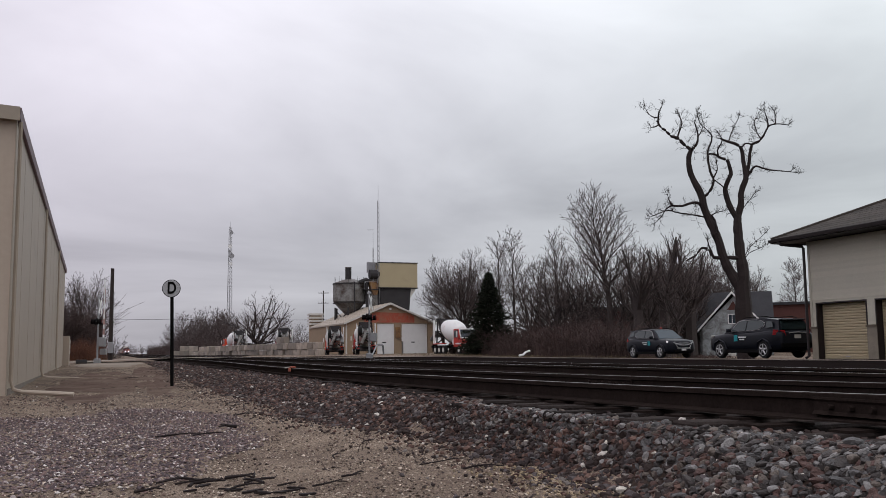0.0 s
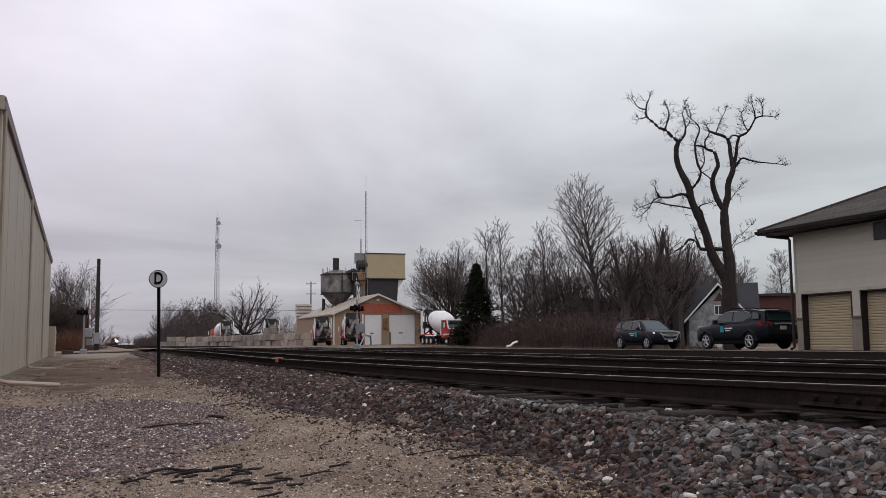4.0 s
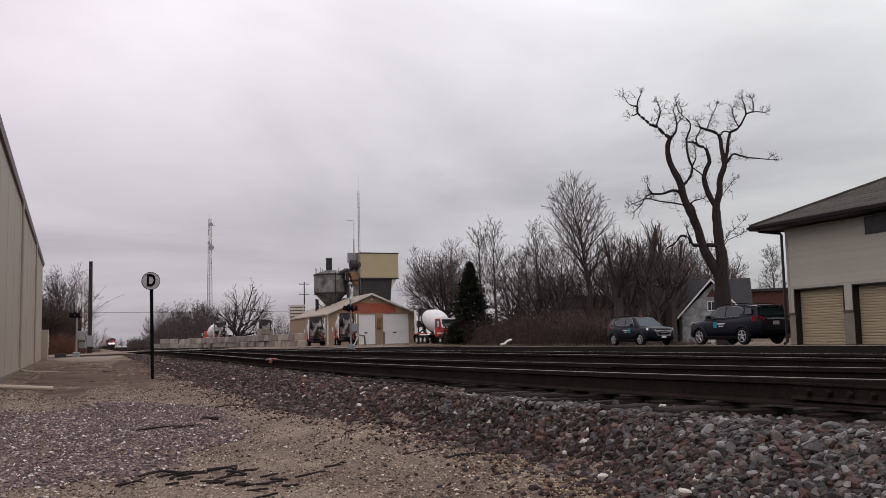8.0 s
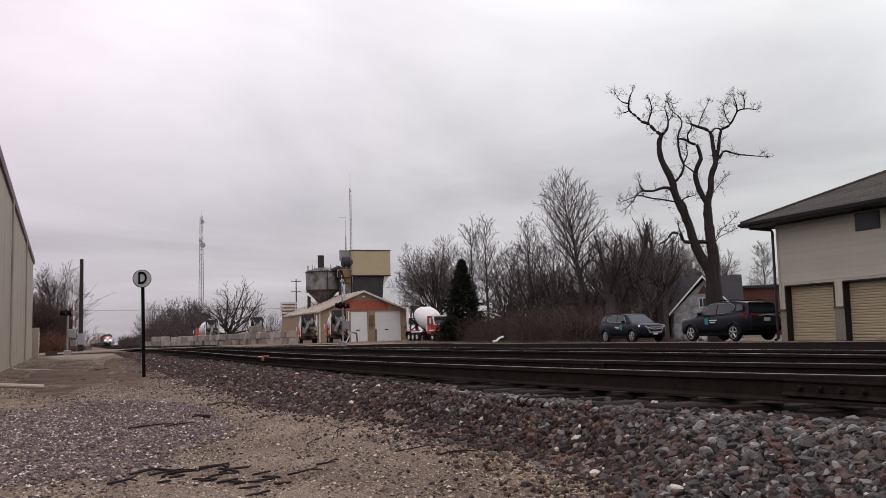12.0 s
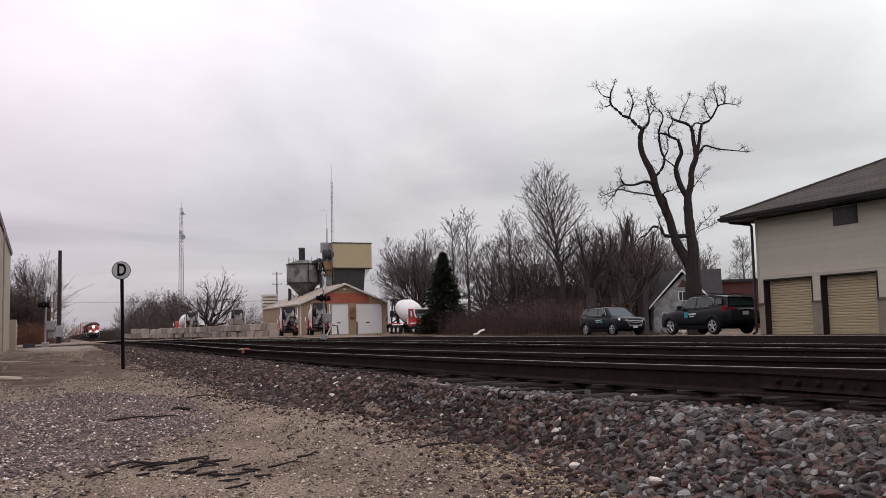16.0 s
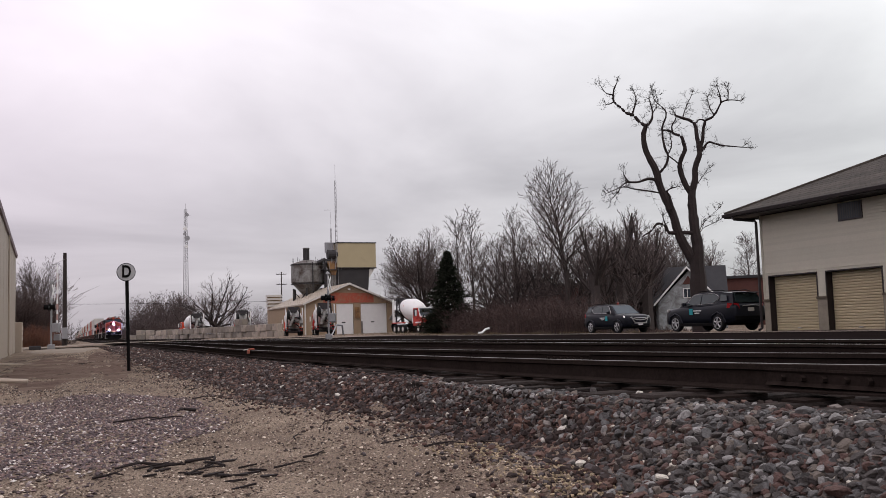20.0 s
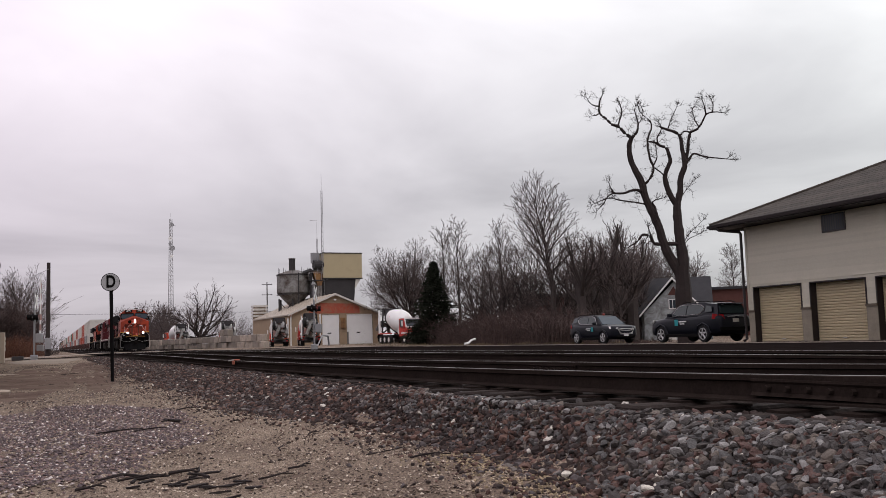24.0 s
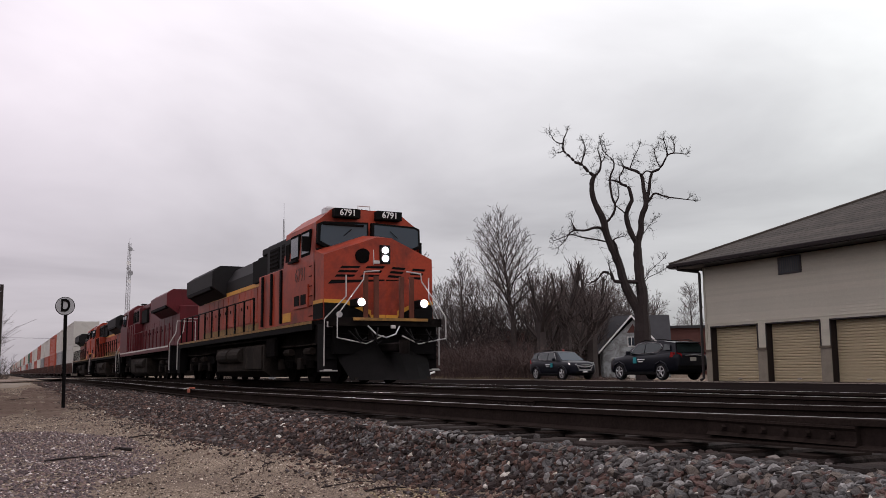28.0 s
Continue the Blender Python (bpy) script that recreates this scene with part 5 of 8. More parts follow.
    part("grille_frame", tb([(-0.52, 0.0, 0.80), (-0.40, -0.03, 0.60), (-0.3, -0.04, 0.56), (0.3, -0.04, 0.56), (0.40, -0.03, 0.60), (0.52, 0.0, 0.80), (0.3, -0.035, 0.83), (-0.3, -0.035, 0.83), (-0.52, 0.0, 0.80)], 0.022, 6), M_chrome, c, "chrome grille surround")
    part("hood_crease", tb([(-0.55, 0.35, 0.99), (-0.62, 1.1, 1.10)], 0.012, 5), M_car_dark, c)
    part("hood_crease", tb([(0.55, 0.35, 0.99), (0.62, 1.1, 1.10)], 0.012, 5), M_car_dark, c)
    part("spoiler", bx(-0.60, 0.60, 4.40, 4.60, 1.555, 1.60, 0.015), M_car_dark, c)
    part("lower_grille", bx(-0.6, 0.6, -0.005, 0.06, 0.36, 0.47, 0.01), M_black, c)
    part("front_plate", bx(-0.15, 0.15, -0.03, -0.012, 0.42, 0.56), M_white, c, "white number plate")
    part("rear_plate", bx(-0.16, 0.16, 4.76, 4.785, 0.80, 0.95), M_offwhite, c, "pale number plate")
    part("tailgate_trim", tb([(-0.42, 4.79, 1.02), (0, 4.82, 1.05), (0.42, 4.79, 1.02)], 0.018, 6), M_chrome, c)
    part("rear_bumper", bx(-0.8, 0.8, 4.70, 4.80, 0.42, 0.62, 0.03), M_black, c)
    if beacon:
        part("beacon", tb([(0.1, 2.35, 1.66), (0.1, 2.35, 1.77), (0.1, 2.35, 1.79)], [0.075, 0.065, 0.03], 12), M_beacon, c, "dark red roof beacon")
    return c


suv(pose(30.0, 43.9, 0.40, 0, 0, 0), "dark navy sport utility vehicle with a red roof beacon", beacon=True)
suv(pose(26.0, 34.9, 0.51, 0, 0, 180), "black sport utility vehicle parked beside the storage building", rear=True)


# ---- the house behind the lot ----
def house():
    h = thing("house", pose(58.0, 76.3, -0.05, 0, 0, -37), "pale blue gabled house with a charcoal roof", "house")
    # local x along the picture, local y away; gable towards the camera
    w, d, e, p = 2.95, 7.0, 2.95, 6.3
    part("wall", pr([(-w, 0), (w, 0), (w, e), (0.2, p - 0.2), (-w, e)], 0, 0.25, "y"), M_house, h, "pale blue gable wall")
    for k in range(12):
        part("siding_board", pr([(-0.02, k * 0.2 + 0.1), (-0.004, k * 0.2 + 0.3), (0.02, k * 0.2 + 0.3), (0.02, k * 0.2 + 0.1)], -w + 0.1, w - 0.1, "x"), M_house, h)
    for s in (-1, 1):
        part("side_wall", bx(s * w - 0.12, s * w + 0.12, 0.25, d, 0, e), M_house, h)
        part("roof_slope", pr([(s * (w + 0.5), e - 0.45), (s * (w + 0.5), e - 0.25), (0, p + 0.25), (0, p)], -0.35, d, "y"), M_roof_dark, h, "charcoal roof slope")
        part("barge_board", pr([(s * (w + 0.45), e - 0.42), (s * (w + 0.45), e - 0.18), (0, p + 0.24), (0, p)], -0.42, -0.351, "y"), M_white, h)
    part("main_roof", pr([(1.6, 2.9), (5.0, 6.75), (8.4, 2.9)], -3.6, 4.0, "x"), M_roof_dark, h, "charcoal main roof")
    part("main_wall", bx(-3.3, 3.8, 2.2, 7.8, 0, 3.3), M_house, h)
    part("gable_panel", pr([(-0.5, 4.7), (0.6, 4.7), (0.1, 5.6)], -0.04, 0.0, "y"), M_brick, h, "reddish gable panel")
    for x0, x1, z0, z1 in ((-2.1, -1.2, 0.8, 2.2), (0.7, 1.5, 0.9, 2.2), (-0.45, 0.35, 3.3, 4.3)):
        wd = part("window", bx(x0, x1, -0.06, 0.1, z0, z1), M_white, h, "white-framed window")
        part("pane", bx(x0 + 0.08, (x0 + x1) / 2 - 0.03, -0.075, -0.062, z0 + 0.08, z1 - 0.08), M_window, wd)
        part("pane", bx((x0 + x1) / 2 + 0.03, x1 - 0.08, -0.075, -0.062, z0 + 0.08, z1 - 0.08), M_window, wd)
    dr = part("door", bx(-0.75, 0.15, -0.05, 0.1, 0.1, 2.2), M_offwhite, h, "pale door")
    part("door_glass", bx(-0.6, 0.0, -0.065, -0.052, 1.1, 2.05), M_window, dr)
    b = thing("brick_building", pose(71.5, 86.0, 0.1, 0, 0, -37), "low red-brown brick building behind the trees", "building")
    part("wall", bx(-8, 9, 0, 10, 0, 5.6), M_brick, b)
    part("roof", bx(-8.3, 9.3, -0.3, 10.3, 5.6, 5.9), M_roof_dark, b)
    for k in range(4):
        wn = part("window", bx(-6.5 + 3.6 * k, -5.2 + 3.6 * k, -0.05, 0.1, 1.4, 2.8), M_white, b)
        part("pane", bx(-6.4 + 3.6 * k, -5.3 + 3.6 * k, -0.065, -0.052, 1.5, 2.7), M_window, wn)
    b2 = thing("brick_building", pose(58.1, 93.2, 0.1, 0, 0, -31.8), "low dark brick building half hidden by brush", "building")
    part("wall", bx(-6, 8, 0, 8, 0, 5.5), M_brick_dark, b2)
    part("roof", bx(-6.3, 8.3, -0.3, 8.3, 5.5, 5.75), M_roof_dark, b2)
    for k in range(3):
        wn = part("window", bx(-4.5 + 3.6 * k, -3.2 + 3.6 * k, -0.05, 0.1, 1.4, 2.8), M_dark_brown, b2)
        part("pane", bx(-4.4 + 3.6 * k, -3.3 + 3.6 * k, -0.065, -0.052, 1.5, 2.7), M_window, wn)


house()

# ---- bare trees ----
def grow(rnd, verts_trunk, twigs, p, d, length, r, depth, spread_, up, wig, kids, min_r=0.008):
    """One limb as a bent tapered tube, then its children."""
    n = 4 if depth > 1 else 3
    pts, rad = [p.copy()], [r]
    cur = d.normalized()
    for i in range(n):
        cur = (cur + Vector((rnd.uniform(-1, 1), rnd.uniform(-1, 1), rnd.uniform(-0.6, 1) * up)) * wig).normalized()
        pts.append(pts[-1] + cur * (length / n))
        rad.append(max(min_r, r * (1 - 0.55 * (i + 1) / n)))
    (verts_trunk if r > 0.045 else twigs).append((pts, rad))
    if depth == 0:
        return
    for k in range(kids):
        i = rnd.randint(1, n) if k else n
        side = Vector((rnd.gauss(0, 1), rnd.gauss(0, 1), rnd.gauss(0, 0.5))).normalized()
        nd = (cur * (1 - spread_) + side * spread_ + Vector((0, 0, up * 0.5))).normalized()
        grow(rnd, verts_trunk, twigs, pts[i], nd, length * rnd.uniform(0.55, 0.82), rad[i] * rnd.uniform(0.5, 0.75), depth - 1, spread_, up, wig, kids, min_r)


def tubes_mesh(name, limbs, seg, material):
    verts, faces = [], []
    for pts, rad in limbs:
        base = len(verts)
        for i, p in enumerate(pts):
            dd = pts[min(i + 1, len(pts) - 1)] - pts[max(i - 1, 0)]
            a = dd.orthogonal().normalized()
            b = dd.normalized().cross(a)
            for k in range(seg):
                t = 2 * math.pi * k / seg
                verts.append(p + (a * math.cos(t) + b * math.sin(t)) * rad[i])
        for i in range(len(pts) - 1):
            for k in range(seg):
                faces.append((base + i * seg + k, base + i * seg + (k + 1) % seg, base + (i + 1) * seg + (k + 1) % seg, base + (i + 1) * seg + k))
    return raw(name, verts, faces, material)


def bare_tree(seed, H, m, label, R=3.5, first=0.2, limbs=0, boughs=34, low=35, high=72, gaps=(0.26, 0.34, 0.5), lift=0.07, wander=0.10, dark=False, twig=0.011, trunk=1.0, lean=0.0, pale=False, group="bare trees behind the tracks"):
    """A trunk with one leader (limbs = 0) or a fan of limbs, three more orders of branches on each, ending in fine twigs."""
    rnd = random.Random(seed)
    t = thing("bare_tree", m, label, "tree", group)
    a, b = [], []
    r0 = H * 0.017 * trunk
    segs = (1, 2, 3, 5)

    def branch(p, d, L, r, level):
        n = segs[level]
        pts, rad, cur = [p], [r], d.normalized()
        for i in range(n):
            cur = (cur + Vector((rnd.gauss(0, wander), rnd.gauss(0, wander), lift + rnd.gauss(0, wander)))).normalized()
            pts.append(pts[-1] + cur * (L / n))
            rad.append(max(twig * 0.6, r * (1 - 0.72 * (i + 1) / n)))
        (a if level > 1 else b).append((pts, rad))
        if not level:
            return
        k = max(3, int(L / gaps[level - 1]))
        az = rnd.uniform(0, 6.283)
        for j in range(k):
            s_ = 0.16 + 0.82 * (j + rnd.random()) / k
            i = min(n - 1, int(s_ * n))
            q = pts[i].lerp(pts[i + 1], s_ * n - i)
            along = (pts[i + 1] - pts[i]).normalized()
            u = along.orthogonal().normalized()
            v = along.cross(u)
            az += 2.39996 + rnd.uniform(-0.5, 0.5)
            th = radians(rnd.uniform(32, 58))
            nd = along * math.cos(th) + (u * math.cos(az) + v * math.sin(az)) * math.sin(th) + Vector((0, 0, 0.26))
            branch(q, nd, (L * (0.50 * (1 - s_) + 0.16) + 0.12) * rnd.uniform(0.7, 1.25), max(twig, rad[i] * 0.55), level - 1)

    if limbs:
        f = first * H
        tip = Vector((lean * f, 0, f))
        a.append(([Vector((0, 0, -0.3)), Vector((lean * f * 0.4, 0, f * 0.5)), tip], [r0 * 1.25, r0 * 1.05, r0]))
        for k in range(limbs):
            th = radians(4 + (80 if R > 7 else 68 if first < 0.3 else 60) * math.sqrt((k + 0.3) / limbs))
            az = 2.39996 * k + rnd.uniform(-0.3, 0.3)
            L = 0.93 / math.sqrt((math.cos(th) / (H - f)) ** 2 + (math.sin(th) / R) ** 2)
            d = Vector((math.sin(th) * math.cos(az) + lean, math.sin(th) * math.sin(az), math.cos(th)))
            branch(tip + Vector((0, 0, -rnd.uniform(0, 0.35) * f)), d, L * rnd.uniform(0.85, 1.0), r0 * rnd.uniform(0.45, 0.62), 3)
    else:
        n = 8
        pts, rad = [], []
        for i in range(n + 1):
            u = i / n
            pts.append(Vector((rnd.gauss(0, 0.006 * H) * (u > 0) + lean * H * u * u, rnd.gauss(0, 0.006 * H) * (u > 0), -0.3 * (i == 0) + u * H)))
            rad.append(max(0.014, r0 * 1.1 * (1 - u) ** 0.9))
        a.append((pts, rad))
        for j in range(boughs):
            u = first + (0.97 - first) * (j + rnd.random()) / boughs
            i = min(n - 1, int(u * n))
            p = pts[i].lerp(pts[i + 1], u * n - i)
            az = 2.39996 * j + rnd.uniform(-0.5, 0.5)
            e = (u - first) / (1 - first)
            el = radians(low + (high - low) * e + rnd.uniform(-8, 8))
            across = R * (1 - e) ** 0.62 * min(1.0, 0.55 + 2.2 * e) * rnd.uniform(0.75, 1.1)
            L = min(across / math.cos(el), 0.42 * H) + 0.25
            branch(p, Vector((math.cos(az) * math.cos(el), math.sin(az) * math.cos(el), math.sin(el))), L, max(twig * 1.6, rad[i] * 0.38), 2)
    # pale: limbs take the lighter twig colour, distance haze put into the colour
    part("trunk", tubes_mesh("trunk", a, 5, M_bark_dark if dark else M_twig if pale else M_bark), M_bark, t, "grey-brown trunk and limbs")
    part("crown", tubes_mesh("crown", b, 3, M_twig_dark if dark else M_twig_far if pale else M_twig), M_twig, t, "crown of fine bare twigs")
    return t


def lone_tree():
    """The tall pollarded tree: two bent leaders, crooked limbs and sprays of short twigs."""
    t = thing("bare_tree", pose(33.9, 43.4, 0.35, 0, 0, -38), "tall dark leafless tree with two crooked leaders", "tree", "bare trees behind the tracks")
    rnd = random.Random(11)
    a, b = [], []
    V = Vector

    def spray(q, d, size, order):
        """A twig with side shoots, each shorter and finer."""
        n = 3
        pts, rad, cur = [q], [0.006 + 0.0045 * order], d
        for i in range(n):
            cur = (cur + V((rnd.gauss(0, 0.22), rnd.gauss(0, 0.22), rnd.gauss(0.05, 0.22)))).normalized()
            pts.append(pts[-1] + cur * size / n)
            rad.append(rad[0] * (1 - 0.24 * (i + 1)))
        b.append((pts, rad))
        if order:
            for k in range(2 + order):
                i = rnd.randint(1, n)
                side = V((rnd.gauss(0, 1), rnd.gauss(0, 1), rnd.gauss(0.25, 0.8))).normalized()
                spray(pts[i], (cur * 0.6 + side * 0.8).normalized(), size * rnd.uniform(0.4, 0.7), order - 1)

    def limb(pts, r0, r1, y0=0.0, y1=0.0, twigs=0.0, size=0.58, tip=4):
        """Local x across, z up; the limb drifts from depth y0 to y1. twigs: sprays for each metre of it."""
        n = len(pts) - 1
        p = [V((x, y0 + (y1 - y0) * i / n, z)) for i, (x, z) in enumerate(pts)]
        fine, fr = [], []
        for i in range(n):
            m0, m1 = p[max(i - 1, 0)], p[min(i + 2, n)]
            for k in (0.0, 0.33, 0.67):
                # rounded bends
                c = p[i] * (1 - k) ** 2 * (1 + 2 * k) + p[i + 1] * k * k * (3 - 2 * k) + (p[i + 1] - m0) * 0.5 * k * (1 - k) ** 2 - (m1 - p[i]) * 0.5 * k * k * (1 - k)
                fine.append(c + V((rnd.uniform(-1, 1), rnd.uniform(-1, 1), 0)) * 0.016)
                fr.append((r0 + (r1 - r0) * (i + k) / n) * rnd.uniform(0.93, 1.07))
        fine.append(p[-1])
        fr.append(r1)
        a.append((fine, fr))
        for i in range(n):
            seg = p[i + 1] - p[i]
            for k in range(int(seg.length * twigs * 2.1 + rnd.random())):
                side = V((rnd.gauss(0, 1), rnd.gauss(0, 0.8), rnd.gauss(0.35, 0.8))).normalized()
                spray(p[i] + seg * rnd.random(), (side + seg.normalized() * 0.4).normalized(), size * rnd.uniform(0.5, 1.1), 2)
        for k in range(tip):
            d = (p[-1] - p[-2]).normalized() + V((rnd.gauss(0, 0.5), rnd.gauss(0, 0.5), rnd.gauss(0.2, 0.5)))
            spray(p[-1], d.normalized(), size * rnd.uniform(0.45, 0.8), 2)

    # trunk and leaders
    limb([(-0.10, -0.35), (-0.12, 1.7), (-0.10, 3.3), (-0.12, 4.4)], 0.50, 0.44, tip=0)
    limb([(-0.25, 3.9), (-0.79, 5.02), (-1.08, 5.77), (-1.35, 6.88), (-1.67, 7.74), (-2.02, 8.7), (-2.15, 9.45), (-2.57, 10.43), (-2.77, 11.13), (-2.75, 11.7), (-2.6, 12.14)], 0.30, 0.13, 0, -0.5, 0.5, 0.55, 0)
    limb([(-0.09, 4.0), (-0.03, 5.0), (-0.15, 5.92), (-0.20, 6.82), (-0.22, 7.65), (-0.2, 8.2)], 0.36, 0.22, 0, 0.3, 0.2, 0.55, 0)
    limb([(-0.2, 8.0), (-0.59, 8.78), (-0.81, 9.6), (-0.76, 10.0), (-0.46, 10.65), (-0.52, 11.13), (-0.65, 11.48), (-0.98, 11.64), (-1.24, 11.83), (-1.62, 11.93)], 0.18, 0.05, 0.3, 0.0, 1.0, 0.5)
    limb([(-0.2, 8.0), (0.02, 8.9), (0.07, 9.64), (0.36, 10.39), (0.34, 10.9), (0.27, 11.47), (0.20, 12.18), (-0.06, 12.51), (-0.55, 12.72), (-0.93, 12.93)], 0.20, 0.06, 0.3, 0.8, 0.9, 0.55)
    # crown of the left leader
    limb([(-2.6, 12.14), (-2.95, 12.44), (-3.3, 12.85), (-3.69, 13.02), (-4.01, 13.39), (-4.37, 13.74), (-4.39, 14.15), (-4.31, 14.5), (-4.16, 14.79)], 0.11, 0.03, -0.5, -0.8, 1.8)
    limb([(-4.37, 13.74), (-4.61, 13.62), (-4.81, 13.6)], 0.04, 0.02, -0.7, -0.8, 1.5, 0.6)
    limb([(-4.39, 14.15), (-4.72, 14.22), (-4.95, 14.45), (-5.08, 14.7)], 0.045, 0.02, -0.75, -1.0, 2.2, 0.6)
    limb([(-3.36, 12.89), (-3.21, 13.29), (-3.1, 13.73), (-3.12, 14.08), (-3.24, 14.43)], 0.055, 0.025, -0.6, -0.2, 2.6)
    limb([(-2.6, 12.14), (-2.36, 12.36), (-2.21, 12.76), (-2.22, 13.27), (-2.36, 13.9)], 0.10, 0.025, -0.5, 0.2, 2.4)
    limb([(-2.2, 13.0), (-1.9, 13.6), (-1.95, 14.2)], 0.03, 0.015, 0, 0.3, 2.5)
    # the crooked branch between the leaders
    limb([(-2.05, 9.25), (-1.65, 9.66), (-1.4, 10.25), (-1.6, 10.84), (-1.67, 11.56), (-1.65, 12.0), (-1.43, 12.52), (-1.42, 12.9), (-1.73, 13.27), (-2.04, 13.6), (-2.15, 14.23)], 0.085, 0.02, -0.3, -0.9, 2.0, 0.5)
    limb([(-1.4, 10.28), (-1.08, 10.06), (-0.8, 9.8)], 0.035, 0.05, -0.4, 0.2, 0.6, 0.5, 0)
    limb([(-1.39, 10.42), (-1.18, 10.91), (-1.22, 11.49)], 0.045, 0.02, -0.5, -0.4, 1.8, 0.5)
    limb([(-1.08, 11.65), (-1.13, 12.06), (-0.85, 12.58), (-0.99, 12.96)], 0.055, 0.02, 0.05, -0.4, 2.6)
    # crown of the right leader
    limb([(0.30, 10.2), (0.54, 11.12), (0.67, 11.95), (0.82, 12.37), (1.21, 12.54), (1.51, 12.92), (1.75, 13.34), (2.2, 13.43), (2.73, 13.32)], 0.11, 0.025, 0.6, 0.2, 1.5)
    limb([(1.72, 13.31), (1.68, 13.81), (1.54, 14.23)], 0.05, 0.02, 0.3, 0.0, 3.0)
    limb([(1.3, 12.65), (1.05, 13.3), (1.0, 13.9)], 0.04, 0.018, 0.4, 0.9, 3.0)
    limb([(2.1, 13.42), (2.2, 13.9), (2.1, 14.3)], 0.035, 0.018, 0.3, 0.6, 3.0)
    limb([(0.82, 12.37), (0.47, 12.5), (0.27, 12.32)], 0.05, 0.04, 0.5, 0.7, 1.0, 0.6, 1)
    limb([(-0.5, 12.7), (-0.25, 13.4), (0.1, 14.1)], 0.035, 0.018, 0.7, 0.9, 2.6)
    limb([(0.36, 10.40), (0.69, 10.87), (0.98, 11.12), (1.55, 10.91), (2.3, 10.78), (3.1, 10.65)], 0.09, 0.02, 0.5, 1.0, 1.4, 0.6)
    # the low branches
    limb([(-1.94, 8.36), (-2.27, 8.92), (-2.66, 8.98), (-3.23, 8.81), (-3.76, 8.85)], 0.10, 0.055, -0.3, -0.9, 1.6)
    limb([(-3.76, 8.85), (-3.94, 9.2), (-4.03, 9.51)], 0.05, 0.02, -0.9, -0.7, 2.4)
    limb([(-2.04, 8.16), (-2.69, 8.3), (-3.41, 8.42), (-4.0, 8.59), (-4.51, 8.42), (-5.02, 8.21)], 0.05, 0.02, -0.3, -1.2, 2.2)
    limb([(-3.76, 8.85), (-4.1, 8.66), (-4.38, 8.24), (-4.76, 7.85)], 0.045, 0.02, -0.9, -1.1, 2.2)
    limb([(-1.72, 8.08), (-1.45, 8.33), (-0.9, 8.43)], 0.05, 0.02, -0.2, -0.5, 1.8)
    limb([(-1.59, 8.2), (-1.41, 7.82), (-1.33, 7.32)], 0.06, 0.05, -0.2, -0.5, 1.0, 0.6, 2)
    limb([(-0.09, 5.68), (-0.69, 5.75), (-1.62, 5.79), (-1.8, 6.2), (-2.25, 6.33), (-2.56, 5.94), (-3.03, 5.66)], 0.13, 0.04, 0, -0.7, 1.4)
    limb([(-1.62, 5.79), (-1.79, 6.34), (-1.91, 6.74)], 0.06, 0.03, -0.4, -0.3, 1.6)
    limb([(0.1, 5.71), (0.4, 6.02), (1.02, 6.29)], 0.03, 0.012, 0.1, 0.3, 1.6)
    limb([(0.14, 5.9), (0.48, 6.42), (1.24, 7.1)], 0.03, 0.012, 0.1, 0.5, 1.8)
    limb([(0.0, 8.47), (0.28, 8.86), (0.85, 9.59)], 0.03, 0.012, 0.4, 0.8, 2.2)
    part("trunk", tubes_mesh("trunk", a, 9, M_bark_dark), M_bark_dark, t, "dark trunk forking into crooked limbs", smooth=True)
    part("crown", tubes_mesh("crown", b, 3, M_bark_dark), M_bark_dark, t, "sprays of short bare twigs")


lone_tree()


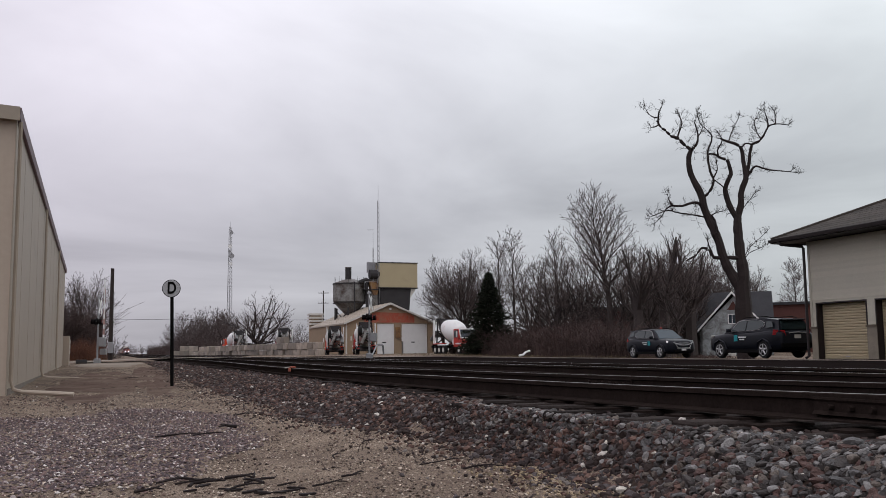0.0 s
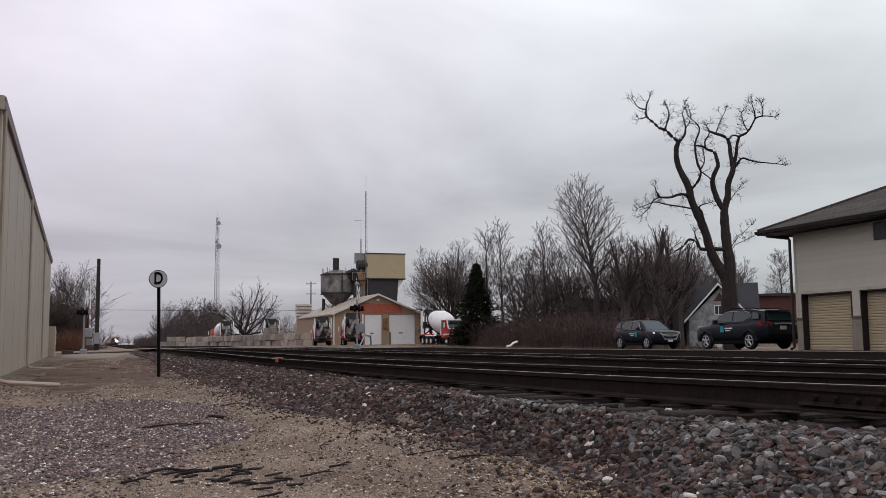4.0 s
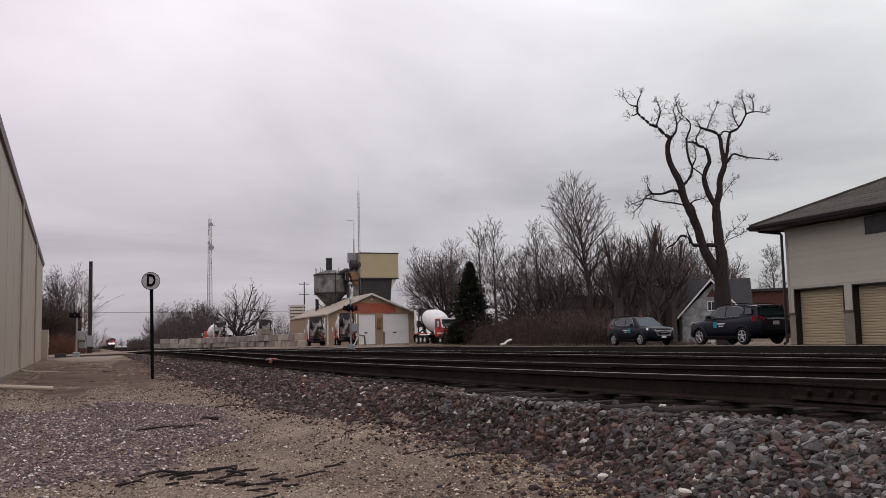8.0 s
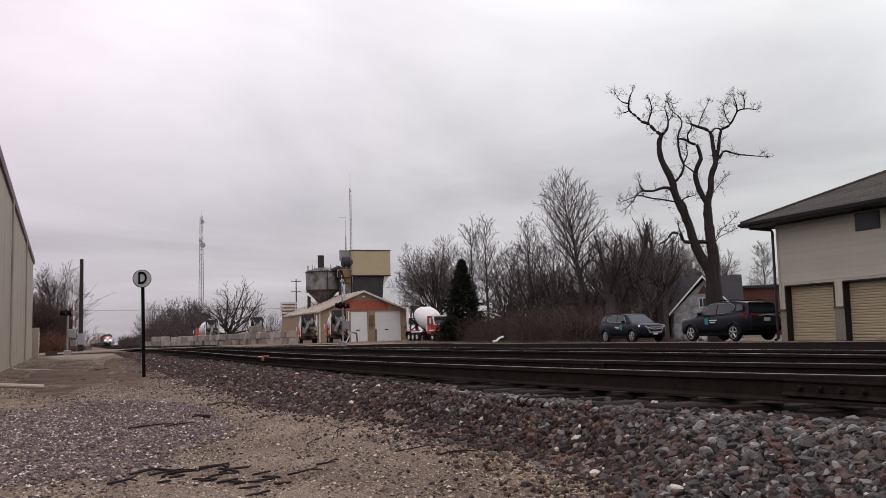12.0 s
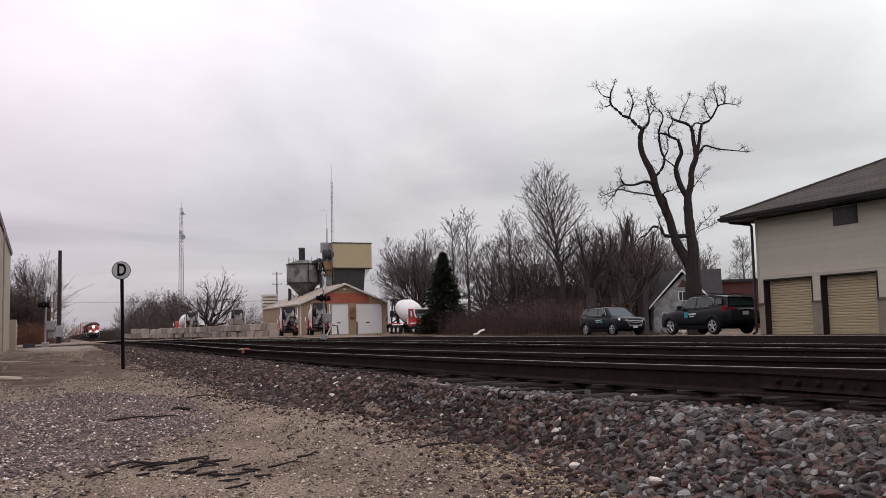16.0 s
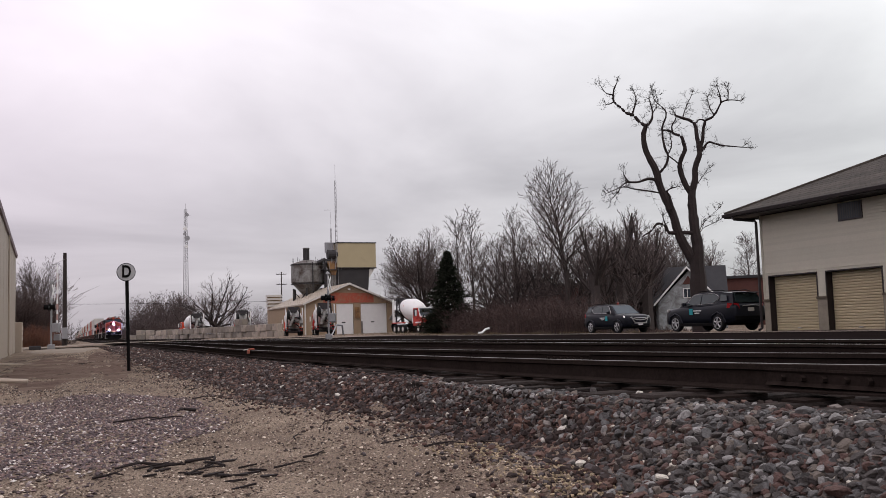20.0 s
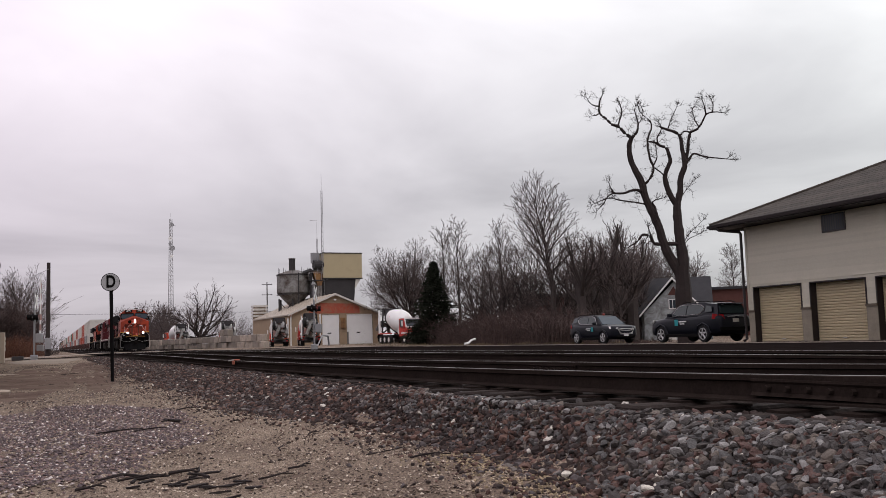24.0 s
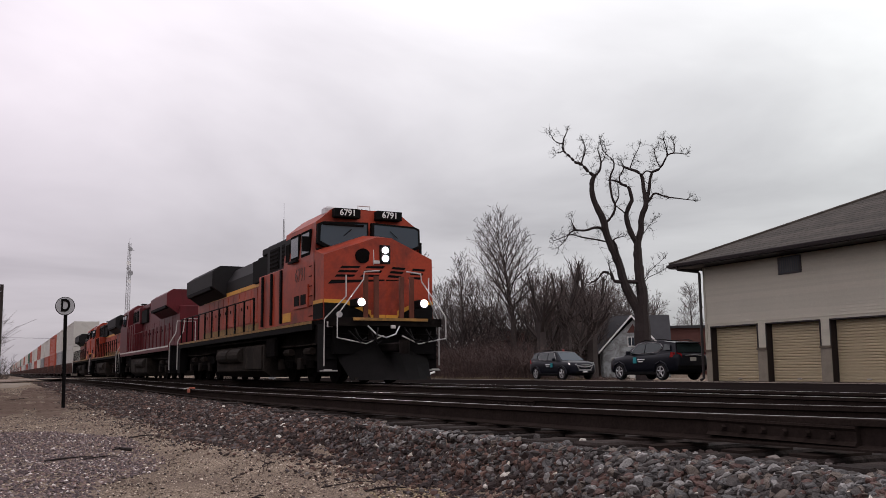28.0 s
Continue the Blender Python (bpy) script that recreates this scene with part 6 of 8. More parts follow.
def trees():
    round_ = dict(R=7.0, first=0.24, limbs=17, gaps=(0.26, 0.36, 0.58), twig=0.017, wander=0.06, lift=0.06, trunk=0.9)
    tall = dict(R=4.0, first=0.36, boughs=34, low=38, high=66, gaps=(0.36, 0.44, 0.7), twig=0.017, wander=0.05, lift=0.05, trunk=1.35, lean=-0.12)
    slender = dict(R=2.4, first=0.24, boughs=26, low=42, high=68, gaps=(0.34, 0.44, 0.7), twig=0.019, wander=0.16, lift=0.08, trunk=0.8)
    ragged = dict(R=3.3, first=0.24, limbs=9, gaps=(0.30, 0.40, 0.66), twig=0.013, wander=0.17, lift=0.03, trunk=0.9)
    pollard = dict(R=3.2, first=0.40, limbs=9, gaps=(0.36, 0.46, 0.75), twig=0.0115, wander=0.06, lift=0.13, trunk=1.9)
    upright = dict(R=2.8, first=0.26, limbs=9, gaps=(0.32, 0.42, 0.7), twig=0.0115, wander=0.05, lift=0.12, trunk=0.75)
    words = {id(round_): "broad round leafless tree with fine twigs", id(tall): "tall leafless tree with a leaning straight leader", id(slender): "slender crooked leafless tree", id(ragged): "dark ragged leafless tree",
             id(pollard): "thick-trunked leafless tree with upright shoots", id(upright): "leafless tree with many upright stems"}
    plan = [  # kind, seed, x, y, height, turn
        (round_, 1, 42.6, 111.2, 14.8, 0), (tall, 3, 39.6, 68.3, 13.1, -30), (slender, 2, 36.0, 80.3, 11.6, 40), (ragged, 4, 36.7, 77.8, 11.2, 0), (ragged, 7, 39.3, 76.5, 12.2, 0),
        (pollard, 8, 40.0, 64.6, 12.4, 30), (pollard, 9, 43.9, 66.9, 13.8, 0), (upright, 5, 45.1, 70.9, 14.2, 0), (upright, 6, 43.7, 64.6, 12.6, 30),
    ]
    made = {}
    for kind, seed, x, y, h, turn in plan:
        made[seed] = bare_tree(seed, h, pose(x, y, ground_z(x, y), 0, 0, turn), words[id(kind)], **kind)
    repeats = [(4, 37.1, 75.3, 70), (7, 38.6, 72.3, 110), (4, 40.4, 74.0, 200), (2, 36.9, 86.0, 160), (9, 48.0, 69.0, 200), (6, 42.9, 72.2, 140), (5, 45.8, 75.2, 220), (6, 53.4, 76.9, 20), (5, 56.7, 80.5, 310), (5, 43.0, 78.8, 30), (7, 42.6, 80.5, 300), (4, 38.2, 80.6, 310), (7, 37.0, 73.0, 40), (4, 39.6, 84.0, 130), (7, 40.6, 70.2, 250), (4, 41.6, 77.0, 20), (2, 40.2, 79.6, 230), (7, 41.8, 85.5, 170)]
    behind = dict(R=3.8, first=0.20, limbs=11, gaps=(0.30, 0.40, 0.62), twig=0.019, wander=0.10, lift=0.11, trunk=0.8)
    made[25] = bare_tree(25, 15.0, pose(60.6, 86.0, -0.2), "fine-twigged leafless tree behind the house", **behind)
    made[26] = bare_tree(26, 14.2, pose(65.6, 86.9, -0.2), "fine-twigged leafless tree behind the house", **behind)
    repeats += [(26, 57.2, 86.7, 275), (25, 63.2, 86.4, 80), (26, 55.0, 86.4, 125), (25, 68.0, 88.0, 190), (26, 62.0, 89.0, 20), (25, 53.0, 84.3, 220), (26, 49.6, 76.0, 15), (25, 51.6, 79.0, 300), (26, 57.6, 84.0, 60)]
    for seed, x, y, turn in repeats:
        copy_thing(made[seed], pose(x, y, ground_z(x, y), 0, 0, turn))
    # beside the warehouse and in the distance
    left = bare_tree(21, 11.8, pose(-3.9, 112.0, 0.4), "leafless brushy tree beside the warehouse", group="bare trees along the line", R=4.8, first=0.36, limbs=9, gaps=(0.26, 0.36, 0.6), twig=0.014, wander=0.12, trunk=0.65, lean=0.12)
    for x, y, z, turn in ((-6.4, 106.0, -2.4, 60), (-8.6, 118.0, -1.0, 140), (-10.5, 108.0, -1.0, 300), (-1.6, 122.0, -6.0, 100), (-7.2, 100.0, -3.0, 250)):
        copy_thing(left, pose(x, y, z, 0, 0, turn))
    bare_tree(22, 17.6, pose(29.6, 204.0, 0.6), "spreading leafless tree behind the block yard", R=12.0, first=0.12, limbs=13, gaps=(0.8, 0.95, 1.4), twig=0.026, trunk=1.4, wander=0.15, lift=0.02, dark=True, group="bare trees along the line")
    far = bare_tree(23, 14.5, pose(25.0, 240.0, 0.3), "leafless tree in the distance", R=5.0, first=0.10, limbs=10, gaps=(0.52, 0.65, 1.1), twig=0.028, trunk=0.6, pale=True, group="bare trees along the line")
    rnd = random.Random(5)
    for k in range(34):
        y = rnd.uniform(235, 520)
        copy_thing(far, pose(17.0 + 0.052 * (y - 235) + rnd.uniform(0, 0.05 * y), y, rnd.uniform(-3.5, 0.3), 0, 0, rnd.uniform(0, 360)))
    for k in range(30):
        y = rnd.uniform(195, 270)
        copy_thing(far, pose(y * rnd.uniform(0.062, 0.118), y, rnd.uniform(-4.0, -0.6), 0, 0, rnd.uniform(0, 360)))
    for k in range(14):
        y = rnd.uniform(320, 800)
        copy_thing(far, pose(-7 - rnd.uniform(0, 0.05 * y), y, rnd.uniform(-6, -1), 0, 0, rnd.uniform(0, 360)))
    for k in range(8):
        y = rnd.uniform(900, 1300)
        copy_thing(far, pose(14 + rnd.uniform(0, 30), y, -0.3, 0, 0, rnd.uniform(0, 360)))
    for k in range(16):
        y = rnd.uniform(215, 300)
        copy_thing(far, pose(y * rnd.uniform(0.16, 0.34), y, rnd.uniform(-4.0, -1.5), 0, 0, rnd.uniform(0, 360)))
    copy_thing(made[6], pose(64.0, 102, 0.0, 0, 0, 80))
    copy_thing(made[7], pose(80.6, 102, 0.0, 0, 0, 10))
    copy_thing(made[4], pose(54.6, 100, 0.0, 0, 0, 200))
    bare_tree(24, 12.3, pose(84.9, 98.4, 0.0), "round fine-twigged tree beyond the house", R=2.6, first=0.22, boughs=34, low=15, high=62, gaps=(0.20, 0.24, 0.4), twig=0.016, trunk=0.8)


trees()


def brush(name, label, clumps, stems, area, h0, h1, material, seed, r=0.012, wide=0.9, twigs=2):
    """Clumps of leaning stems with side shoots; no two alike."""
    rnd = random.Random(seed)
    limbs = []
    for c in range(clumps):
        cx, cy = area(rnd)
        tall = rnd.uniform(h0, h1)
        for k in range(stems):
            x, y = cx + rnd.gauss(0, wide * 0.35), cy + rnd.gauss(0, wide * 0.35)
            h = tall * rnd.uniform(0.35, 1.0)
            a = rnd.uniform(0, 6.283)
            l = rnd.uniform(0.1, 0.75) * h
            p0 = Vector((x, y, ground_z(x, y) - 0.1))
            p1 = p0 + Vector((math.cos(a) * l * 0.35, math.sin(a) * l * 0.35, h * 0.6))
            p2 = p1 + Vector((math.cos(a + 0.6) * l * 0.65, math.sin(a + 0.6) * l * 0.65, h * 0.4 * rnd.uniform(0.2, 1.1)))
            limbs.append(([p0, p1, p2], [r * 1.5, r * 1.1, r * 0.5]))
            for j in range(twigs):
                q = p0.lerp(p1, rnd.uniform(0.4, 1)) if j else p1.lerp(p2, rnd.random())
                e = q + Vector((rnd.gauss(0, 1), rnd.gauss(0, 1), rnd.uniform(0.1, 1.2))).normalized() * h * rnd.uniform(0.15, 0.35)
                limbs.append(([q, e], [r * 0.8, r * 0.4]))
    tagged(new(name, tubes_mesh(name, limbs, 3, material)), label, "brush", kind="stuff")


def belt(rnd):
    while True:
        y = 57 + 40 * rnd.random()
        x = 32.0 + 0.11 * (y - 57) + abs(rnd.gauss(0, 2.6))
        if x / y < 0.655:
            return x, y


def belt_back(rnd):
    while True:
        x, y = rnd.uniform(36, 56), rnd.uniform(58, 98)
        if 0.47 < x / y < 0.655:
            return x, y


brush("undergrowth", "dense dark leafless brush under the trees", 420, 24, belt, 0.9, 3.8, M_twig_dark, 31, 0.014, 1.6, 5)
brush("thicket", "tangle of tall leafless saplings", 170, 12, belt_back, 2.0, 4.6, M_twig, 32, 0.012, 2.4, 5)
brush("dry_weeds", "rust-brown dry weeds beside the crossing", 200, 16, lambda r: (r.uniform(-8, -1.4), r.uniform(94, 102)), 1.0, 2.6, M_brush, 33, 0.014, 1.2, 2)
brush("warehouse_brush", "dark leafless scrub beyond the crossing", 330, 24, lambda r: (r.uniform(-8, -2.8), r.uniform(100, 112)), 2.6, 7.0, M_twig_dark, 37, 0.026, 2.2, 3)
brush("line_side_brush", "brown leafless scrub along the railway", 300, 12, lambda r: (13.5 + abs(r.gauss(0, 4)), r.uniform(170, 420)), 1.5, 5.0, M_twig_dark, 36, 0.03, 2.0, 2)
brush("dry_grass", "pale dead grass at the edge of the lot", 700, 6, lambda r: (r.uniform(28.0, 34.5), 47 + 50 * r.random()), 0.1, 0.4, M_grass, 34, 0.008, 0.8, 1)
brush("yard_weeds", "dead weeds at the foot of the house", 60, 14, lambda r: (r.uniform(44, 52), r.uniform(66, 72)), 0.2, 0.7, M_twig_dark, 35, 0.012, 1.0, 2)


def conifer(m, label, H=8.5, R=3.3, seed=41):
    rnd = random.Random(seed)
    t = thing("conifer", m, label, "tree")
    part("trunk", tb([(0, 0, -0.3), (0, 0, H)], [0.2, 0.03], 8), M_bark_dark, t)
    verts, faces = [], []
    # boughs in rough tiers, each hung with needle sprays
    boughs = []
    for k in range(340):
        z = 0.3 + (H - 0.4) * (k + rnd.random()) / 340
        reach = R * (1 - z / H) * rnd.uniform(0.55, 1.18) + 0.12
        a = 2.39996 * k + rnd.uniform(-0.4, 0.4)
        tip = Vector((math.cos(a) * reach, math.sin(a) * reach, z - 0.16 * reach + 0.05 * reach * reach))
        boughs.append((Vector((0, 0, z)), tip))
    for p0, p1 in boughs:
        along = (p1 - p0).normalized()
        for q in range(int(30 + 100 * (p1 - p0).length / R)):
            u = rnd.random() ** 0.5
            p = p0.lerp(p1, u) + Vector((0, 0, -0.18 * u * (1 - u)))
            d = (along * 0.9 + Vector((rnd.gauss(0, 0.55), rnd.gauss(0, 0.55), rnd.gauss(-0.1, 0.35)))).normalized()
            side = d.cross(Vector((0, 0, 1))).normalized()
            ln, w = rnd.uniform(0.20, 0.46), rnd.uniform(0.05, 0.11)
            b = len(verts)
            verts += [p - side * w, p + side * w, p + d * ln, p + side.cross(d) * 0.035]
            faces += [(b, b + 1, b + 3), (b + 1, b + 2, b + 3), (b + 2, b, b + 3), (b, b + 2, b + 1)]
    part("crown", raw("crown", verts, faces, M_needle), M_needle, t, "dark green needled boughs")
    return t


conifer(pose(35.4, 85.0, 0.3), "dark green spruce beside the mixer yard")

# ---- concrete plant across the tracks ----
def plant_building():
    # local x along the gable front, y away
    g = thing("plant_garage", pose(34.46, 117.0, 0.5), "tan garage with two white truck doors and faded red sign", "building")
    w, D, e, p = 5.97, 22.6, 4.10, 6.62
    def px(a, b, z0, z1, nm="front_wall"):
        part(nm, bx(a, b, 0, 0.3, z0, z1), M_tan_wall, g)
    d1, d2, dh = (-1.75, 0.60), (1.60, 5.25), 4.08
    px(-w, d1[0], 0, dh)
    px(d1[1], d2[0], 0, dh)
    px(d2[1], w, 0, dh)
    part("gable_wall", pr([(-w, dh), (w, dh), (w, e), (0, p), (-w, e)], 0, 0.3, "y"), M_tan_wall, g)
    for a, b in (d1, d2):
        d = part("truck_door", bx(a + 0.03, b - 0.03, 0.12, 0.2, 0, dh - 0.02), M_white, g, "white sectional truck door")
        for k in range(8):
            part("door_section", bx(a + 0.06, b - 0.06, 0.09, 0.12, 0.04 + k * 0.505, 0.53 + k * 0.505), M_white, d)
        part("door_slot", bx((a + b) / 2 - 0.45, (a + b) / 2 + 0.05, 0.07, 0.09, 1.55, 1.68), M_black, d)
    for s in (-1, 1):
        part("roof_slope", pr([(s * (w + 0.35), e - 0.10), (s * (w + 0.35), e + 0.08), (0, p + 0.22), (0, p + 0.02)], -0.4, D, "y"), M_tan_roof, g, "weathered tan metal roof")
        part("rake_trim", pr([(s * (w + 0.36), e - 0.14), (s * (w + 0.36), e + 0.10), (0, p + 0.24), (0, p - 0.02)], -0.46, -0.401, "y"), M_offwhite, g)
        part("side_wall", bx(s * w - 0.15, s * w + 0.15, 0.3, D, 0, e - 0.08), M_tan_wall, g)
    for k in range(11):
        part("roof_rib", tb([(-w - 0.35, k * 2.1 + 0.3, e + 0.10), (0, k * 2.1 + 0.3, p + 0.25)], 0.03, 4), M_tan_roof, g)
    part("rear_wall", pr([(-w, 0), (w, 0), (w, e), (0, p), (-w, e)], D - 0.3, D, "y"), M_tan_wall, g)
    sign = part("painted_sign", pr([(-3.5, 4.22), (3.4, 4.22), (3.4, 5.0), (2.6, 5.45), (-1.9, 5.60), (-3.5, 5.0)], -0.03, 0.0, "y"), M_red_paint, g, "faded red painted sign")
    for k in range(8):
        part("sign_letter_bar", bx(-1.9 + k * 0.6, -1.9 + k * 0.6 + (0.34, 0.22, 0.4, 0.3, 0.16, 0.38, 0.3, 0.24)[k], -0.042, -0.031, 4.45 + 0.06 * (k % 3), 5.12 - 0.05 * (k % 2)), M_red_letter, sign)
    part("wall_box", bx(0.75, 1.35, -0.25, 0, 2.2, 3.6), M_chute, g, "rusty yellow wall box")
    part("wall_lamp", bx(-0.15, 0.15, -0.3, 0, 5.9, 6.1), M_offwhite, g)
    part("downpipe", tb([(-5.95, -0.1, 4.1), (-5.95, -0.1, 0)], 0.1, 6), M_offwhite, g, "white corner downpipe")
    part("bollard", tb([(1.1, -2.0, -0.1), (1.1, -2.0, 1.7)], 0.12, 8), M_silo, g)
    t = thing("cooling_tower", pose(29.6, 141.5, 0.5), "pale louvred cooling tower behind the garage", "plant machinery")
    for k in range(4):
        part("louvre", bx(-1.1, 1.1, -0.9, 0.9, 4.6 + k * 0.5, 4.9 + k * 0.5), M_offwhite, t)
    part("core", bx(-0.9, 0.9, -0.7, 0.7, 0, 6.4), M_tan_wall, t)


plant_building()


def batching_plant():
    s = thing("silo", pose(32.45, 131.0, 0.5), "stained grey cement silo on steel legs with a top filter stack", "silo")
    R = 2.42
    bm = bmesh.new()
    tube(bm, [(0, 0, 7.7), (0, 0, 10.4)], [R, R], 32)
    part("drum", bm, M_silo, s)
    part("cone", tb([(0, 0, 5.6), (0, 0, 7.7)], [0.5, R], 32), M_silo, s)
    part("lid", tb([(0, 0, 10.4), (0, 0, 10.95)], [R + 0.05, 0.9], 32), M_silo, s)
    part("rim", tb([(0, 0, 10.2), (0, 0, 10.32)], [R + 0.08, R + 0.08], 32), M_steel_dark, s)
    part("band", tb([(0, 0, 7.4), (0, 0, 7.5)], [R + 0.03, R + 0.03], 32), M_steel_dark, s)
    part("filter_stack", tb([(-0.2, 0, 10.6), (-0.2, 0, 12.65)], [0.46, 0.46], 14), M_steel_dark, s)
    part("stack_cap", tb([(-0.2, 0, 12.65), (-0.2, 0, 12.78)], [0.5, 0.5], 14), M_silo, s)
    part("ladder", tb([(0.1, -R - 0.1, 5.0), (0.1, -R - 0.1, 10.5)], 0.08, 5), M_steel_dark, s)
    for k in range(6):
        a = k * math.pi / 3 + 0.2
        part("leg", tb([(R * 0.95 * math.cos(a), R * 0.95 * math.sin(a), -0.2), (R * 0.95 * math.cos(a), R * 0.95 * math.sin(a), 6.8)], 0.13, 6), M_steel_dark, s)
    for k in range(6):
        a, b = k * math.pi / 3 + 0.2, (k + 1) * math.pi / 3 + 0.2
        part("brace", tb([(R * 0.95 * math.cos(a), R * 0.95 * math.sin(a), 4.0), (R * 0.95 * math.cos(b), R * 0.95 * math.sin(b), 6.3)], 0.06, 5), M_steel_dark, s)
    for k in range(10):
        a = k * 2 * math.pi / 10
        part("rail_post", tb([(2.2 * math.cos(a), 2.2 * math.sin(a), 10.3), (2.2 * math.cos(a), 2.2 * math.sin(a), 11.3)], 0.03, 4), M_steel_dark, s)
    b = thing("aggregate_bin", pose(39.0, 130.6, 0.5), "mustard-clad aggregate bin house over a dark hopper", "bin")
    part("bin_house", bx(-2.95, 2.95, -2.6, 2.6, 9.7, 13.25), M_bin, b, "mustard metal-clad bin house")
    for k in range(5):
        part("cladding_seam", bx(-2.4 + k * 1.2, -2.38 + k * 1.2, -2.606, -2.6, 9.75, 13.15), M_bin, b)
    part("roof_edge", bx(-3.02, 3.02, -2.68, 2.68, 13.25, 13.38), M_steel_dark, b)
    part("lower_edge", bx(-3.02, 3.02, -2.68, 2.68, 9.56, 9.7), M_steel_dark, b)
    part("hopper", pr([(-2.8, 9.56), (2.0, 9.56), (1.7, 6.0), (-2.4, 6.0)], -2.4, 2.4, "y"), M_steel_dark, b, "dark steel hopper")
    part("hopper_brace", pr([(2.0, 9.5), (2.75, 9.5), (1.8, 8.0)], -2.4, 2.4, "y"), M_offwhite, b)
    for x in (-2.3, 1.6):
        for y in (-2.2, 2.2):
            part("leg", bx(x - 0.15, x + 0.15, y - 0.15, y + 0.15, -0.2, 6.1), M_steel_dark, b)
    el = thing("bucket_elevator", pose(35.5, 129.0, 0.5), "rusty elevator head and chute between silo and bin", "plant machinery")
    part("casing", bx(-0.5, 0.5, -0.5, 0.5, 0, 11.8, 0.03), M_silo, el)
    part("head", tb([(-0.7, -0.4, 11.6), (0.7, -0.4, 11.6)], 0.7, 14), M_steel_dark, el)
    part("chute", pr([(-0.9, 10.6), (0.9, 10.6), (0.35, 8.6), (-0.2, 8.6)], -0.8, 0.4, "y"), M_chute, el, "rusty yellow chute")
    part("conveyor", tb([(-0.2, -0.3, 10.2), (-1.2, -0.3, 10.8), (-2.2, -0.2, 10.4)], [0.4, 0.35, 0.3], 8), M_steel_dark, el)
    part("conveyor_leg", tb([(-1.1, -0.4, 10.4), (-1.0, -0.4, 4.0)], 0.22, 6), M_steel_dark, el)
    part("platform", bx(-1.6, 1.2, -1.0, 0.9, 9.3, 9.42), M_steel_dark, el)
    for x in (-1.55, -0.6, 0.3, 1.15):
        part("rail_post", tb([(x, -0.95, 9.4), (x, -0.95, 10.5)], 0.03, 4), M_galv, el)
    part("guard_rail", tb([(-1.55, -0.95, 10.5), (1.15, -0.95, 10.5)], 0.03, 4), M_galv, el)
    part("head_cage", bx(-0.9, 0.3, -0.2, 0.4, 11.9, 13.4), M_galv, el, "pale grey filter box")
    def mast(x, y, h, r, label):
        a = thing("antenna_mast", pose(x, y, 11.0, 0, 0, 0), label, "antenna mast")
        for k in range(3):
            an = k * 2.094
            part("mast_leg", tb([(r * math.cos(an), r * math.sin(an), -0.2 if k else -11), (r * 0.6 * math.cos(an), r * 0.6 * math.sin(an), h)], 0.03, 4), M_galv, a)
        n = int(h / 0.7)
        for i in range(n):
            for k in range(3):
                a0, a1 = k * 2.094, (k + 1) * 2.094
                part("mast_brace", tb([(r * 0.8 * math.cos(a0), r * 0.8 * math.sin(a0), i * 0.7), (r * 0.8 * math.cos(a1), r * 0.8 * math.sin(a1), i * 0.7 + 0.7)], 0.015, 3), M_galv, a)
        part("whip", tb([(0, 0, h), (0, 0, h + 2.4)], 0.02, 4), M_galv, a)
        return a
    mast(36.0, 128.0, 11.9, 0.2, "thin galvanised lattice antenna mast")
    m2 = mast(35.3, 128.3, 4.9, 0.12, "short antenna mast with a cross arm")
    part("cross_arm", tb([(-0.9, 0.3, 7.6), (0.1, 0, 7.6)], 0.03, 4), M_galv, m2)


batching_plant()


def block_wall():
    """Stacked concrete bin blocks, each 1.8 by 0.6 by 0.6."""
    w = thing("block_wall", pose(22.5, 104.0, 0.5), "yard wall of stacked weathered concrete blocks", "block wall")
    sizes = []
    for ln in (1.15, 1.45, 1.75):
        b = finish(bx(-0.35, 0.35, 0.01, ln - 0.01, 0.0, 0.79, 0.05), "block")
        b.materials.append(M_concrete)
        sizes.append((ln, b))
    me = sizes[1][1]
    rnd = random.Random(8)
    START = 0.0
    import_dir = Vector((-10.2, 52.0, 0)).normalized()
    ang = math.degrees(math.atan2(-import_dir.x, import_dir.y))
    for row in range(2):
        run = START + 0.6 * row
        while run < 51:
            ln, b = rnd.choice(sizes)
            if not (row and (run > 36 and rnd.random() < 0.5 or rnd.random() < 0.06)):
                p = import_dir * run + Vector((rnd.uniform(-0.14, 0.14), 0, row * 0.81))
                part("block", b, M_concrete, w, "", pose(p.x, p.y, p.z - 0.12 * (run / 51), rnd.uniform(-0.8, 0.8), 0, ang + rnd.uniform(-3.0, 3.0)))
            run += ln + (rnd.uniform(0.1, 0.4) if rnd.random() < 0.15 else 0.02)
    # odd blocks laid on top
    for run in (START + 11.0, START + 12.5):
        p = import_dir * run
        part("block", me, M_concrete, w, "", pose(p.x, p.y, 1.60, 0, 0, ang + rnd.uniform(-8, 8)))
    p2 = thing("block_stack", pose(11.2, 163.0, 0.6), "low stack of pale concrete blocks", "block stack")
    for k in range(5):
        for row in range(2 if k in (1, 2, 4) else 1):
            part("block", me, M_concrete, p2, "", pose(k * 1.5 - 2, 0, row * 0.8, 0, 0, -90 + rnd.uniform(-4, 4)))


block_wall()


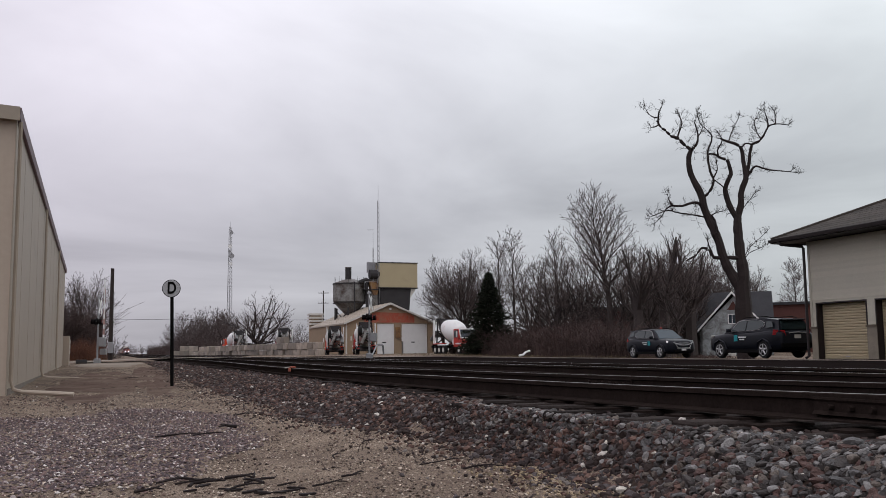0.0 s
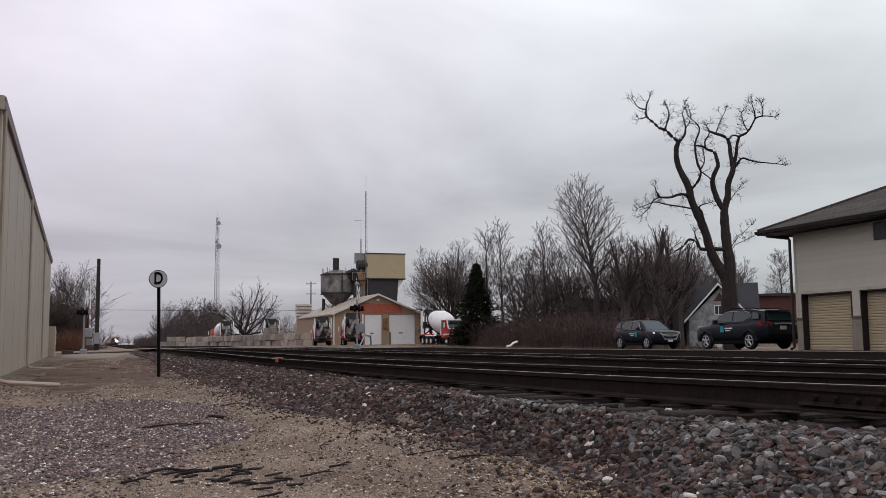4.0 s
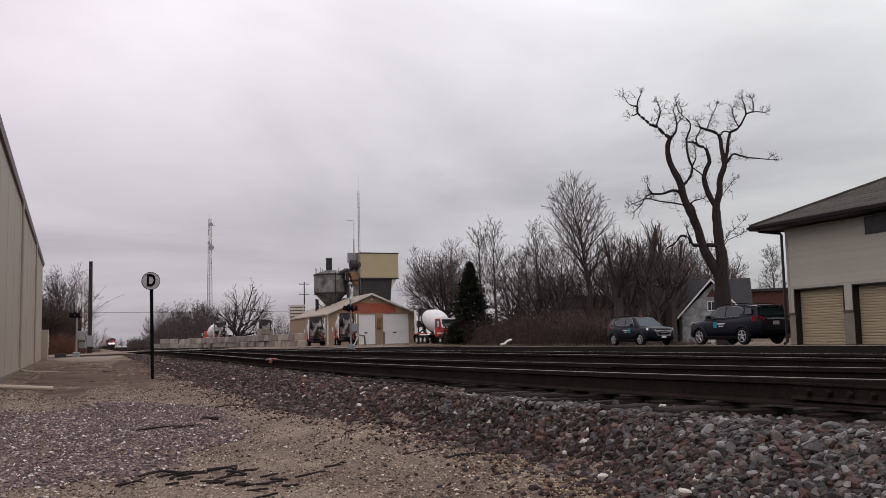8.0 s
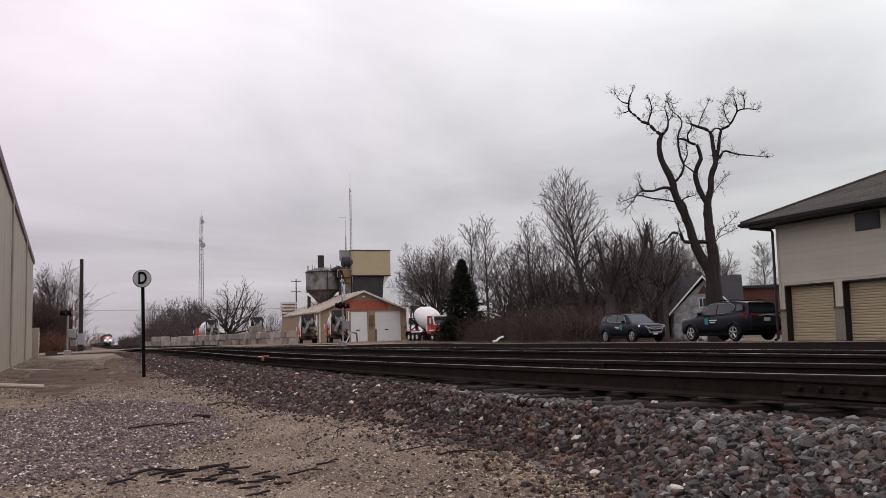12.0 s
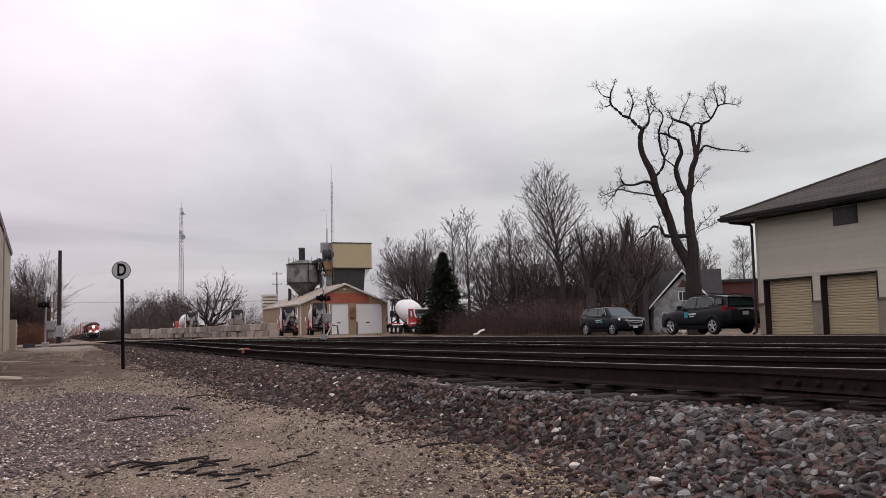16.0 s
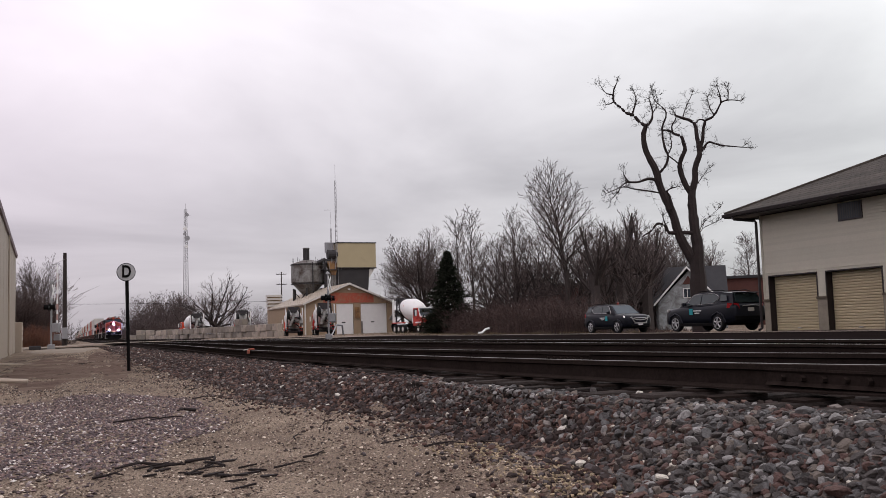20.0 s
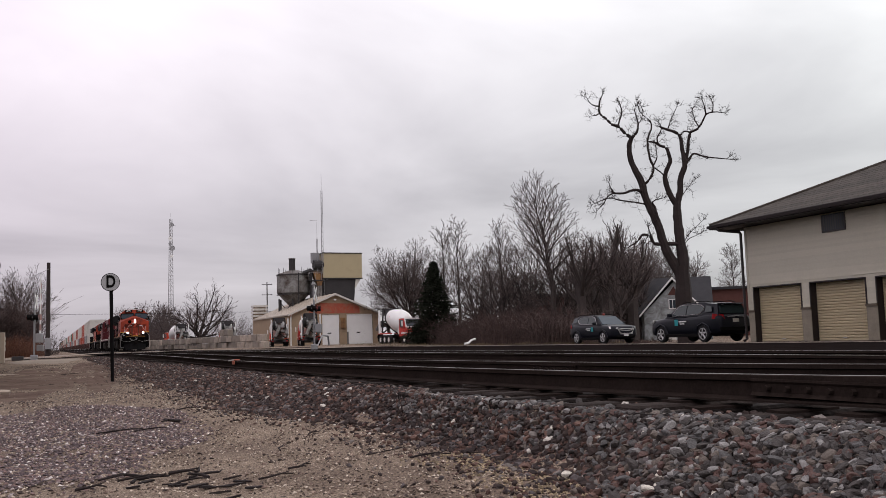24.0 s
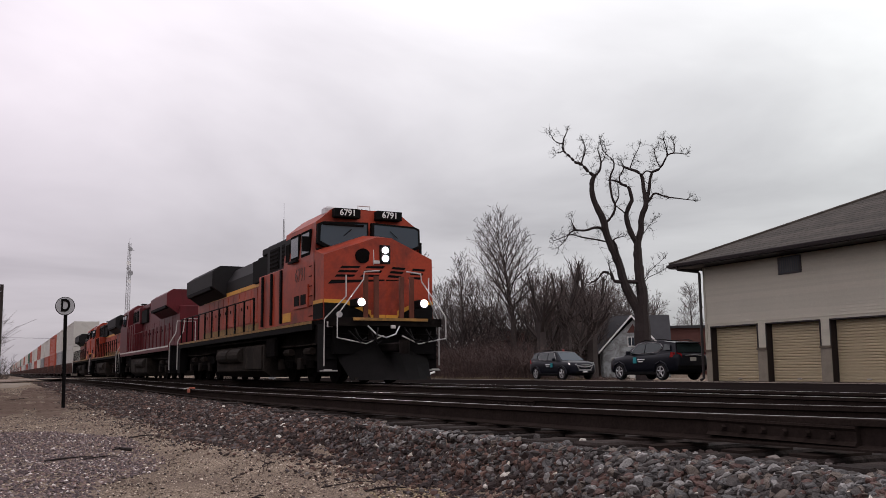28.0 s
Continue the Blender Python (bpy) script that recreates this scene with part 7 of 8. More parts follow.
def mixer_truck(m, label, cab=None, rear=True):
    """Rear-discharge mixer. Local y from the front bumper (0) back; z = 0 on the ground."""
    t = thing("mixer_truck", m, label, "mixer truck", "concrete mixer trucks in the yard")
    cabm = cab or M_mixer_red
    part("chassis", bx(-0.45, 0.45, 0.4, 8.8, 0.75, 1.05), M_black, t)
    prof = [(0.0, 0.75), (0.25, 0.95), (1.3, 1.2), (2.2, 1.25), (3.6, 0.98), (4.9, 0.62), (5.0, 0.55)]
    ax0, ax1 = Vector((0, 2.75, 2.15)), Vector((0, 7.7, 3.25))
    d = (ax1 - ax0).normalized()
    drum = part("drum", tb([ax0 + d * a for a, r in prof], [r for a, r in prof], 24), M_white, t, "white mixer drum", smooth=True)
    part("roller_ring", tb([ax0 + d * 4.1, ax0 + d * 4.3], [0.92, 0.92], 20), M_steel_dark, drum)
    for k in range(5):
        a = k * 1.2566
        part("drum_marking", bx(-0.12, 0.12, 0, 0.5, 1.19, 1.215), M_mixer_red, drum, "", Matrix.Translation(ax0 + d * 1.9) @ d.to_track_quat("Y", "Z").to_matrix().to_4x4() @ pose(0, 0, 0, 0, math.degrees(a), 0))
    for k in (0.45, 0.75):
        part("drum_band", tb([ax0 + d * (4.9 - k), ax0 + d * (4.98 - k)], [0.66 + 0.22 * k, 0.64 + 0.22 * k], 20), M_red_faint, drum)
    for s in (-1, 1):
        part("rear_ladder_rail", tb([(s * 1.12, 8.3, 0.9), (s * 1.12, 8.1, 3.9)], 0.035, 5), M_white, t)
        part("mud_guard", bx(s * 1.0 - 0.22, s * 1.0 + 0.22, 8.25, 8.32, 0.35, 1.15), M_black, t)
        part("tail_lamp", bx(s * 0.95 - 0.12, s * 0.95 + 0.12, 8.82, 8.88, 0.80, 0.95), M_tail, t)
    part("cross_member", bx(-1.15, 1.15, 8.62, 8.78, 0.72, 1.0), M_steel_dark, t)
    part("rear_deck", bx(-0.9, 0.9, 7.9, 8.7, 2.55, 2.68), M_steel_dark, t)
    part("rear_tank", tb([(-0.95, 8.3, 2.2), (-0.2, 8.3, 2.2)], 0.26, 10), M_silo, t)
    part("charge_hopper", pr([(-0.75, 4.05), (0.75, 4.05), (0.35, 3.3), (-0.35, 3.3)], 7.5, 8.3, "y"), M_steel_dark, t, "dark charge hopper")
    part("hopper_frame", tb([(-0.95, 7.65, 1.2), (0.85, 7.7, 2.6)], 0.08, 6), M_steel_dark, t)
    part("hopper_frame", tb([(0.95, 7.65, 1.2), (-0.85, 7.7, 2.6)], 0.08, 6), M_steel_dark, t)
    for s in (-1, 1):
        part("frame_post", tb([(s * 0.95, 7.65, 1.0), (s * 0.75, 7.7, 4.0)], 0.09, 6), M_steel_dark, t)
    part("chute", tb([(0, 8.2, 2.9), (0.25, 8.9, 2.2), (0.6, 9.4, 1.4)], [0.28, 0.22, 0.2], 8), M_silo, t, "grey discharge chute")
    part("folded_chute", tb([(-0.9, 8.0, 2.4), (-0.95, 9.2, 1.7)], [0.25, 0.22], 8), M_silo, t)
    c = part("cab", pr([(0.0, 0.85), (0.0, 1.55), (0.75, 1.75), (1.15, 2.75), (2.35, 2.75), (2.35, 0.85)], -1.15, 1.15, "x"), cabm, t, "boxy front cab")
    part("windscreen", pr([(0.74, 1.82), (1.10, 2.68), (1.14, 2.68), (0.80, 1.82)], -0.95, 0.95, "x"), M_window, c)
    for s in (-1, 1):
        part("side_window", bx(s * 1.16 - 0.01, s * 1.16 + 0.01, 1.2, 2.15, 1.85, 2.6), M_window, c)
        part("cab_pillar", tb([(s * 1.02, 0.72, 1.8), (s * 1.02, 1.10, 2.72)], 0.07, 5), M_white, c)
        part("mirror", bx(s * 1.4 - 0.06, s * 1.4 + 0.06, 0.9, 1.0, 1.9, 2.5), M_white, c)
    part("windscreen_header", tb([(-1.02, 1.10, 2.72), (1.02, 1.10, 2.72)], 0.07, 5), M_white, c)
    part("windscreen_sill", tb([(-1.02, 0.72, 1.8), (1.02, 0.72, 1.8)], 0.07, 5), M_white, c)
    part("grille", bx(-0.6, 0.6, -0.05, 0.0, 0.9, 1.45), M_black, c)
    part("bumper", bx(-1.2, 1.2, -0.25, 0.0, 0.5, 0.85, 0.03), M_chrome, t)
    for s in (-1, 1):
        part("fender", bx(s * 1.02 - 0.22, s * 1.02 + 0.22, 0.2, 1.7, 1.1, 1.25, 0.03), M_white, t)
        part("rear_fender", bx(s * 1.0 - 0.25, s * 1.0 + 0.25, 5.2, 8.2, 1.15, 1.28, 0.03), cabm, t)
        part("headlight", tb([(s * 0.9, -0.06, 1.1), (s * 0.9, 0.05, 1.1)], 0.12, 10), M_chrome, t)
        for y in (1.0, 5.3, 6.5, 7.7):
            w = part("wheel", tb([(s * 0.75, y, 0.52), (s * 0.8, y, 0.52), (s * 1.12, y, 0.52), (s * 1.16, y, 0.52)], [0.47, 0.52, 0.52, 0.45], 18), M_tyre, t)
            part("rim", tb([(s * 1.12, y, 0.52), (s * 1.175, y, 0.52)], [0.3, 0.24], 12), M_offwhite, w)
    part("water_tank", tb([(-1.0, 2.75, 1.4), (1.0, 2.75, 1.4)], 0.33, 12), M_white, t)
    part("ladder", bx(1.02, 1.1, 8.0, 8.4, 1.0, 3.7), M_white, t)
    part("ladder", bx(-1.25, -1.15, 7.6, 8.0, 1.2, 3.9), M_white, t)
    if rear:
        part("tag_wheel", tb([(0.55, 8.9, 3.0), (0.95, 8.9, 3.0)], [0.55, 0.55], 18), M_tyre, t, "raised tag-axle wheel")
        part("tag_arm", tb([(0.5, 7.8, 2.9), (0.6, 8.9, 3.0)], 0.09, 6), M_steel_dark, t)
    return t


mixer_truck(pose(35.9, 91.0, 0.5, 0, 0, 3), "red and white mixer truck parked beside the garage", rear=False)
mixer_truck(pose(29.0, 111.0, 0.5, 0, 0, 169) @ Matrix.Scale(0.95, 4), "white-drummed mixer truck with a raised tag wheel")
mixer_truck(pose(25.9, 113.2, 0.5, 0, 0, 169) @ Matrix.Scale(0.86, 4), "mixer truck with an orange cab beside the blocks", M_flag_orange)
mixer_truck(pose(24.4, 141.0, 0.6, 0, 0, 172) @ Matrix.Scale(0.95, 4), "white-drummed mixer truck behind the block wall", M_mixer_red)
mixer_truck(pose(18.8, 163.0, 0.6, 0, 0, 186), "far mixer truck behind the block wall", M_flag_orange, rear=False)

# ---- sign, poles and signals ----
def derail_sign():
    s = thing("round_sign", pose(1.375, 23.8, 0.18), "round white sign with black letter D on dark post", "sign")
    part("post", tb([(0.02, 0, -0.3), (-0.03, 0, 2.30)], 0.042, 8), M_black, s, "dark green-black steel post")
    part("backing", tb([(-0.05, -0.075, 2.43), (-0.05, -0.05, 2.43)], 0.222, 32), M_black, s)
    part("disc", tb([(-0.05, -0.088, 2.43), (-0.05, -0.076, 2.43)], 0.207, 32), M_disc, s, "pale reflective disc")
    d = text_mesh("D", 0.41, 0.004, 0.012)
    part("letter", d, M_black, s, "", pose(-0.045, -0.095, 2.43, 90, 0, 0) @ Matrix.Diagonal((0.72, 1.0, 1.0, 1.0)))


derail_sign()


def utility_pole(m, h, label, arms=(), r=0.15):
    p = thing("utility_pole", m, label, "utility pole", "utility poles")
    part("pole", tb([(0, 0, -0.5), (0, 0, h)], [r, r * 0.7], 10), M_pole, p)
    for z, half in arms:
        a = part("cross_arm", bx(-half, half, -0.06, 0.06, z - 0.06, z + 0.06), M_pole, p)
        for x in (-half + 0.1, -half * 0.4, half * 0.4, half - 0.1):
            part("insulator", tb([(x, 0, z + 0.06), (x, 0, z + 0.25)], [0.03, 0.05], 6), M_galv, a)
    return p


up = utility_pole(pose(-0.25, 90.0, 0.3), 8.6, "dark creosoted utility pole beside the crossing", r=0.22)
part("meter_cabinet", bx(-0.25, 0.25, -0.45, -0.22, 0.8, 1.8), M_galv, up)
part("bracket", tb([(0, -0.2, 8.0), (-0.9, -0.2, 7.5)], 0.03, 4), M_galv, up)
utility_pole(pose(42.9, 196.9, 0.5, 0, 0, -15), 13.7, "tall utility pole with two cross arms behind the plant", ((13.2, 1.1), (11.0, 1.1)), 0.16)


def signal_lamp(parent, x, y, z, lit, face=-1):
    h = part("lamp_hood", tb([(x, y, z), (x, y + face * 0.30, z)], [0.16, 0.17], 14), M_black, parent)
    part("target", tb([(x, y - face * 0.015, z), (x, y + face * 0.01, z)], 0.26, 16), M_black, h)
    part("lens", tb([(x, y + face * 0.301, z), (x, y + face * 0.31, z)], 0.14, 14), M_red_lamp if lit else M_tail, h, "lit red lens" if lit else "red lens")


def crossing_signal(m, label, lit=(True, False), gate_up=6.2):
    s = thing("crossing_signal", m, label, "crossing signal", "signals at the road crossing")
    part("mast", tb([(0, 0, -0.2), (0, 0, 4.4)], 0.065, 10), M_signal, s)
    part("base", bx(-0.2, 0.2, -0.2, 0.2, -0.1, 0.3, 0.03), M_signal, s)
    part("gate_mechanism", bx(-0.22, 0.22, -0.5, -0.08, 1.1, 1.7, 0.04), M_signal, s, "grey gate mechanism box")
    part("lamp_bar", tb([(-0.62, 0, 2.75), (0.62, 0, 2.75)], 0.05, 8), M_signal, s)
    for sx, on in ((-0.55, lit[0]), (0.55, lit[1])):
        for face in (-1, 1):
            signal_lamp(s, sx, face * 0.05, 2.75, on, face)
    for a in (45, -45):
        c = part("crossbuck", bx(-0.62, 0.62, -0.02, 0.0, -0.115, 0.115), M_white, s, "white crossbuck blade", pose(0, -0.09 - (0.03 if a > 0 else 0), 3.75, 0, a, 0))
    part("bell", tb([(0, 0, 4.4), (0, 0, 4.55)], [0.15, 0.1], 12), M_signal, s)
    if not gate_up:
        return s
    # raised gate arm and its counterweights
    g = part("gate_arm", bmesh.new(), M_white, s, "raised striped gate arm")
    bm = tb([(0.35, -0.3, 1.4), (0.30, -0.3, gate_up)], [0.06, 0.035], 6)
    bm.to_mesh(g.data)
    bm.free()
    for k in range(5):
        z = 1.9 + k * (gate_up - 2.2) / 5
        part("red_stripe", tb([(0.345, -0.3, z), (0.34, -0.3, z + 0.4)], 0.064, 6), M_red_faint, g)
    part("counterweight", bx(0.2, 0.6, -0.5, -0.1, 0.55, 0.95, 0.03), M_signal, g)
    return s


crossing_signal(pose(-1.0, 66.0, 0.42, 0, 0, 80), "grey crossing signal with its gate raised and lamps hooded", (False, False), 5.6)
b1 = thing("equipment_box", pose(-1.9, 65.2, 0.40), "low dark equipment box at the crossing signal", "utility box")
part("body", bx(-0.4, 0.3, -0.25, 0.25, 0, 0.26, 0.03), M_steel_dark, b1)
c2 = crossing_signal(pose(16.6, 61.4, 0.55, 0, 0, 62), "crossing signal with crossbuck and dark lamps", (False, False), 0)
part("low_arm", tb([(0.2, -0.5, 0.9), (-1.4, -0.6, 0.35), (-1.9, -0.6, 0.15)], 0.05, 6), M_signal, c2)
part("low_arm", tb([(0.2, -0.5, 0.9), (1.6, -0.6, 0.85), (1.9, -0.6, 0.2)], 0.06, 6), M_signal, c2)


def lattice_tower():
    t = thing("lattice_tower", pose(30.6, 264.0, 0.5), "tall galvanised lattice radio tower with dish antennas", "radio tower")
    H, r0, r1 = 36.2, 0.95, 0.42
    def leg(k, z):
        a = k * 2.0944 + 0.4
        r = r0 + (r1 - r0) * z / H
        return Vector((r * math.cos(a), r * math.sin(a), z))
    for k in range(3):
        part("leg", tb([leg(k, -0.5), leg(k, H)], [0.09, 0.06], 5), M_galv, t)
    n = 34
    for i in range(n):
        bm = bmesh.new()
        for k in range(3):
            tube(bm, [leg(k, H * i / n), leg((k + 1) % 3, H * (i + 1) / n)], 0.035, 3)
            tube(bm, [leg(k, H * i / n), leg((k + 1) % 3, H * i / n)], 0.035, 3)
        part("bracing", bm, M_galv, t)
    for z, x, r in ((34.4, 0.2, 0.55), (30.5, -0.2, 0.6), (27.8, 0.3, 0.75), (29.0, -0.3, 0.45), (25.5, 0.1, 0.5)):
        part("dish_antenna", tb([(x, -0.6, z), (x, -0.9, z)], [r * 0.4, r], 16), M_white if z in (30.5, 25.5) else M_galv, t)
    part("antenna_arm", tb([(-0.2, -0.4, 34.0), (1.3, -0.4, 34.2)], 0.06, 4), M_galv, t)
    part("whip", tb([(0, 0, H), (0, 0, H + 1.5)], 0.04, 4), M_galv, t)


lattice_tower()


def wires():
    for k, (z, sag) in enumerate(((6.9, 0.5),)):
        pts = []
        for i in range(17):
            u = i / 16
            pts.append((-30 + 90 * u, 150 + 10 * u, z - sag * 4 * u * (1 - u)))
        solo("overhead_wire", tb(pts, 0.03, 4), M_black, "thin dark overhead wire", "wire", "overhead wires")


wires()


# ---- road at the crossing ----
def road_crossing():
    xs = list(np.linspace(-40, 60, 101))
    verts, faces = [], []
    for x in xs:
        for y in (68.0 + 0.2 * math.sin(x), 76.5 + 0.2 * math.sin(x * 0.7)):
            verts.append((x, y, (RAIL - 0.015 if 2.6 < x < 10.8 else ground_z(x, y) + 0.03 + (RAIL - 0.06 - ground_z(x, y)) * max(0.0, 1 - max(2.6 - x, x - 10.8, 0) / 6))))
    for i in range(len(xs) - 1):
        faces.append((2 * i, 2 * i + 2, 2 * i + 3, 2 * i + 1))
    tagged(new("road", raw("road", verts, faces, M_mud)), "packed pale gravel road over the crossing", "road", kind="structure")
    # worn pale patch of drive before the crossing
    v2, f2 = [(-0.2, 60.5, ground_z(-0.2, 60.5) + 0.045)], []
    n = 48
    for ring in (0.5, 0.8, 1.0):
        for i in range(n):
            a = 2 * math.pi * i / n
            k = ring * (1 + (0.16 * noise.noise(Vector((math.cos(a) * 2, math.sin(a) * 2, 3))) if ring == 1.0 else 0))
            x, y = -0.2 + 2.0 * k * math.cos(a), 60.5 + 9.0 * k * math.sin(a)
            v2.append((x, y, ground_z(x, y) + (0.03 if ring < 1 else -0.01)))
    for i in range(n):
        f2.append((0, 1 + i, 1 + (i + 1) % n))
        for r in (0, 1):
            o = 1 + r * n
            f2.append((o + i, o + n + i, o + n + (i + 1) % n, o + (i + 1) % n))
    tagged(new("pavement", raw("pavement", v2, f2, M_mud)), "worn pale gravel drive beside the warehouse", "drive", kind="structure")


road_crossing()


def soil_patch(name, label, cx, cy, rx, ry, seed, lean=0.0):
    """A worn sheet of bare soil with a ragged rim that dips under the sand."""
    v = [(cx, cy, ground_z(cx, cy) + 0.012)]
    f, n = [], 72
    rings = (0.25, 0.5, 0.75, 0.9, 1.0)
    for ring in rings:
        for i in range(n):
            a = 2 * math.pi * i / n
            k = ring * (1 + 0.22 * noise.noise(Vector((math.cos(a) * 3, math.sin(a) * 3, seed))))
            x, y = cx + rx * k * math.cos(a) + lean * ry * k * math.sin(a), cy + ry * k * math.sin(a)
            v.append((x, y, ground_z(x, y) + (0.010 + 0.012 * noise.noise(Vector((x * 2, y * 2, 1))) if ring < 1 else -0.03)))
    for i in range(n):
        f.append((0, 1 + i, 1 + (i + 1) % n))
        for r in range(len(rings) - 1):
            o = 1 + r * n
            f.append((o + i, o + n + i, o + n + (i + 1) % n, o + (i + 1) % n))
    me = raw(name, v, f, M_soil)
    me.shade_smooth()
    tagged(new(name, me), label, "soil", kind="structure")


soil_patch("soil", "dark trodden soil beside the warehouse", -0.35, 29.0, 1.15, 11.5, 2.0, 0.015)
soil_patch("soil", "dark bare soil at the foot of the ballast", 1.25, 34.0, 0.7, 15.0, 7.0, 0.02)


# ---- small trackside things ----
def small_things():
    m = thing("rail_marker", pose(3.79, 20.6, rail_top(20.6)), "small red rail clamp on the near rail", "rail clamp")
    part("clamp", bx(-0.06, 0.06, -0.08, 0.08, 0.002, 0.035, 0.012), M_red_paint, m)
    part("jaw", bx(-0.09, -0.045, -0.08, 0.08, -0.08, 0.002, 0.01), M_red_paint, m)
    part("handle", tb([(-0.05, 0.08, 0.02), (-0.12, 0.28, 0.0)], 0.012, 6), M_offwhite, m)
    d = thing("plastic_pipe", pose(25.3, 55.1, 0.53, 0, 0, 20), "bent piece of white pipe on the grass", "pipe")
    part("lower_length", tb([(-0.35, 0, 0.06), (0.0, 0, 0.10)], 0.07, 8), M_white, d)
    part("upper_length", tb([(0.0, 0, 0.10), (0.25, 0, 0.28), (0.62, 0, 0.36)], 0.07, 8), M_white, d)
    # bolted joint bars on the near track
    for y, x, s in ((3.72, 3.7875, -1), (9.2, 5.2925, -1)):
        j = thing("joint_bar", pose(x + s * 0.028, y, rail_top(y)), "bolted rusty joint bar on the rail", "joint bar", "rail joint bars")
        part("bar", pr([(-0.030, -0.125), (0.018, -0.135), (0.018, -0.03), (-0.022, -0.03), (-0.024, -0.042), (-0.012, -0.055), (-0.012, -0.105)], -0.52, 0.52, "y"), M_rail_side, j)
        for k in range(6):
            part("bolt", tb([(-0.01, -0.38 + k * 0.152, -0.08), (-0.045, -0.38 + k * 0.152, -0.08)], 0.018, 6), M_rail_side, j)
    # broken sticks on the path
    rnd = random.Random(12)
    for x, y, ln, ang, r in ((0.42, 6.62, 0.30, 5, 0.008), (0.62, 6.75, 0.26, 150, 0.012), (0.78, 6.85, 0.22, -20, 0.014), (0.88, 6.55, 0.28, 20, 0.010), (1.0, 6.5, 0.2, 140, 0.012), (0.72, 6.2, 0.3, 35, 0.009), (0.3, 6.7, 0.25, 12, 0.008), (1.28, 6.2, 0.25, 5, 0.008), (2.2, 6.7, 0.45, 10, 0.006), (2.75, 7.0, 0.4, 14, 0.006), (0.45, 10.4, 0.5, 22, 0.011), (0.85, 10.6, 0.35, 10, 0.009), (1.40, 11.2, 0.2, 170, 0.02), (2.25, 8.6, 0.2, 40, 0.008), (1.75, 7.6, 0.2, 70, 0.007), (-0.3, 24.0, 0.5, 20, 0.009), (0.3, 31.0, 0.5, 10, 0.010), (0.50, 6.48, 0.16, 30, 0.012), (0.95, 6.75, 0.14, 100, 0.010), (0.56, 6.66, 0.2, -15, 0.014), (0.15, 6.3, 0.18, 5, 0.010), (1.55, 6.5, 0.2, 8, 0.009), (2.4, 6.3, 0.3, 4, 0.009), (1.6, 13.0, 0.3, 30, 0.01)):
        st = thing("stick", pose(x, y, ground_z(x, y) + 0.012 + noise.noise(Vector((x * 0.8, y * 0.8, 0))) * 0.015, 0, 0, ang), "dark broken stick on the gravel", "stick", "broken sticks")
        pts = [(0, 0, 0), (ln * 0.35, rnd.uniform(-0.04, 0.04), 0.012), (ln * 0.7, rnd.uniform(-0.06, 0.06), 0.02), (ln, rnd.uniform(-0.08, 0.08), 0.01)]
        part("stem", tb(pts, [r, r * 0.9, r * 0.7, r * 0.4], 6), M_stick, st)
        for k in range(2):
            p = Vector(pts[1 + k])
            part("twig", tb([p, p + Vector((0.05, rnd.choice((-1, 1)) * rnd.uniform(0.01, 0.04), 0.01))], [r * 0.5, r * 0.25], 5), M_stick, st)
    for k in range(16):
        x, y = 0.85 + rnd.gauss(0, 0.34), 6.25 + rnd.gauss(0, 0.34)
        bk = thing("bark_piece", pose(x, y, ground_z(x, y) + 0.012 + noise.noise(Vector((x * 0.8, y * 0.8, 0))) * 0.015, rnd.uniform(-12, 12), rnd.uniform(-12, 12), rnd.uniform(-30, 40)), "torn piece of dark bark on the gravel", "bark", "bits of bark")
        ln, w = rnd.uniform(0.03, 0.09), rnd.uniform(0.006, 0.018)
        part("strip", pr([(-ln, -w), (-ln * 0.3, -w * 1.2), (ln, -w * 0.4), (ln * 0.8, w * 0.7), (-ln * 0.2, w), (-ln * 0.9, w * 0.5)], -0.006, 0.006, "z"), M_stick, bk)
    # dry stalks
    for x, y, h in ((2.13, 8.15, 0.20), (2.2, 8.3, 0.14), (2.05, 8.0, 0.10), (1.5, 9.3, 0.10), (1.9, 8.4, 0.08)):
        w = thing("dry_stalk", pose(x, y, ground_z(x, y)), "thin dry weed stalk in the gravel", "weed", "dry weed stalks")
        part("stalk", tb([(0, 0, -0.02), (0.02, 0, h * 0.6), (0.07, 0.02, h)], [0.004, 0.003, 0.002], 4), M_twig_dark, w)
        for k in range(3):
            part("side_shoot", tb([(0.02, 0, h * (0.3 + 0.2 * k)), (0.02 + (-1) ** k * 0.07, 0.02, h * (0.45 + 0.2 * k))], [0.003, 0.0015], 4), M_twig_dark, w)


small_things()

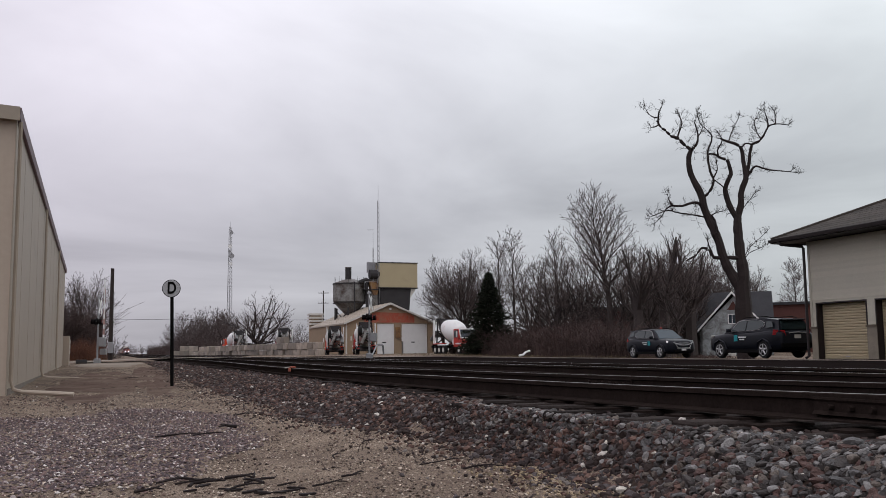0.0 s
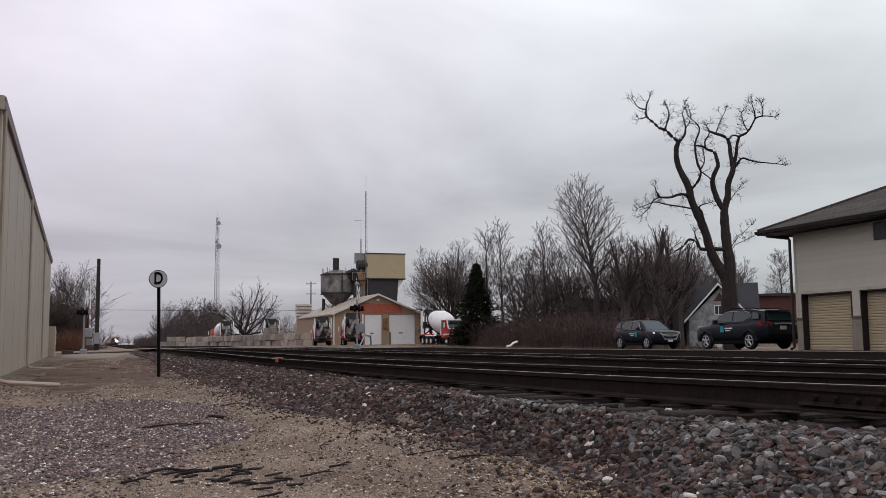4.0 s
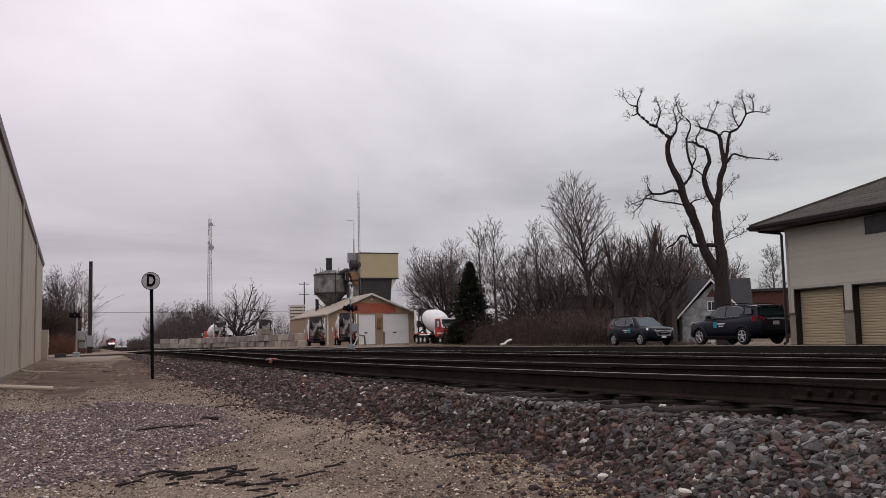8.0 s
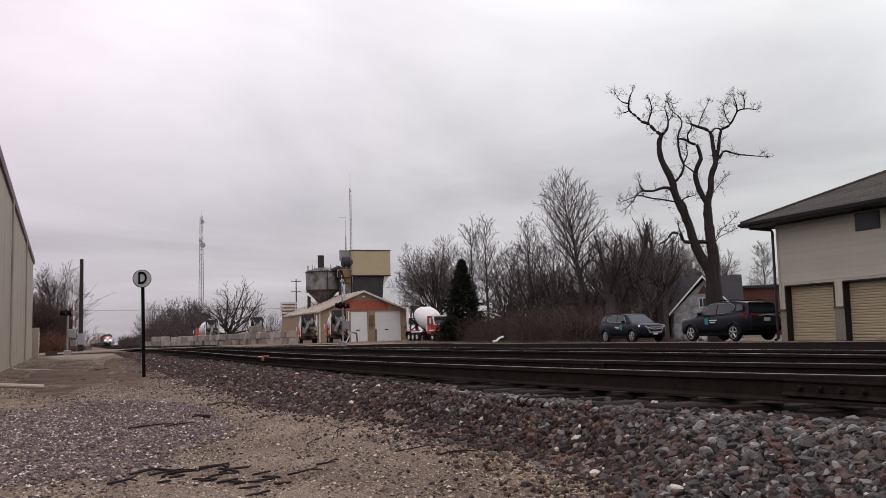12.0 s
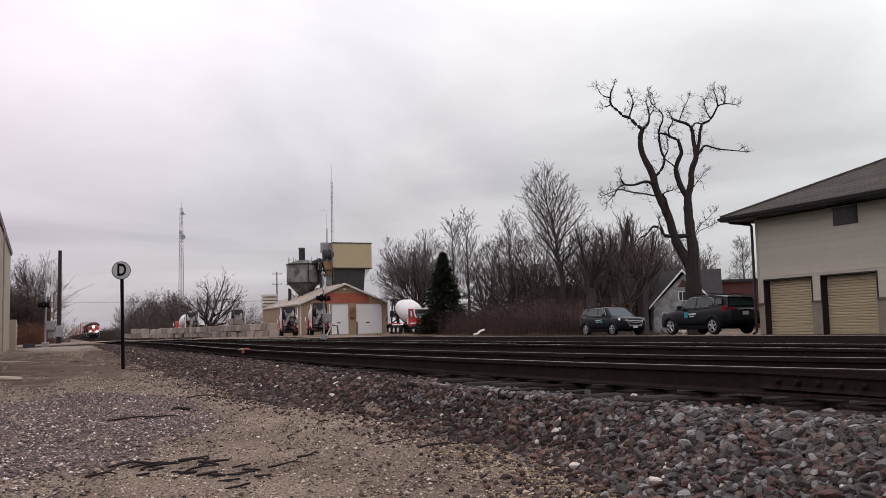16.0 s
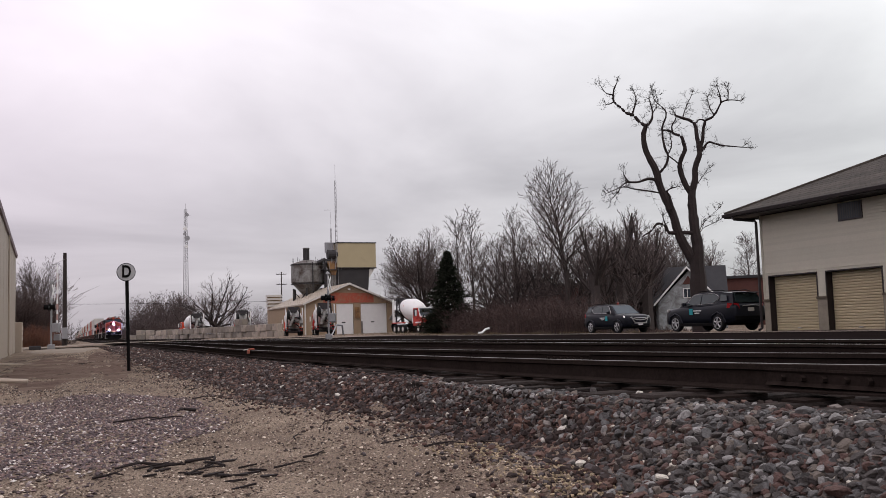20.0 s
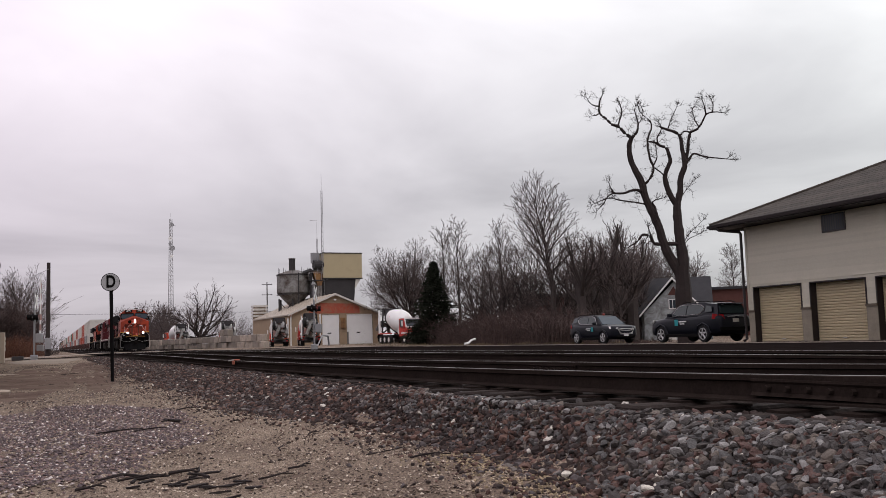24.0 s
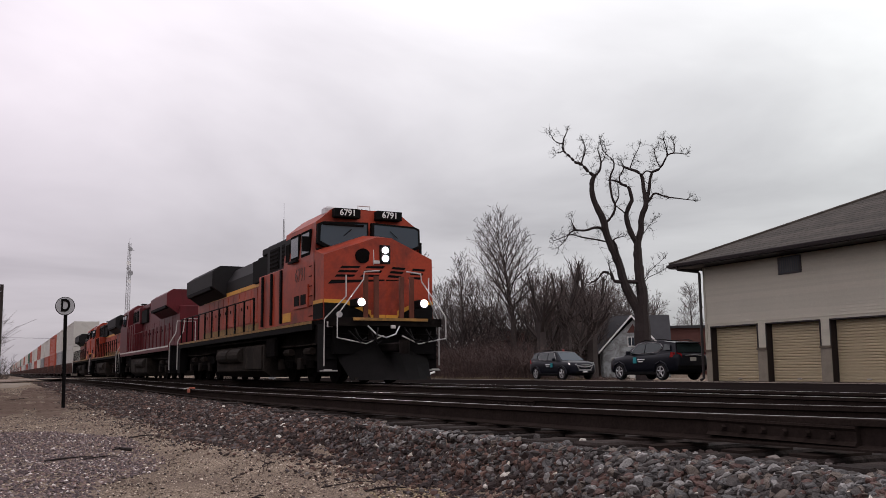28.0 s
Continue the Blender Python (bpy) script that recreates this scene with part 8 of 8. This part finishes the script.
# ---- ties, ballast and gravel ----
def ties():
    me = finish(bx(-1.3, 1.3, -0.115, 0.115, -0.18, 0.0, 0.015), "tie")
    me.materials.append(M_tie)
    plate = finish(bx(-0.19, 0.19, -0.09, 0.09, 0.0, 0.014), "tie_plate")
    plate.materials.append(M_rail_side)
    rnd = random.Random(2)
    for key in ("near", "far"):
        first, last = (-6.0, 60.0) if key == "near" else (-4.0, 55.0)
        y = first
        rest = []
        while y < 400:
            z = rail_top(y, key == "near") - 0.170 + rnd.uniform(-0.012, 0.004)
            if y < last:
                ob = part("tie", me, M_tie, TRACKS[key], "", pose(rnd.uniform(-0.12, 0.12), y, z - rnd.random() * 0.025, 0, rnd.uniform(-0.8, 0.8), rnd.uniform(-3, 3)) @ Matrix.Diagonal((1, rnd.uniform(0.8, 1.05), 1, 1)))
                if key == "near" and 1.0 < y < 32:
                    for s in (-0.7525, 0.7525):
                        part("tie_plate", plate, M_rail_side, ob, "", pose(s, 0, 0.001))
            else:
                rest.append((y, z))
            y += rnd.uniform(0.47, 0.53)
        bm = bmesh.new()
        for y, z in rest:
            box(bm, -1.3, 1.3, y - 0.115, y + 0.115, z - 0.18, z)
        o = part("far_ties", bm, M_tie, TRACKS[key])
        o["kind"] = "stuff"


ties()


def stone_shapes(n, seed, squash=0.7, fine=1):
    rnd = random.Random(seed)
    out = []
    for k in range(n):
        bm = bmesh.new()
        bmesh.ops.create_icosphere(bm, subdivisions=fine, radius=1.0)
        a, b = rnd.uniform(0.75, 1.0), rnd.uniform(1.0, 1.4)
        for v in bm.verts:
            v.co *= rnd.uniform(0.8, 1.2) if fine == 1 else rnd.uniform(0.95, 1.05)
            v.co.x *= a
            v.co.y *= b
            v.co.z *= squash
        # broken faces
        for cut in range(5 if fine == 1 else 11):
            c = Vector((rnd.gauss(0, 1), rnd.gauss(0, 1), rnd.gauss(0, 1))).normalized()
            lim = rnd.uniform(0.42, 0.65) if fine == 1 else rnd.uniform(0.30, 0.60)
            for v in bm.verts:
                d = v.co.dot(c)
                if d > lim:
                    v.co -= c * (d - lim)
        bm.verts.ensure_lookup_table()
        out.append((np.array([v.co[:] for v in bm.verts]), [tuple(x.index for x in f.verts) for f in bm.faces]))
        bm.free()
    return out


def pebble_shapes(n, seed):
    rnd = random.Random(seed)
    out = []
    for k in range(n):
        v = np.array([(1, 0, 0), (0, 1, 0), (-1, 0, 0), (0, -1, 0), (0.2, 0.1, 0.7), (0, 0, -0.5)], float)
        v *= np.array([[rnd.uniform(0.7, 1.25)] for _ in range(6)])
        out.append((v, [(0, 1, 4), (1, 2, 4), (2, 3, 4), (3, 0, 4), (1, 0, 5), (2, 1, 5), (3, 2, 5), (0, 3, 5)]))
    return out


def scatter(name, label, spots, shapes, material, seed):
    """Many loose stones, joined: spots are (x, y, z, size)."""
    rng = np.random.default_rng(seed)
    verts, faces, base = [], [], 0
    for x, y, z, s in spots:
        v, f = shapes[rng.integers(len(shapes))]
        a, b = rng.uniform(0, 6.283), rng.uniform(-0.5, 0.5)
        ca, sa, cb, sb = math.cos(a), math.sin(a), math.cos(b), math.sin(b)
        m = np.array([[ca, -sa * cb, sa * sb], [sa, ca * cb, -ca * sb], [0, sb, cb]])
        verts.append(v @ m.T * s + (x, y, z))
        faces += [tuple(i + base for i in q) for q in f]
        base += len(v)
    me = raw(name, np.concatenate(verts).tolist(), faces, material)
    return tagged(new(name, me), label, "gravel", kind="stuff")


STONES = stone_shapes(14, 5)
BROKEN = stone_shapes(28, 15, 0.60, 2)
PEBBLES = pebble_shapes(10, 6)


def lay_stones():
    rnd = random.Random(9)
    spots = []
    # shoulder of the near track, thick and close
    dirty = []
    for k in range(29000):
        y = 2.2 + 34.6 * rnd.random() ** 1.75
        edge = foot_of_slope(y)
        x = edge - 0.04 + (3.34 + rnd.gauss(0, 0.06) - edge) * rnd.random() ** 0.85 + (rnd.gauss(0, 0.10) if rnd.random() < 0.3 else 0)
        s = rnd.uniform(0.020, 0.044) * (1.25 if rnd.random() < 0.12 else 1)
        old = rnd.random() < smooth01(4.2, 8.2, y + 1.4 * math.sin(x * 3 + y) + 7.0 * (3.05 - x))
        if old:
            s *= 0.95
        (dirty if old else spots).append((x, y, ground_z(x, y) + s * rnd.uniform(0.0 if old else 0.15, 0.5 if old else 0.8), s))
    deep_spots = []
    # between the ties and the tracks
    for k in range(6000):
        y = 2.0 + 40 * rnd.random() ** 1.5
        x = rnd.uniform(3.3, 10.4)
        s = rnd.uniform(0.022, 0.042)
        deep_spots.append((x, y, ground_z(x, y) + 0.005 + s * rnd.uniform(0.0, 0.5), s))
    # spilled over the tie ends
    for k in range(2200):
        y = 2.2 + 26 * rnd.random() ** 1.6
        x = 3.12 + 0.5 * rnd.random() ** 1.8
        s = rnd.uniform(0.018, 0.036)
        (spots if rnd.random() > smooth01(4.6, 9.5, y) and x < 3.5 else dirty).append((x, y, ground_z(x, y) + 0.012 + s * rnd.uniform(0.2, 0.8), s))
    # far shoulder up to the crossing
    for k in range(2500):
        y = rnd.uniform(34, 66)
        x = rnd.uniform(foot_of_slope(y), 3.4)
        s = rnd.uniform(0.03, 0.06)
        dirty.append((x, y, ground_z(x, y) + s * 0.3, s))
    # strays on the sand
    for k in range(3600):
        y = 3.5 + 40 * rnd.random() ** 1.6
        x = foot_of_slope(y) - abs(rnd.gauss(0, 0.16 + 0.25 * rnd.random()))
        s = rnd.uniform(0.007, 0.026)
        dirty.append((x, y, ground_z(x, y) + s * 0.3, s))
    # small pale pebbles where the sand meets the stones close by
    pebbles = []
    for k in range(2600):
        y = rnd.uniform(2.6, 6.4)
        x = foot_of_slope(y) + 0.08 - abs(rnd.gauss(0, 0.28))
        s = rnd.uniform(0.005, 0.015)
        pebbles.append((x, y, ground_z(x, y) + s * 0.4, s))
    scatter("pebbles", "pale tan pebbles on the sand at the foot of the ballast", pebbles, STONES, M_pebble, 15)
    # the shoulder goes on behind
    behind = []
    for k in range(5000):
        y = rnd.uniform(-14, 2.2)
        s = rnd.uniform(0.02, 0.04)
        x = rnd.uniform(foot_of_slope(y), 3.5)
        behind.append((x, y, ground_z(x, y) + s * rnd.uniform(0.1, 0.6), s))
    # the nearest stones one by one
    shoulder = sorted((q for q in spots if q[3] > 0.026), key=lambda q: q[1])[:300]
    taken = set(shoulder)
    spots = [q for q in spots if q not in taken]
    shapes = [raw("stone", v.tolist(), f, M_ballast_piece) for v, f in BROKEN]
    for k, (x, y, z, s) in enumerate(shoulder):
        part("stone", shapes[k % len(shapes)], M_ballast_piece, SLOPE, "", pose(x, y, z, rnd.uniform(-25, 25), rnd.uniform(-25, 25), rnd.uniform(0, 360)) @ Matrix.Scale(s, 4))
    close = [q for q in spots if q[1] < 9.5]
    scatter("ballast", "grey and reddish crushed-stone ballast on the track shoulder", close, BROKEN, M_ballast, 1)
    scatter("farther_ballast", "grey and reddish crushed stone farther along the shoulder", [q for q in spots if q[1] >= 9.5] + behind, STONES, M_ballast, 11)
    scatter("dirty_ballast", "older dirt-caked brown ballast farther along the shoulder", dirty, STONES, M_stone_dirty, 5)
    scatter("track_ballast", "dark ballast between the ties", deep_spots, STONES, M_crib_stone, 4)
    chips = []
    # the purple-grey gravel spread in the foreground
    while len(chips) < 30000:
        y = 5.4 + 11.0 * rnd.random() ** 1.3
        x = rnd.uniform(-4.0, 2.2)
        # its far side lies at 15.5 m, its near side runs from 6.7 m out to the tip on the path
        edge = 0.52 + 0.42 * (y - 6.85) * smooth01(20, 7, y) + 0.10 * math.sin(y * 1.4) + 0.07 * math.sin(y * 3.7)
        edge = min(edge, 1.62 - 0.32 * max(0.0, y - 13.6))
        if x > edge - abs(rnd.gauss(0, 0.10)) or y > 15.6 + 0.9 * min(0.0, x) + 0.3 * math.sin(x * 2.3) - abs(rnd.gauss(0, 0.3)) or (y < 6.72 - 0.1 * x + 0.16 * math.sin(x * 4) and rnd.random() < 0.85):
            continue
        s = rnd.uniform(0.008, 0.022)
        chips.append((x, y, ground_z(x, y) + noise.noise(Vector((x * 0.8, y * 0.8, 0))) * 0.015 + s * rnd.uniform(0, 0.5), s))
    scatter("gravel_spread", "purple-grey crushed gravel spread over the sand", chips, PEBBLES, M_chip, 2)
    litter = []
    while len(litter) < 5000:
        y = 13.5 + 34 * rnd.random() ** 1.5
        x = rnd.uniform(-1.9, 2.2)
        if noise.noise(Vector((x * 0.9, y * 0.35, 4.0))) < rnd.uniform(-0.25, 0.35) and rnd.random() < 0.75:
            continue
        s = rnd.uniform(0.007, 0.022)
        litter.append((x, y, ground_z(x, y) + noise.noise(Vector((x * 0.8, y * 0.8, 0))) * 0.015 + s * 0.2, s))
    scatter("path_litter", "dark dirt clods and bits of bark strewn over the path", litter, PEBBLES, M_stone_dirty, 7)
    sand = []
    for k in range(40000):
        y = 4.3 + 17 * rnd.random() ** 1.8
        x = rnd.uniform(-1.2, 2.9) if rnd.random() < 0.85 else rnd.uniform(-4.0, 0)
        s = rnd.uniform(0.005, 0.012) * (1.8 if rnd.random() < 0.08 else 1)
        sand.append((x, y, ground_z(x, y) + noise.noise(Vector((x * 0.8, y * 0.8, 0))) * 0.015 + s * 0.2, s))
    scatter("limestone_chips", "fine pale limestone chips on the path", sand, PEBBLES, M_sandstone, 3)


lay_stones()

motions()
